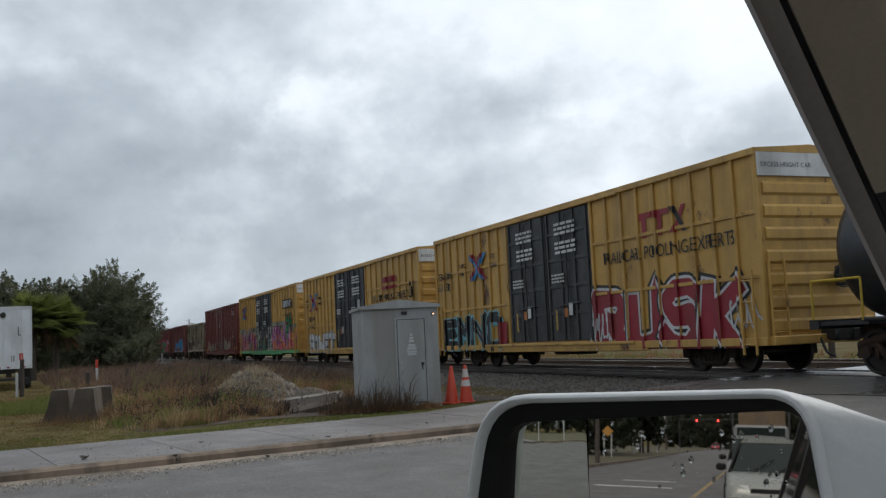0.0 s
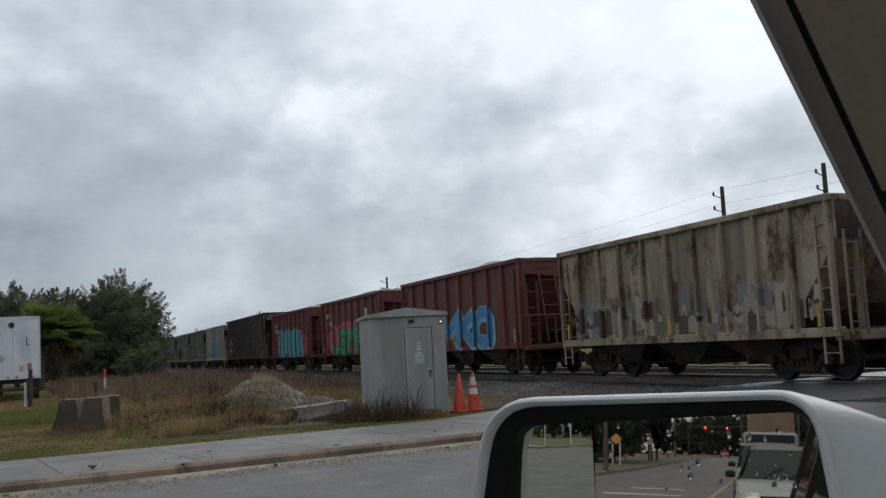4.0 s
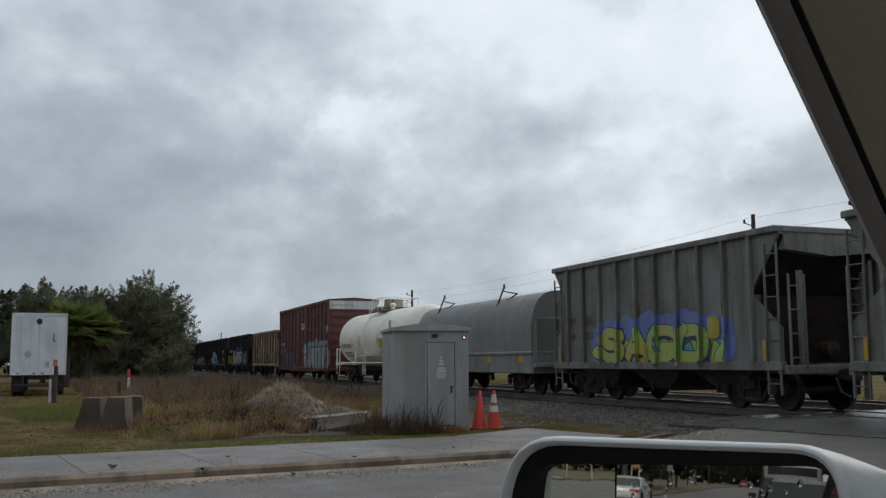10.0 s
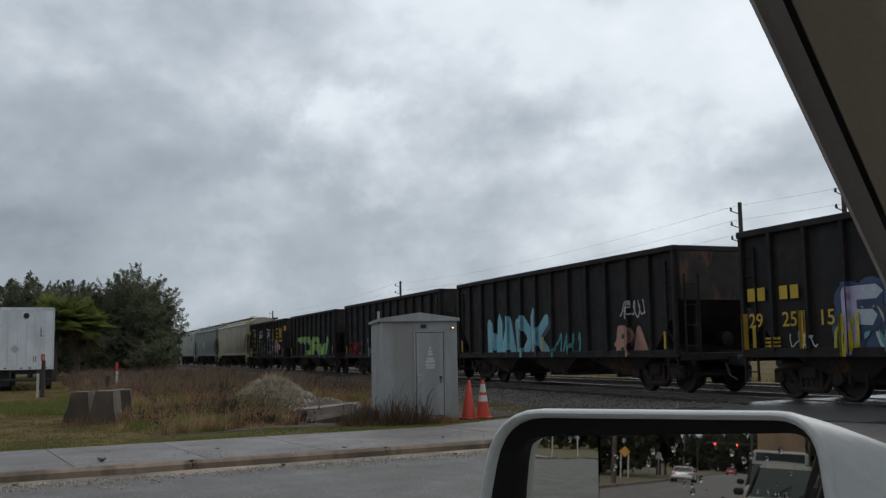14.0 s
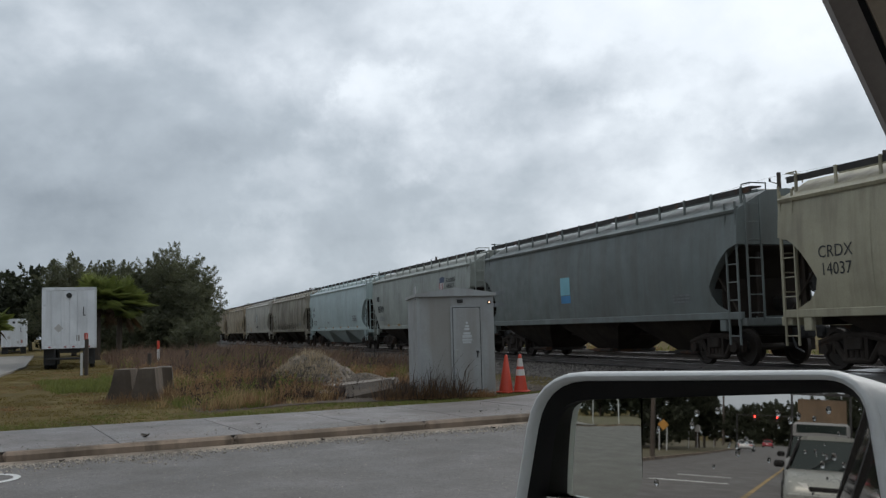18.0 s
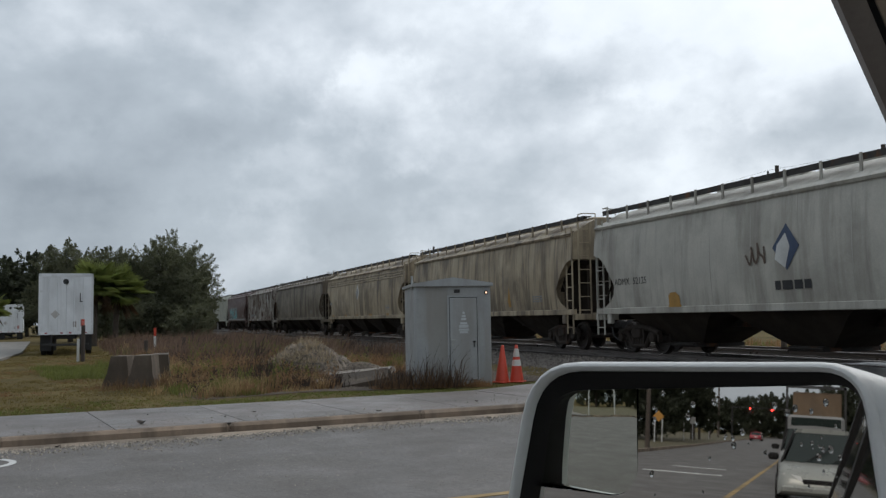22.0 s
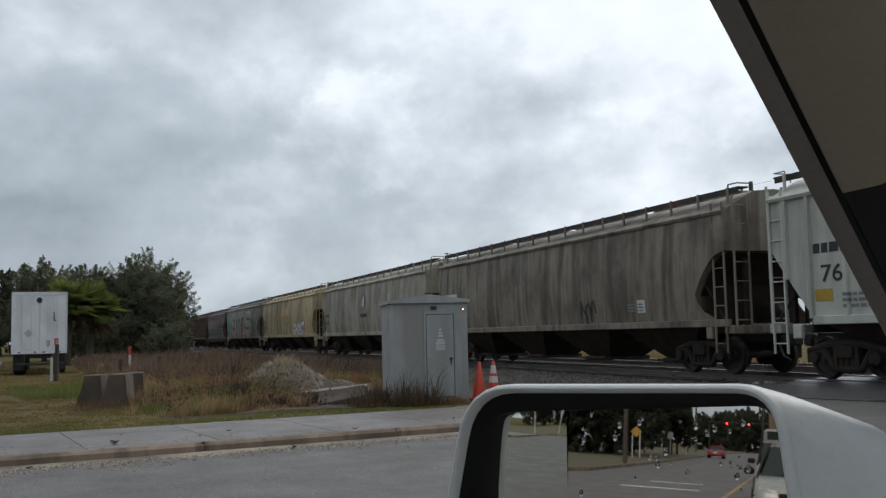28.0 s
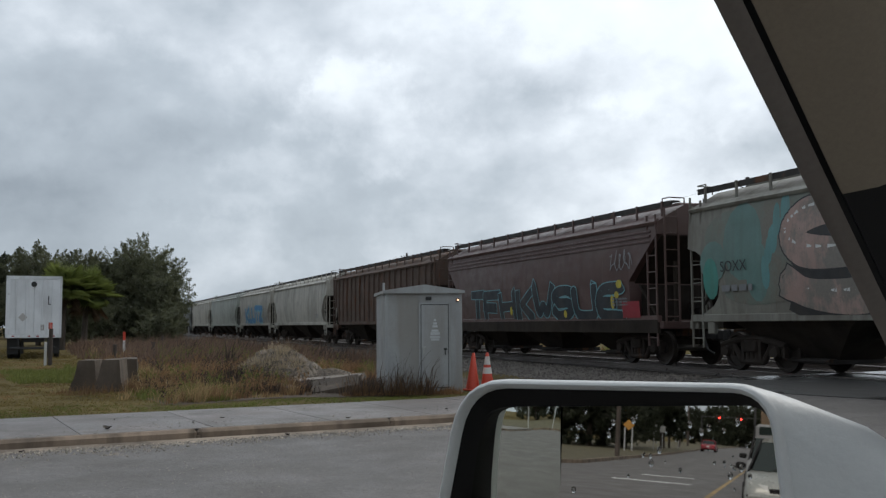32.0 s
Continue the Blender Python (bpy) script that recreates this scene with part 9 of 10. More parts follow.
def notices(key, d0, d1):
    """White door notices: rows of small print and a few marks."""
    s = S(key)
    half = (d1 - d0) / 2
    for k, (dx, w) in enumerate(((0.5, 0.42), (0.5, 0.46))):
        a = d0 + half * (k + dx)
        s.bars(a, 4.22, half * w, 0.42, 3, STENCIL_WHITE)
        s.bars(a, 3.65, half * w, 0.42, 3, STENCIL_WHITE)
        s.bars(a - half * 0.2, 2.75, half * 0.28, 0.3, 3, STENCIL_WHITE)
        s.poly([(a + 0.05, 1.62), (a + 0.27, 1.62), (a + 0.27, 1.98), (a + 0.05, 1.98)], STENCIL_WHITE, "notice")
        s.poly([(a - 0.22, 1.58), (a - 0.02, 1.58), (a - 0.02, 1.84), (a - 0.22, 1.84)], spray("orange", (0.5, 0.16, 0.03)), "notice")
        s.poly([(a - 0.75, 1.2), (a - 0.66, 1.2), (a - 0.66, 1.8), (a - 0.75, 1.8)], REFLECT, "reflector")


def cross_badge(s, x, z, w, h):
    """A blue and red crossed emblem."""
    for sg, m_ in ((1, RED), (-1, BLUE)):
        for off, m2 in ((-0.16, m_), (0.16, BLUE if m_ is RED else RED)):
            o = off * w * 0.5
            s.poly([(x - sg * w / 2 - 0.13 + o, z - h / 2), (x - sg * w / 2 + 0.13 + o, z - h / 2), (x + sg * w / 2 + 0.13 + o, z + h / 2), (x + sg * w / 2 - 0.13 + o, z + h / 2)], m2, "emblem")


s = S("box1")
s.piece("RUSK", 5.6, 1.35, 6.2, 1.8, RED, WHITE, seed=2, jig=0.12, edge_w=0.09, fat=0.33, outer=BLACK, shadow=BLACK, point=0.7, drop=0.03)
s.squiggle(8.7, 1.4, 1.0, 0.8, WHITE, 4, 4, 0.06)
s.squiggle(2.6, 1.2, 0.8, 0.9, WHITE, 5, 4, 0.06)
for a, b in ((4.95, 5.5), (5.65, 6.15)):
    s.poly([(a, 3.45), (a + 0.2, 3.45), (a + 0.2, 3.95), (b, 3.95), (b, 4.1), (a - 0.1, 4.1), (a - 0.1, 3.9), (a, 3.9)], RED, "emblem")
s.poly([(6.25, 3.45), (6.42, 3.45), (6.85, 4.1), (6.68, 4.1)], RED, "emblem")
s.poly([(6.68, 3.45), (6.85, 3.45), (6.42, 4.1), (6.25, 4.1)], STENCIL_BLACK, "emblem")
s.text("RAILCAR POOLING EXPERTS", 5.9, 3.06, 0.34, STENCIL_BLACK, 0.0, 0.92)
s.piece("EMNO", -6.2, 1.25, 5.2, 1.35, spray("ink", (0.012, 0.02, 0.028)), LBLUE, shine=WHITE, seed=7, edge_w=0.07, fat=0.30, shadow=TEAL, drop=0.06)
s.poly([(-3.9, 0.85), (-3.3, 0.85), (-3.25, 1.6), (-3.95, 1.55)], RED, "paint_patch")
cross_badge(s, -5.4, 3.6, 1.1, 0.95)
s.text("TBOX", -8.5, 3.45, 0.3, STENCIL_BLACK, 0.0, 1.3)
s.text("631541", -8.45, 3.05, 0.3, STENCIL_BLACK, 0.0, 1.25)
s.text("next\nload", -6.75, 3.6, 0.22, STENCIL_BLACK)
s.text("any\nroad", -4.1, 3.75, 0.22, STENCIL_BLACK)
notices("box1", -2.95, 2.38)
s = S("box2")
s.piece("NAVE", 4.7, 1.3, 5.6, 1.7, BLACK, WHITE, seed=9, edge_w=0.055, fat=0.34, outer=BLACK, drop=0.0, point=0.6)
s.discs([(2.5, 1.25, 0.16, 0.4), (4.3, 1.0, 0.12, 0.3), (6.3, 1.3, 0.2, 0.35)], YELL, "paint_patch")
s.piece("SONET", -6.0, 1.1, 5.5, 1.2, WHITE, BLACK, seed=12, edge_w=0.05, fat=0.30, point=0.7)
s.text("TBOX", -8.0, 2.55, 0.3, STENCIL_BLACK, 0.0, 1.3)
s.text("664023", -7.9, 2.12, 0.3, STENCIL_BLACK, 0.0, 1.25)
cross_badge(s, -7.4, 3.5, 1.3, 0.95)
s.text("next\nload", -8.8, 3.5, 0.22, STENCIL_BLACK)
s.text("any\nroad", -5.9, 3.55, 0.22, STENCIL_BLACK)
s.poly([(5.0, 3.45), (6.9, 3.45), (6.9, 3.6), (5.0, 3.6)], RED, "emblem")
s.poly([(5.0, 3.75), (6.9, 3.75), (6.9, 4.0), (5.0, 4.0)], RED, "emblem")
s.text("RAILCAR POOLING EXPERTS", 6.0, 3.08, 0.32, STENCIL_BLACK, 0.0, 0.92)
s.squiggle(8.9, 3.2, 0.6, 0.9, STENCIL_BLACK, 14, 4, 0.035)
notices("box2", -2.95, 2.38)
def painted_bricks(s, x0, x1, z0, z1, seed):
    """Sprayed grey bricks, outlined in black, with gaps."""
    r = random.Random(seed)
    rim, sheets = bmesh.new(), {}
    k = 0
    while z0 + (k + 1) * 0.28 < z1:
        a = x0 - r.uniform(0, 0.4)
        while a < x1 - 0.3:
            w = min(r.uniform(0.5, 0.85), x1 - a)
            z = z0 + k * 0.28
            if z + 0.3 < z1 - 0.28 or r.random() < 0.6:
                rim.faces.new([rim.verts.new(q) for q in ((a - 0.025, z - 0.02, 0), (a + w + 0.025, z - 0.02, 0), (a + w + 0.025, z + 0.26, 0), (a - 0.025, z + 0.26, 0))])
                m = r.choice((BRICK_PALE, BRICK_PALE, BRICK_GREY))
                sheets.setdefault(m.name, (m, bmesh.new()))[1].faces.new([sheets[m.name][1].verts.new(q) for q in ((a, z, 0), (a + w, z, 0), (a + w, z + 0.235, 0), (a, z + 0.235, 0))])
            a += w + 0.05
        k += 1
    s.lay(rim, BLACK, "painted_bricks", flank=False)
    for m, bm in sheets.values():
        s.lay(bm, m, "painted_bricks")


def wild(s, x0, x1, z0, top, n, fills, seed, thin=1.0):
    """Overlapping leaning lobes with black rims and pale light marks, as in a crowded sprayed piece."""
    r = random.Random(seed)
    base = s.layer
    sheets = {}

    def sheet(m):
        return sheets.setdefault(m.name, (m, bmesh.new()))[1]

    def lobe(bm, x, z, w, h, lean, tip, lift, grow):
        pts = []
        for i in range(16):
            q = 2 * math.pi * i / 16
            u = math.sin(q)
            ww = (w / 2) * (1 - tip * max(0, u) ** 1.5) + grow
            zz = u * (h / 2 + grow)
            pts.append((x + ww * math.cos(q) + lean * zz + 0.12 * h * (u * u - 0.4) * math.copysign(1, lean), max(z0 - 0.02, z + zz), lift))
        bm.faces.new([bm.verts.new(q) for q in pts])

    order = list(range(n))
    r.shuffle(order)
    for i, k in enumerate(order):
        x = x0 + (x1 - x0) * (k + 0.5) / n + r.uniform(-0.15, 0.15)
        t_ = top(x)
        h = (t_ - z0) * r.uniform(0.35, 0.85)
        z = r.uniform(z0 + h * 0.35, t_ - h * 0.5)
        w = r.uniform(0.45, 1.05) * thin
        lean, tip, up = r.uniform(0.1, 0.55) * r.choice((-1, 1)), r.uniform(0, 0.9), i * 0.0006
        lobe(sheet(BLACK), x, z, w, h, lean, tip, up, 0.03)
        lobe(sheet(r.choice(fills)), x, z, w, h, lean, tip, up + 0.0002, 0)
        if r.random() < 0.75:
            lobe(sheet(r.choice(fills)), x + 0.03, z - h * 0.16, w * 0.55, h * 0.5, lean, tip, up + 0.00035, 0)
        if r.random() < 0.6:
            lobe(sheet(r.choice((CREAM, WHITE))), x - w * 0.24, z + h * 0.12, 0.07, h * 0.34, lean, 0.5, up + 0.0005, 0)
    for m, bm in sheets.values():
        s.layer = base
        ob = s.lay(bm, m, "graffiti_collage", flank=m is fills[0])
        if ob is not None:
            ob["kind"] = "stuff"
    s.layer = base + n * 0.0006 + 0.001


BRICK_PALE, BRICK_GREY = spray("brick_pale", (0.33, 0.35, 0.31)), spray("brick_grey", (0.17, 0.18, 0.17))
HOT = spray2("hot_pink", (0.78, 0.17, 0.40), (0.84, 0.24, 0.09))
MAUVE, CORAL = spray2("mauve", (0.74, 0.42, 0.58), (0.44, 0.09, 0.30)), spray2("coral", (0.85, 0.24, 0.05), (0.78, 0.13, 0.15))
VIOLET, AMBER = spray2("violet", (0.24, 0.05, 0.20), (0.46, 0.10, 0.16)), spray2("amber", (0.76, 0.44, 0.10), (0.70, 0.24, 0.06))
s = S("box3")
painted_bricks(s, -9.4, -2.9, 0.86, 2.75, 3)
painted_bricks(s, -2.9, 2.4, 0.86, 2.6, 5)
painted_bricks(s, 2.5, 9.2, 1.9, 2.95, 7)
wild(s, -9.3, -2.9, 0.84, lambda x: 2.35 + 0.12 * math.sin(x * 3), 34, (VIOLET, HOT, CORAL, VIOLET, MAUVE), 25, 0.8)
wild(s, 2.6, 9.0, 0.86, lambda x: 2.3 + 0.3 * smooth01((x - 5) / 3) + 0.2 * math.sin(x * 2.6), 30, (HOT, MAUVE, CORAL, AMBER, HOT, VIOLET), 21)
s.piece("ENS", 5.2, 1.75, 5.2, 1.45, MAUVE, BLACK, shine=WHITE, seed=22, jig=0.1, edge_w=0.03, fat=0.42, point=0.2, drop=0.0)
wild(s, 2.6, 9.2, 0.86, lambda x: 1.55, 15, (CORAL, AMBER, MAUVE, HOT), 27)
s.blob(-0.2, 1.55, 1.7, 1.5, BLACK, 4, 26, 0.14)
s.squiggle(-0.1, 1.2, 0.7, 0.9, GREEN, 31, 4, 0.06)
s.squiggle(-2.2, 1.5, 0.7, 1.3, GREEN, 33, 3, 0.05)
figure = [(7.2, 2.52, 0.34, 0.40), (7.2, 2.2, 0.28, 0.25), (6.75, 1.95, 0.2, 0.4), (7.85, 2.6, 0.24, 0.3), (8.05, 2.85, 0.16, 0.3)]
s.discs([(a, b, c + 0.05, d + 0.05) for a, b, c, d in figure], BLACK)
s.discs(figure, GREEN)
s.discs([(8.2, 3.0, 0.13, 0.18)], CORAL)
s.poly([(6.9, 2.5), (7.5, 2.5), (7.5, 2.6), (6.9, 2.62)], RED, "paint_patch")
s.text("Railcar Pooling", 6.95, 3.08, 0.2, STENCIL_BLACK, 0.0, 0.9)
for x in (3.4, 6.2, 8.9):
    s.poly([(x, 0.92), (x + 0.09, 0.92), (x + 0.09, 1.55), (x, 1.55)], REFLECT, "reflector")
s.poly([(5.95, 3.5), (8.4, 3.5), (8.4, 4.05), (5.95, 4.05)], BLACK, "emblem")
for a in (6.15, 6.9, 7.65):
    s.poly([(a, 3.82), (a + 0.68, 3.82), (a + 0.68, 3.98), (a, 3.98)], WHITE, "emblem")
    s.poly([(a + 0.2, 3.56), (a + 0.48, 3.56), (a + 0.48, 3.82), (a + 0.2, 3.82)], WHITE, "emblem")
cross_badge(s, -7.1, 3.7, 1.2, 0.95)
notices("box3", -2.95, 2.38)
s = S("box4")
GREEN_GREY, BEIGE = spray("green_grey", (0.22, 0.26, 0.21)), spray("beige", (0.40, 0.33, 0.25))
s.patchwork(1.8, 5.4, 0.85, 2.35, (CREAM, FLESH, BEIGE, GREEN_GREY), 3, 0.42)
s.patchwork(-7.4, -2.4, 0.85, 1.95, (FLESH, GREY, BEIGE, GREEN_GREY, ORANGE), 8, 0.38)
s.patchwork(-2.2, 1.6, 0.95, 1.8, (GREY, BLACK), 12, 0.3)
s.squiggle(-0.4, 1.5, 2.6, 0.8, BLACK, 12, 7, 0.03)
s.squiggle(6.6, 2.3, 0.5, 1.1, FLESH, 14, 4, 0.03)
s.bars(-0.2, 3.1, 0.8, 0.35, 3, STENCIL_WHITE)
s.bars(6.4, 4.0, 0.7, 0.28, 3, STENCIL_WHITE)
s.poly([(6.5, 1.35), (7.1, 1.35), (7.1, 1.75), (6.5, 1.75)], STENCIL_BLACK, "notice")
for x in (6.6, 7.6, -7.9):
    s.poly([(x, 0.95), (x + 0.6, 0.95), (x + 0.6, 1.2), (x, 1.2)], REFLECT, "reflector")
s = S("tan5")
s.patchwork(-5.2, 5.2, 1.05, 2.3, (GREY, BEIGE, spray("umber", (0.08, 0.05, 0.035))), 6, 0.4)
s = S("red6")
s.piece("AMKO", 0.2, 1.75, 6.5, 1.5, BLUE, LBLUE, seed=31, fat=0.32)
s = S("red7")
s.puffs(-0.2, 1.8, 7.6, 1.5, PINK, 4)
s.piece("USMH", -0.4, 1.7, 5.8, 1.45, GREEN, BLACK, seed=33, edge_w=0.03, shine=LIME, fat=0.33)
s.text("ITFX", -4.1, 3.1, 0.28, STENCIL_WHITE, 0, 1.1)
s.text("217034", -3.85, 2.68, 0.28, STENCIL_WHITE, 0, 1.1)
s.bars(4.2, 2.2, 0.9, 0.5, 2, STENCIL_WHITE)
s = S("red8")
s.puffs(0.35, 1.85, 7.9, 1.55, PINK, 6)
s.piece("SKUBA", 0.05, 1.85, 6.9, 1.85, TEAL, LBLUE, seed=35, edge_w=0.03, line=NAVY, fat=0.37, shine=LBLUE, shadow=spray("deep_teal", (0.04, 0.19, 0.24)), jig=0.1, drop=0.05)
s.text("ITFX", -4.2, 3.1, 0.28, STENCIL_WHITE, 0, 1.1)
s.text("217030", -3.85, 2.68, 0.28, STENCIL_WHITE, 0, 1.1)
s = S("ribbed9")
for a, t_ in ((-7.1, "OF"), (-6.2, "CX")):
    s.poly([(a, 2.1), (a + 0.7, 2.1), (a + 0.7, 2.55), (a, 2.55)], STENCIL_WHITE, "notice")
    s.text(t_, a + 0.35, 2.32, 0.26, STENCIL_BLACK, 0, 1.0)
s.bars(-6.3, 1.6, 1.4, 0.5, 2, STENCIL_WHITE)
s = S("pale10")
s.piece("SURGE", 0.0, 1.9, 5.2, 1.85, LBLUE, NAVY, seed=41, edge_w=0.05, shine=WHITE, fat=0.31, point=0.2, shadow=NAVY, drop=0.05)
for t_, x, z in (("PM", -4.2, 2.65), ("RX", -3.14, 2.65), ("84", -4.2, 2.2), ("13", -3.14, 2.2)):
    s.text(t_, x, z, 0.28, STENCIL_BLACK, 0, 1.05)
s.bars(-3.7, 1.5, 1.3, 0.4, 4, GREY)
s.blob(3.6, 1.3, 1.4, 0.5, LIME, 5)
s = S("grey11")
s.patchwork(-5.0, 5.0, 0.98, 1.7, (spray("grime", (0.09, 0.085, 0.075)), spray("dull_lime", (0.15, 0.19, 0.085))), 13, 0.5)
for t_, x, z in (("PM", -4.2, 2.4), ("RX", -3.14, 2.4), ("14", -4.2, 1.95), ("84", -3.14, 1.95)):
    s.text(t_, x, z, 0.26, STENCIL_BLACK, 0, 1.05)
s.blob(0.9, 1.5, 0.7, 0.5, spray("dull_lime", (0.15, 0.19, 0.085)), 4)
s.squiggle(0.8, 2.6, 0.7, 0.5, RED, 4, 3, 0.04)
s.poly([(2.1, 1.4), (2.5, 1.4), (2.5, 1.75), (2.1, 1.75)], STENCIL_WHITE, "notice")
s = S("grey12")
s.piece("EEKY", -1.9, 1.75, 3.9, 1.35, BLACK, STENCIL_WHITE, seed=43, edge_w=0.055, fat=0.34, point=0.0, outer=BLACK, drop=0.0)
s.squiggle(1.2, 1.55, 1.5, 0.8, BLACK, 6, 3, 0.035)
s.squiggle(3.2, 2.2, 2.2, 0.5, WHITE, 8, 5, 0.035)
s.squiggle(2.2, 1.5, 0.4, 0.8, WHITE, 9, 3, 0.03)
for t_, x in (("PM", -4.2), ("RX", -3.14)):
    s.text(t_, x, 2.45, 0.26, STENCIL_BLACK, 0, 1.05)
s.poly([(2.1, 1.45), (2.6, 1.45), (2.6, 1.8), (2.1, 1.8)], STENCIL_WHITE, "notice")
s.poly([(2.15, 1.5), (2.55, 1.5), (2.55, 1.75), (2.15, 1.75)], STENCIL_BLACK, "notice")
s = S("grey13")
rustpatch = mat("rust_paint", (0.26, 0.075, 0.025), rough=0.8, var=0.3, streak=0.5)
for k in range(9):
    a = -1.9 + k * 0.62
    s.poly([(a, 1.04), (a + 0.55, 1.04), (a + 0.55, 1.95 + 0.12 * math.sin(k * 2.1)), (a + 0.05, 1.9 + 0.1 * math.cos(k))], rustpatch, "rust_paint")
s.squiggle(4.5, 1.8, 1.6, 0.8, GREY, 3, 4, 0.05)
s = S("grey14")
s.puffs(0.35, 1.72, 6.6, 1.25, spray("periwinkle", (0.16, 0.22, 0.48)), 9)
LIME_GOLD = spray2("lime_gold", (0.34, 0.52, 0.12), (0.58, 0.50, 0.12))
wild(s, -2.7, 3.4, 1.02, lambda x: 2.05 + 0.2 * math.sin(x * 2.2), 20, (LIME_GOLD, LIME, LIME_GOLD, TEAL, LBLUE), 47)
s.piece("SAGO", 0.1, 1.6, 5.2, 1.1, LIME_GOLD, NAVY, seed=47, edge_w=0.03, shine=YELL, fat=0.38, point=0.2)
s.blob(3.0, 1.95, 0.5, 0.55, YELL, 3, 18, 0.03)
for t_, x, z in (("PM", -4.2, 2.35), ("RX", -3.14, 2.35), ("64", -4.2, 1.9), ("013", -3.14, 1.9)):
    s.text(t_, x, z, 0.24, STENCIL_BLACK, 0, 0.95)
s = S("coil")
s.text("ATW", -4.1, 1.0, 0.27, STENCIL_BLACK, 0.003, 1.05)
s.text("33550", -2.9, 1.0, 0.27, STENCIL_BLACK, 0.003, 1.05)
s.poly([(-1.55, 0.86), (-1.27, 0.86), (-1.27, 1.02), (-1.55, 1.02)], STENCIL_WHITE, "notice")
s.poly([(-0.68, 1.40), (-0.42, 1.40), (-0.55, 1.24)][::-1], STENCIL_BLACK, "notice")
s.bars(-0.5, 0.92, 0.4, 0.12, 2, GREY)
s.bars(0.3, 0.92, 0.6, 0.14, 2, GREY)
s = S("tank")
s.text("OLNX", -5.0, 2.06, 0.24, STENCIL_BLACK, 0.002, 1.0)
s.text("718310", -3.85, 2.06, 0.24, STENCIL_BLACK, 0.002, 1.0)
s.bars(-4.4, 1.62, 1.6, 0.3, 2, GREY)
for x in (-3.1, -1.6):
    s.poly([(x - 0.03, 2.05), (x + 0.03, 2.05), (x + 0.03, 2.6), (x - 0.03, 2.6)], STENCIL_BLACK, "paint_stripe")
s.poly([(2.08, 1.88), (2.86, 1.88), (2.86, 2.36), (2.08, 2.36)], YELL, "placard")
s.poly([(1.86, 2.05), (1.94, 2.05), (1.94, 2.45), (1.86, 2.45)], spray("ochre", (0.36, 0.22, 0.05)), "paint_stripe")
s.poly([(4.15, 1.93), (5.2, 1.93), (5.2, 2.46), (4.15, 2.46)], spray("worn_grey", (0.40, 0.39, 0.36)), "placard")
s.poly([(2.9, 1.62), (4.05, 1.62), (4.05, 1.84), (2.9, 1.84)], spray("dull_grey", (0.30, 0.29, 0.27)), "placard")
s.bars(2.3, 1.58, 1.0, 0.26, 3, GREY)
s.poly([(5.4, 1.85), (5.5, 1.85), (5.5, 2.75), (5.4, 2.75)], spray("ochre", (0.36, 0.22, 0.05)), "paint_stripe")
s.poly([(4.6, 1.1), (4.85, 1.38), (4.6, 1.66), (4.35, 1.38)], STENCIL_WHITE, "placard")
s.poly([(4.6, 1.2), (4.76, 1.38), (4.6, 1.56), (4.44, 1.38)], STENCIL_BLACK, "placard")
s.poly([(4.6, 1.26), (4.7, 1.38), (4.6, 1.5), (4.5, 1.38)], STENCIL_WHITE, "placard")
s = S("box15")
s.puffs(4.4, 1.66, 6.9, 1.6, spray("pale_blue", (0.22, 0.34, 0.40)), 15)
s.piece("DRCHS", 4.4, 1.45, 6.9, 1.6, spray2("silver_worn", (0.40, 0.42, 0.40), (0.28, 0.30, 0.28)), BLACK, seed=51, edge_w=0.022, shine=WHITE, fat=0.36, point=0.3, shadow=SILVER, drop=0.04)
s.text("UCRY", -6.4, 2.5, 0.26, STENCIL_WHITE, 0, 1.5)
s.text("80 01 74", -6.2, 2.0, 0.26, STENCIL_WHITE, 0, 1.2)
s.piece("MERL", -4.4, 1.3, 5.0, 1.05, spray("dim_plum", (0.11, 0.085, 0.095)), GREY, seed=53, edge_w=0.03)
s.squiggle(7.4, 3.2, 0.8, 0.5, WHITE, 3, 4, 0.04)
s.bars(0.6, 3.6, 1.1, 0.45, 3, STENCIL_WHITE)
s = S("ore16")
s.patchwork(-5.2, 5.2, 1.0, 1.9, (spray("rust_wash", (0.26, 0.16, 0.085)), spray("grime_tan", (0.24, 0.20, 0.14))), 19, 0.5)
for a in (-3.6, -3.2):
    s.poly([(a, 2.0), (a + 0.32, 2.0), (a + 0.32, 2.38), (a, 2.38)], STENCIL_BLACK, "notice")
s.text("BB", -3.23, 2.19, 0.26, STENCIL_WHITE, 0, 1.6)
s.poly([(-1.55, 2.25), (-0.75, 2.25), (-0.75, 2.6), (-1.55, 2.6)], LBLUE, "placard")
s.poly([(-1.55, 2.6), (-0.75, 2.6), (-0.75, 3.2), (-1.55, 3.2)], STENCIL_WHITE, "placard")
s.squiggle(1.7, 1.55, 1.1, 0.8, BLACK, 7, 4, 0.07)
s.squiggle(-2.3, 1.25, 1.8, 0.6, GREY, 8, 5, 0.05)
s.squiggle(0.0, 1.3, 2.0, 0.7, spray("dull_teal", (0.12, 0.22, 0.20)), 9, 5, 0.05)
s.squiggle(1.3, 1.3, 0.7, 0.7, spray("worn_orange", (0.4, 0.22, 0.05)), 10, 3, 0.05)
s.text("BB", -3.2, 1.45, 0.2, STENCIL_BLACK)
s.poly([(4.25, 1.42), (4.55, 1.42), (4.55, 1.68), (4.25, 1.68)], STENCIL_WHITE, "notice")
s.bars(4.4, 1.55, 0.2, 0.16, 2, STENCIL_BLACK)


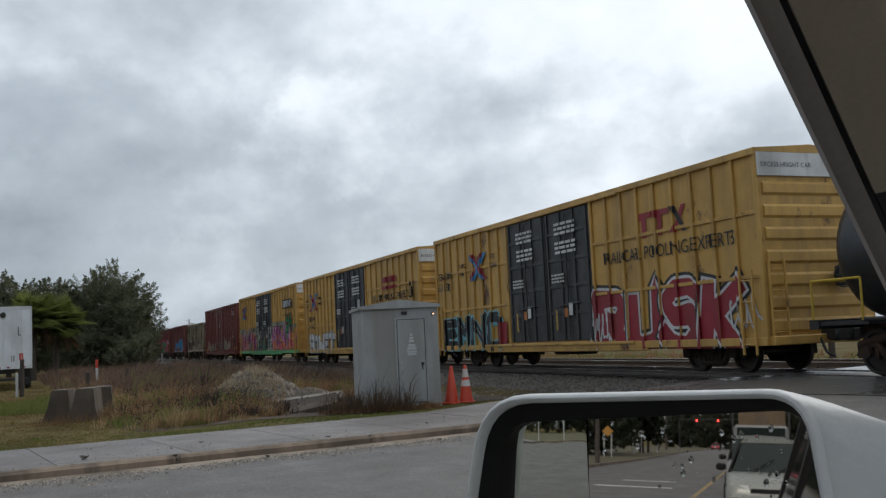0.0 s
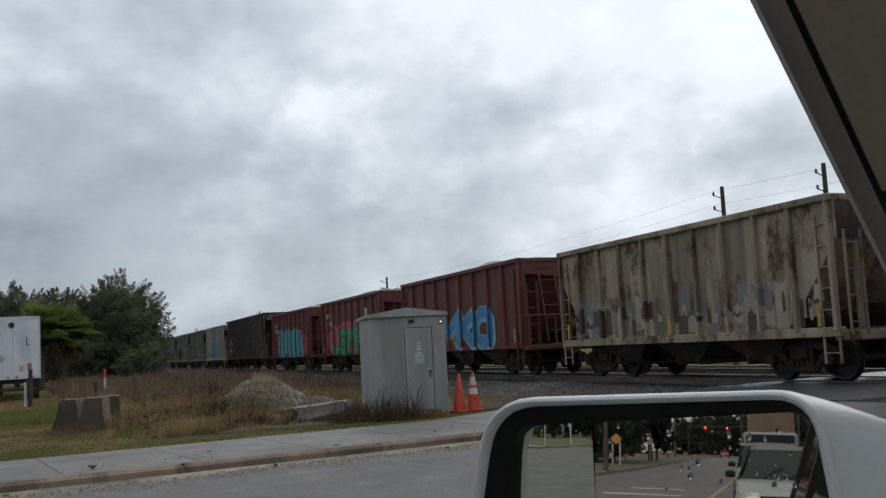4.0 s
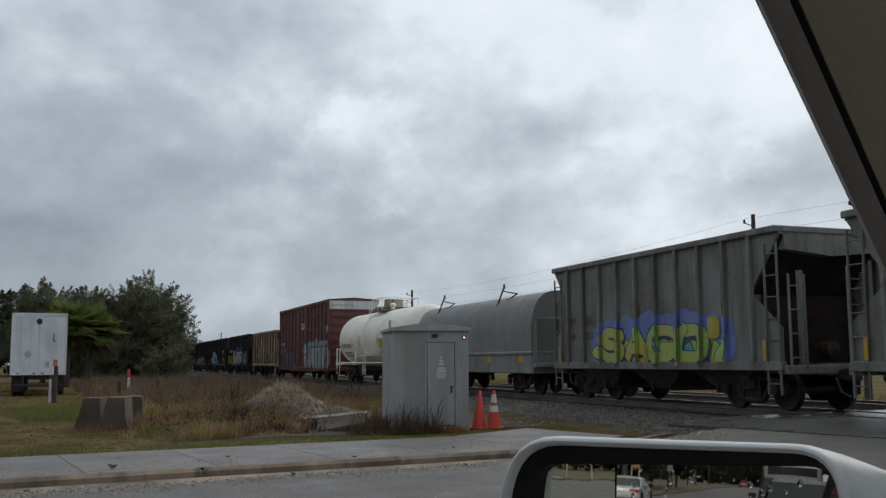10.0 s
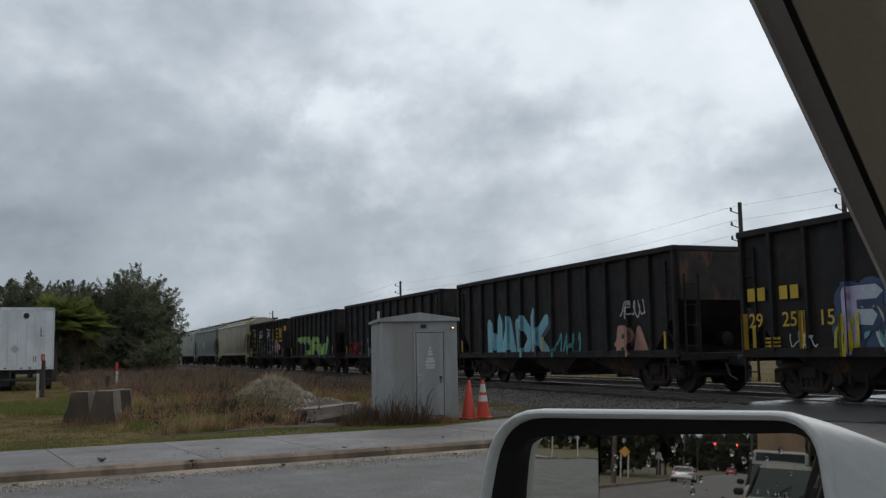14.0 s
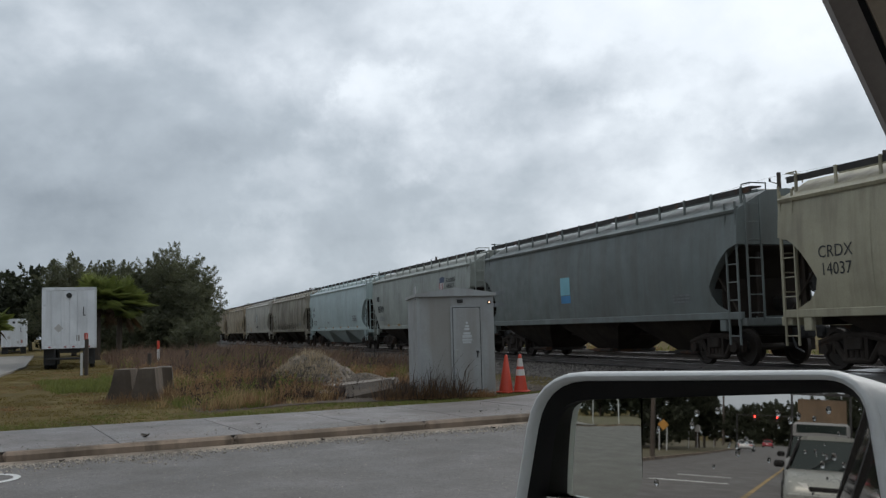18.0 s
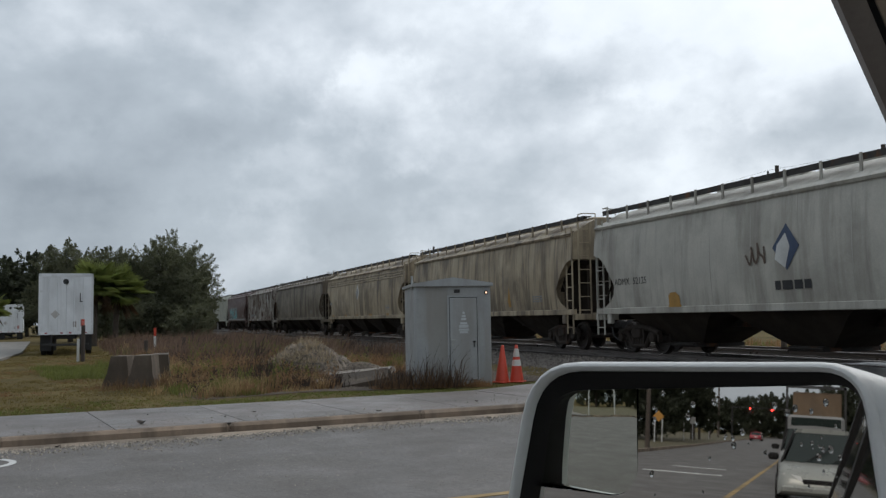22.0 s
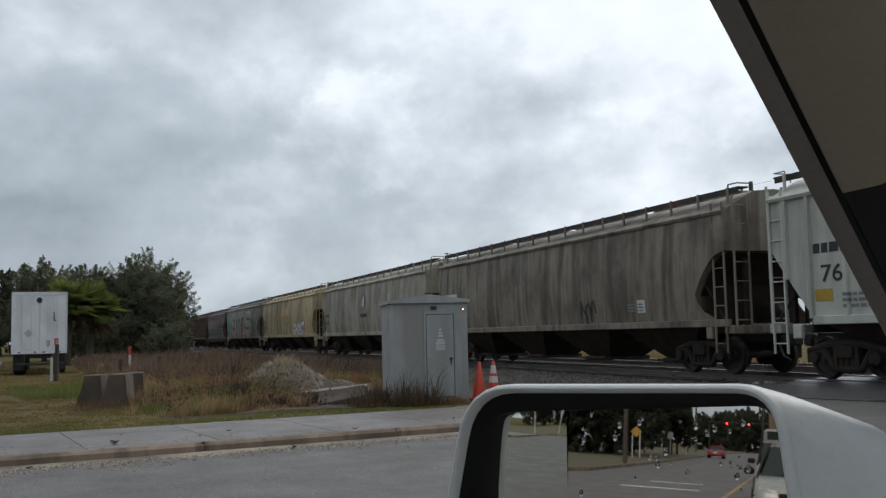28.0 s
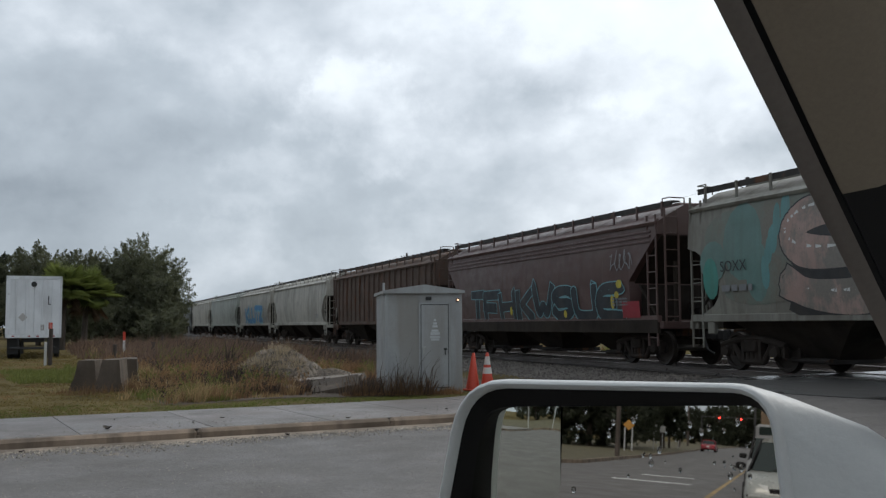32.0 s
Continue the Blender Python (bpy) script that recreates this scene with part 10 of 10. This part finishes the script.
def road_letters(s, xs, z, h):
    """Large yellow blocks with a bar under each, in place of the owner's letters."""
    for k, x in enumerate(xs):
        w = h * 0.72
        if k == 0:
            s.poly([(x, z), (x + w, z), (x + w, z + h * 0.2), (x + w * 0.3, z + h * 0.2), (x + w * 0.3, z + h * 0.8), (x + w, z + h * 0.8), (x + w, z + h), (x, z + h)], STENCIL_YELLOW, "emblem")
        elif k == 1:
            for b in (0, 0.4, 0.8):
                s.poly([(x, z + b * h), (x + w, z + b * h), (x + w, z + (b + 0.2) * h), (x, z + (b + 0.2) * h)], STENCIL_YELLOW, "emblem")
        else:
            s.poly([(x, z), (x + w * 0.3, z), (x + w, z + h), (x + w * 0.7, z + h)], STENCIL_YELLOW, "emblem")
            s.poly([(x + w * 0.7, z), (x + w, z), (x + w * 0.3, z + h), (x, z + h)], STENCIL_YELLOW, "emblem")
        s.poly([(x - 0.04, z - 0.25), (x + w + 0.04, z - 0.25), (x + w + 0.04, z - 0.1), (x - 0.04, z - 0.1)], STENCIL_YELLOW, "emblem")


s = S("black17")
road_letters(s, (0.85, 2.05, 3.25), 2.32, 0.68)
PALE_VIOLET = spray2("pale_violet", (0.50, 0.40, 0.60), (0.55, 0.62, 0.66))
s.puffs(-0.3, 1.7, 5.3, 1.7, spray("strong_blue", (0.035, 0.075, 0.16)), 61)
wild(s, -2.9, 2.4, 1.0, lambda x: 2.1 + 0.15 * math.sin(x * 3), 20, (PALE_VIOLET, LBLUE, PALE_VIOLET, TEAL, NAVY), 66, 0.8)
s.piece("FINGER", -0.3, 1.65, 4.8, 1.3, PALE_VIOLET, NAVY, seed=61, edge_w=0.035, shine=WHITE, fat=0.32)
s.piece("AO", 3.9, 1.6, 2.0, 1.1, TEAL, WHITE, seed=62, edge_w=0.03, shine=PINK)
s.squiggle(-2.75, 1.35, 0.6, 0.9, YELL, 64, 4, 0.07)
for a in (-5.68, -5.34, -4.62, -4.28):
    s.poly([(a, 2.17), (a + 0.25, 2.17), (a + 0.25, 2.46), (a, 2.46)], STENCIL_YELLOW, "emblem")
for t_, x in (("29", -5.42), ("25", -4.33), ("15", -3.24)):
    s.text(t_, x, 1.72, 0.32, STENCIL_YELLOW, 0.004, 1.1)
s.bars(-4.9, 1.25, 0.5, 0.25, 3, STENCIL_YELLOW)
for x in (-5.8, -3.9):
    s.poly([(x, 1.1), (x + 0.1, 1.1), (x + 0.1, 1.9), (x, 1.9)], REFLECT, "reflector")
s.squiggle(-4.0, 1.3, 0.8, 0.35, WHITE, 4, 3, 0.03)
s = S("black18")
s.piece("NADK", -2.2, 1.6, 4.8, 1.5, LBLUE, BLACK, seed=63, edge_w=0.03, shine=WHITE, fat=0.34, point=0.8, shadow=NAVY)
s.squiggle(1.5, 1.3, 1.6, 0.8, TEAL, 5, 4, 0.08)
s.squiggle(5.3, 2.25, 1.2, 0.5, WHITE, 6, 5, 0.04)
s.piece("RA", 5.2, 1.35, 1.6, 0.9, spray2("peach", (0.46, 0.25, 0.17), (0.3, 0.13, 0.1)), BLACK, seed=64, edge_w=0.025)
s = S("black19")
s.piece("WAMO", 0.5, 1.4, 7.5, 1.0, GREY, SILVER, seed=65, edge_w=0.02)
s.squiggle(-5.5, 1.4, 2.4, 0.8, RED, 5, 4, 0.08)
s = S("black20")
s.piece("TORW", 0.2, 1.6, 7.5, 1.25, LIME, BLUE, seed=67, edge_w=0.04, shine=YELL)
s = S("black21")
road_letters(s, (2.3, 3.8, 5.2), 2.35, 0.75)
s.poly([(6.9, 2.85), (7.2, 2.85), (7.2, 3.2), (6.9, 3.2)], STENCIL_YELLOW, "notice")
s.poly([(-7.0, 2.85), (-6.7, 2.85), (-6.7, 3.15), (-7.0, 3.15)], STENCIL_YELLOW, "notice")
for a in (-6.05, -5.72, -4.98, -4.66):
    s.poly([(a, 2.17), (a + 0.24, 2.17), (a + 0.24, 2.42), (a, 2.42)], STENCIL_YELLOW, "emblem")
for t_, x in (("34", -5.84), ("99", -4.76), ("39", -3.72)):
    s.text(t_, x, 1.82, 0.30, STENCIL_YELLOW, 0.004, 1.15)
for x in (-6.3, -4.07, -2.2):
    s.poly([(x - 0.05, 1.0), (x + 0.05, 1.0), (x + 0.05, 1.75), (x - 0.05, 1.75)], REFLECT, "reflector")
s.bars(-3.65, 1.38, 0.6, 0.4, 2, spray("worn_orange", (0.4, 0.22, 0.05)))
for k, x in enumerate((-5.8, -4.75)):
    s.squiggle(x, 1.42, 0.75, 0.22, WHITE, 80 + k, 5, 0.03)
s.piece("TNEG", 0.6, 1.6, 7.4, 1.5, BLACK, SILVER, seed=69, edge_w=0.05, fat=0.32, point=0.5)
for k, (x, z) in enumerate(((-4.8, 2.95), (-1.9, 2.8), (1.2, 2.8))):
    s.squiggle(x, z, 0.9, 0.75, WHITE, 70 + k, 6, 0.035)
    s.squiggle(x, z - 0.2, 0.7, 0.3, WHITE, 74 + k, 4, 0.03)
s.blob(4.3, 1.75, 0.9, 0.8, FLESH, 8)
s.squiggle(5.2, 1.7, 0.5, 0.5, WHITE, 77, 3, 0.06)
s = S("h1")
s.text("CRDX\n14037", -6.75, 2.35, 0.27, STENCIL_BLACK)
s.squiggle(4.4, 1.65, 3.4, 0.75, BLACK, 81, 5, 0.09)
s.squiggle(4.4, 1.65, 3.2, 0.7, SILVER, 82, 5, 0.06)
s.squiggle(-1.2, 1.6, 5.0, 0.6, GREY, 83, 9, 0.05)
s.squiggle(6.8, 1.6, 1.6, 0.7, spray("olive", (0.14, 0.14, 0.07)), 84, 3, 0.06)
s.squiggle(7.6, 3.4, 0.6, 0.7, GREY, 85, 3, 0.03)
s = S("h2")
s.poly([(-1.35, 1.85), (-0.65, 1.85), (-0.65, 2.1), (-1.35, 2.1)], BLUE, "emblem")
s.poly([(-1.35, 2.12), (-0.65, 2.12), (-0.65, 2.7), (-1.35, 2.7)], LBLUE, "emblem")
s.bars(-6.9, 2.45, 1.2, 0.26, 1, GREY)
s.bars(-6.9, 2.0, 1.2, 0.26, 1, GREY)
s = S("h3")
s.bars(-6.75, 2.85, 0.55, 0.5, 1, STENCIL_BLACK)
s.text("95789", -6.2, 2.25, 0.36, STENCIL_BLACK, 0.008, 1.0)
s.bars(-6.0, 1.75, 1.0, 0.25, 3, GREY)
s.poly([(4.05, 3.2), (4.7, 3.2), (4.72, 3.42), (4.38, 3.48), (4.03, 3.42)], NAVY, "emblem")
for k in range(6):
    a = 4.05 + k * 0.108
    s.poly([(a, 2.85 + 0.03 * abs(k - 2.5)), (a + 0.1, 2.85 + 0.03 * abs(k - 2.5)), (a + 0.1, 3.2), (a, 3.2)], RED if k % 2 == 0 else STENCIL_WHITE, "emblem")
s.text("BUILDING\nAMERICA", 5.6, 3.14, 0.19, STENCIL_BLACK, 0.004)
s.poly([(4.75, 1.6), (5.2, 1.6), (5.2, 1.95), (4.75, 1.95)], STENCIL_BLACK, "notice")
s.bars(4.97, 1.78, 0.32, 0.26, 2, STENCIL_WHITE)
s.text("D", 5.75, 1.62, 0.2, STENCIL_BLACK)
s.poly([(6.3, 1.55), (6.5, 1.55), (6.5, 1.75), (6.3, 1.75)], STENCIL_WHITE, "notice")
for x in (-5.0, -3.0, -1.0, 1.5, 5.8):
    s.poly([(x, 1.32), (x + 0.45, 1.32), (x + 0.45, 1.42), (x, 1.42)], spray("worn_orange", (0.4, 0.22, 0.05)), "reflector")
s = S("h4")
s.text("AITX", -6.9, 2.72, 0.26, STENCIL_BLACK, 0, 1.0)
s.text("37583", -6.85, 2.3, 0.26, STENCIL_BLACK, 0, 1.0)
s.bars(-6.4, 1.75, 1.1, 0.35, 3, GREY)
s.bars(-2.0, 1.7, 0.6, 0.2, 2, GREY)
s.bars(5.6, 1.9, 1.2, 0.4, 3, GREY)
for x in (-5.6, -3.2, -0.8, 1.4, 3.6, 6.0):
    s.poly([(x, 1.32), (x + 0.4, 1.32), (x + 0.4, 1.42), (x, 1.42)], spray("worn_orange", (0.4, 0.22, 0.05)), "reflector")
s = S("h5")
s.text("CBFX", -6.4, 2.55, 0.26, STENCIL_BLACK)
s.text("354730", -6.2, 2.1, 0.26, STENCIL_BLACK)
for k, (x, z, w) in enumerate(((-6.6, 1.5, 1.6), (-4.6, 1.65, 1.8), (-2.6, 1.5, 0.9), (-1.0, 1.7, 1.6), (0.6, 1.65, 1.4), (2.2, 1.75, 1.4), (-0.6, 1.4, 2.2), (2.4, 1.4, 1.8), (4.2, 1.7, 1.6))):
    s.squiggle(x, z, w, 0.35, STENCIL_BLACK, 90 + k, 5, 0.035)
s = S("h6")
s.text("ADMX", -6.9, 2.1, 0.2, STENCIL_BLACK, 0, 1.1)
s.text("52125", -5.9, 2.1, 0.2, STENCIL_BLACK, 0, 1.1)


def leaf_badge(s, x, z, h, dark, pale):
    s.poly([(x - h * 0.45, z), (x, z - h / 2), (x + h * 0.42, z), (x, z + h / 2)], dark, "emblem")
    s.poly([(x - h * 0.38, z - h * 0.25), (x - h * 0.05, z - h * 0.45), (x + h * 0.12, z), (x - h * 0.02, z + h * 0.3), (x - h * 0.3, z + h * 0.05)], pale, "emblem")


leaf_badge(s, 0.45, 2.6, 1.05, NAVY, STENCIL_WHITE)
s.bars(0.6, 1.75, 1.2, 0.36, 1, STENCIL_BLACK)
s.squiggle(-0.6, 2.5, 0.7, 0.5, spray("brown", (0.10, 0.06, 0.04)), 95, 3, 0.06)
s.blob(-4.2, 1.5, 0.6, 0.4, spray("worn_orange", (0.4, 0.22, 0.05)), 4)
s = S("h7")
s.text("TILX", -7.4, 2.45, 0.26, STENCIL_BLACK)
s.text("54128", -7.15, 1.95, 0.26, STENCIL_BLACK)
s.poly([(3.2, 1.7), (3.3, 1.5), (3.5, 1.5), (3.4, 2.3)], spray("worn_orange", (0.4, 0.22, 0.05)), "paint_patch")
s = S("h8")
leaf_badge(s, -0.6, 2.75, 0.95, STENCIL_WHITE, GREY)
s.bars(-7.9, 2.2, 0.7, 0.26, 1, GREY)
for x in (-7.8, -4.2, -1.2, 2.0, 5.6):
    s.poly([(x, 1.32), (x + 0.5, 1.32), (x + 0.5, 1.44), (x, 1.44)], spray("worn_orange", (0.4, 0.22, 0.05)), "reflector")
s = S("h9")
s.text("CITX", -8.4, 2.35, 0.26, STENCIL_BLACK)
s.text("700674", -8.3, 1.9, 0.26, STENCIL_BLACK)
s = S("h10")
s.bars(-4.5, 1.7, 2.0, 0.3, 1, GREY)
s.poly([(4.6, 2.9), (5.1, 2.9), (5.1, 3.6), (4.6, 3.6)], STENCIL_WHITE, "notice")
s = S("h11")
s.piece("YMUA", -2.3, 2.0, 6.8, 1.5, TEAL, WHITE, seed=97, edge_w=0.05, fat=0.34, shadow=BLACK)
s.poly([(-7.2, 1.3), (7.2, 1.3), (7.2, 1.42), (-7.2, 1.42)], SILVER, "paint_stripe")
s = S("h12")
s.bars(-6.5, 2.75, 1.0, 0.36, 1, STENCIL_BLACK)
s.text("76", -6.5, 2.2, 0.36, STENCIL_BLACK, 0.005, 1.3)
s.poly([(-7.0, 1.65), (-6.5, 1.65), (-6.5, 1.9), (-7.0, 1.9)], REFLECT, "notice")
s.bars(-5.8, 1.65, 0.8, 0.35, 3, GREY)
s = S("h13")
s.poly([(-9.0, 2.2), (-7.6, 2.2), (-7.6, 2.75), (-9.0, 2.75)], STENCIL_WHITE, "notice")
s.text("ITFX", -8.3, 2.48, 0.26, STENCIL_BLACK)
s.text("650091", -8.3, 1.98, 0.26, STENCIL_BLACK)
s.squiggle(3.2, 1.7, 0.9, 0.7, BLACK, 98, 3, 0.08)
s.poly([(6.0, 1.6), (6.4, 1.6), (6.4, 1.95), (6.0, 1.95)], STENCIL_WHITE, "notice")
s = S("h14")
s.bars(-8.4, 2.42, 0.9, 0.26, 1, STENCIL_BLACK)
s.text("63494", -8.4, 1.95, 0.26, STENCIL_BLACK)
leaf_badge(s, -0.1, 3.05, 0.95, NAVY, STENCIL_WHITE)
s.bars(-0.1, 2.25, 1.3, 0.34, 1, STENCIL_BLACK)
s = S("h15")
s.bars(-0.1, 2.62, 4.6, 0.3, 1, spray("faded_orange", (0.45, 0.2, 0.05)))
s.blob(-2.9, 2.65, 0.6, 0.5, spray("faded_orange", (0.45, 0.2, 0.05)), 3)
s.piece("GHOST", 4.6, 1.7, 3.9, 0.95, WHITE, RED, seed=101, edge_w=0.03, fat=0.32, outer=BLACK)
s.text("TILX", -8.4, 2.4, 0.26, STENCIL_BLACK)
s.text("641901", -8.25, 1.95, 0.26, STENCIL_BLACK)
s.squiggle(-6.3, 1.8, 1.0, 0.4, GREY, 103, 4, 0.03)
s = S("h16")
DULL_TEAL = spray("dull_teal", (0.10, 0.17, 0.155))
WASH = spray2("green_wash", (0.15, 0.175, 0.145), (0.20, 0.185, 0.15))
rr_ = random.Random(44)
s.discs([(rr_.uniform(-8.6, 8.6), rr_.uniform(1.7, 3.7), rr_.uniform(0.4, 1.3), rr_.uniform(0.3, 0.8)) for _ in range(34)], WASH)
s.discs([(-9.0, 2.6, 0.5, 0.5), (-7.9, 3.0, 0.7, 0.9), (-7.4, 2.3, 0.4, 0.7), (-2.9, 3.2, 0.4, 0.8), (0.9, 3.3, 0.5, 0.7), (1.4, 2.3, 0.3, 0.8)], DULL_TEAL)
s.discs([(-7.2 + 0.05 * k + rr_.uniform(-0.1, 0.1), 2.2 + 0.11 * k, rr_.uniform(0.06, 0.16), rr_.uniform(0.15, 0.4)) for k in range(14)], spray("pale_teal", (0.11, 0.27, 0.27)))
s.discs([(6.1, 2.7, 0.42, 0.36), (7.15, 2.2, 0.34, 0.3), (-9.1, 2.2, 0.3, 0.5), (7.6, 2.75, 0.12, 0.12)], spray("deep_green_teal", (0.05, 0.23, 0.19)))
s.discs([(6.7, 1.7, 0.6, 0.5), (6.5, 1.45, 0.8, 0.3)], spray("dark_teal", (0.04, 0.075, 0.075)))
ROSE = spray2("faded_flesh", (0.37, 0.25, 0.215), (0.25, 0.225, 0.195))
for ch, x, w, sd in (("S", -4.85, 3.35, 3), ("T", -0.6, 3.6, 5), ("S", 3.75, 3.9, 9)):
    s.piece(ch, x, 2.55, w, 2.5, ROSE, BLACK, seed=sd, jig=0.03, edge_w=0.045, fat=0.40, shadow=BLACK, drop=0.12, point=0.0, line=BLACK, shine=STENCIL_WHITE)
for x in (-2.45, 1.2):
    s.poly([(x, 1.32), (x + 0.42, 1.62), (x + 0.05, 2.0), (x - 0.4, 1.62)], CREAM, "paint_patch")
    s.poly([(x, 1.42), (x + 0.3, 1.62), (x + 0.04, 1.88), (x - 0.28, 1.62)], FLESH, "paint_patch")
s.text("SOXX", -8.2, 2.45, 0.26, STENCIL_BLACK)
s.bars(-8.1, 1.95, 1.1, 0.26, 1, GREY)
s = S("h17")
s.poly([(-6.6, 1.05), (6.4, 1.05), (6.4, 1.35), (-6.6, 1.35)], SILVER, "paint_stripe")
s.piece("TFHKWSUE", 0.4, 1.8, 11.2, 1.2, spray("ink", (0.012, 0.02, 0.028)), spray("dull_cyan", (0.16, 0.36, 0.40)), seed=121, edge_w=0.04, fat=0.34, point=0.3, drop=0.0)
s.discs([(5.9, 2.25, 0.16, 0.12), (5.5, 1.75, 0.1, 0.2), (5.75, 1.95, 0.12, 0.1), (-1.4, 1.6, 0.1, 0.15), (2.6, 1.45, 0.1, 0.12)], YELL, "paint_patch")
s.poly([(6.0, 1.3), (6.9, 1.3), (6.9, 1.75), (6.0, 1.75)], RED, "paint_patch")
s.squiggle(6.0, 2.9, 1.2, 0.6, GREY, 123, 5, 0.03)
s = S("h20")
s.piece("KLUTZ", 0.2, 2.1, 8.5, 1.5, BLUE, LBLUE, seed=131, edge_w=0.03)
# small print shared by all covered hoppers
for key, *_ in HOP:
    s = S(key)
    s.bars(5.9, 1.75, 0.8, 0.25, 3, GREY)


def motions():
    for car, s0 in MOVING:
        walk(car, [(t, TRK @ Matrix.Translation((s0 + SPEED * t, MID, 0))) for t in (0.0, 8.0, 16.0, 24.0, 32.0)])
    # a car that turns back on the road behind, and a lorry that crosses far off
    walk(SEDAN, [(t, pose(x, y, 0, 0, 0, rz)) for t, x, y, rz in (
        (0.0, 14.0, -12.2, 90), (3.6, 9.0, -12.2, 90), (4.8, 4.2, -12.2, 90), (5.5, 0.5, -12.7, 97), (5.75, -0.8, -13.2, 112), (6.0, -1.75, -14.4, 132), (6.25, -2.5, -16.4, 152),
        (6.5, -3.2, -18.8, 163), (7.0, -5.4, -24.5, 165), (8.0, -7.6, -32, 174), (9.0, -8.0, -37, 180), (10.0, -7.7, -46, 180), (11.0, -7.6, -59, 180), (12.0, -7.8, -68, 180),
        (13.0, -8.1, -77, 180), (14.0, -8.2, -87, 180), (17.0, -8.5, -114, 180), (19.0, -8.6, -126, 180), (22.0, -9.4, -170, 180), (32.0, -10.6, -330, 180))])
    walk(FARTRUCK, [(t, pose(x, -209, 0)) for t, x in ((0.0, -75), (3.0, -34), (5.5, -16), (6.0, -13.8), (6.5, -11.9), (7.0, -10.2), (9.0, 2), (14.0, 45), (32.0, 160))])
    walk(REDCAR, [(0.0, pose(-9.4, -215, 0, 0, 0, 180)), (24.0, pose(-9.2, -150, 0, 0, 0, 180)), (28.0, pose(-8.6, -118, 0, 0, 0, 180)), (32.0, pose(-9.0, -125, 0, 0, 0, 180))])


motions()
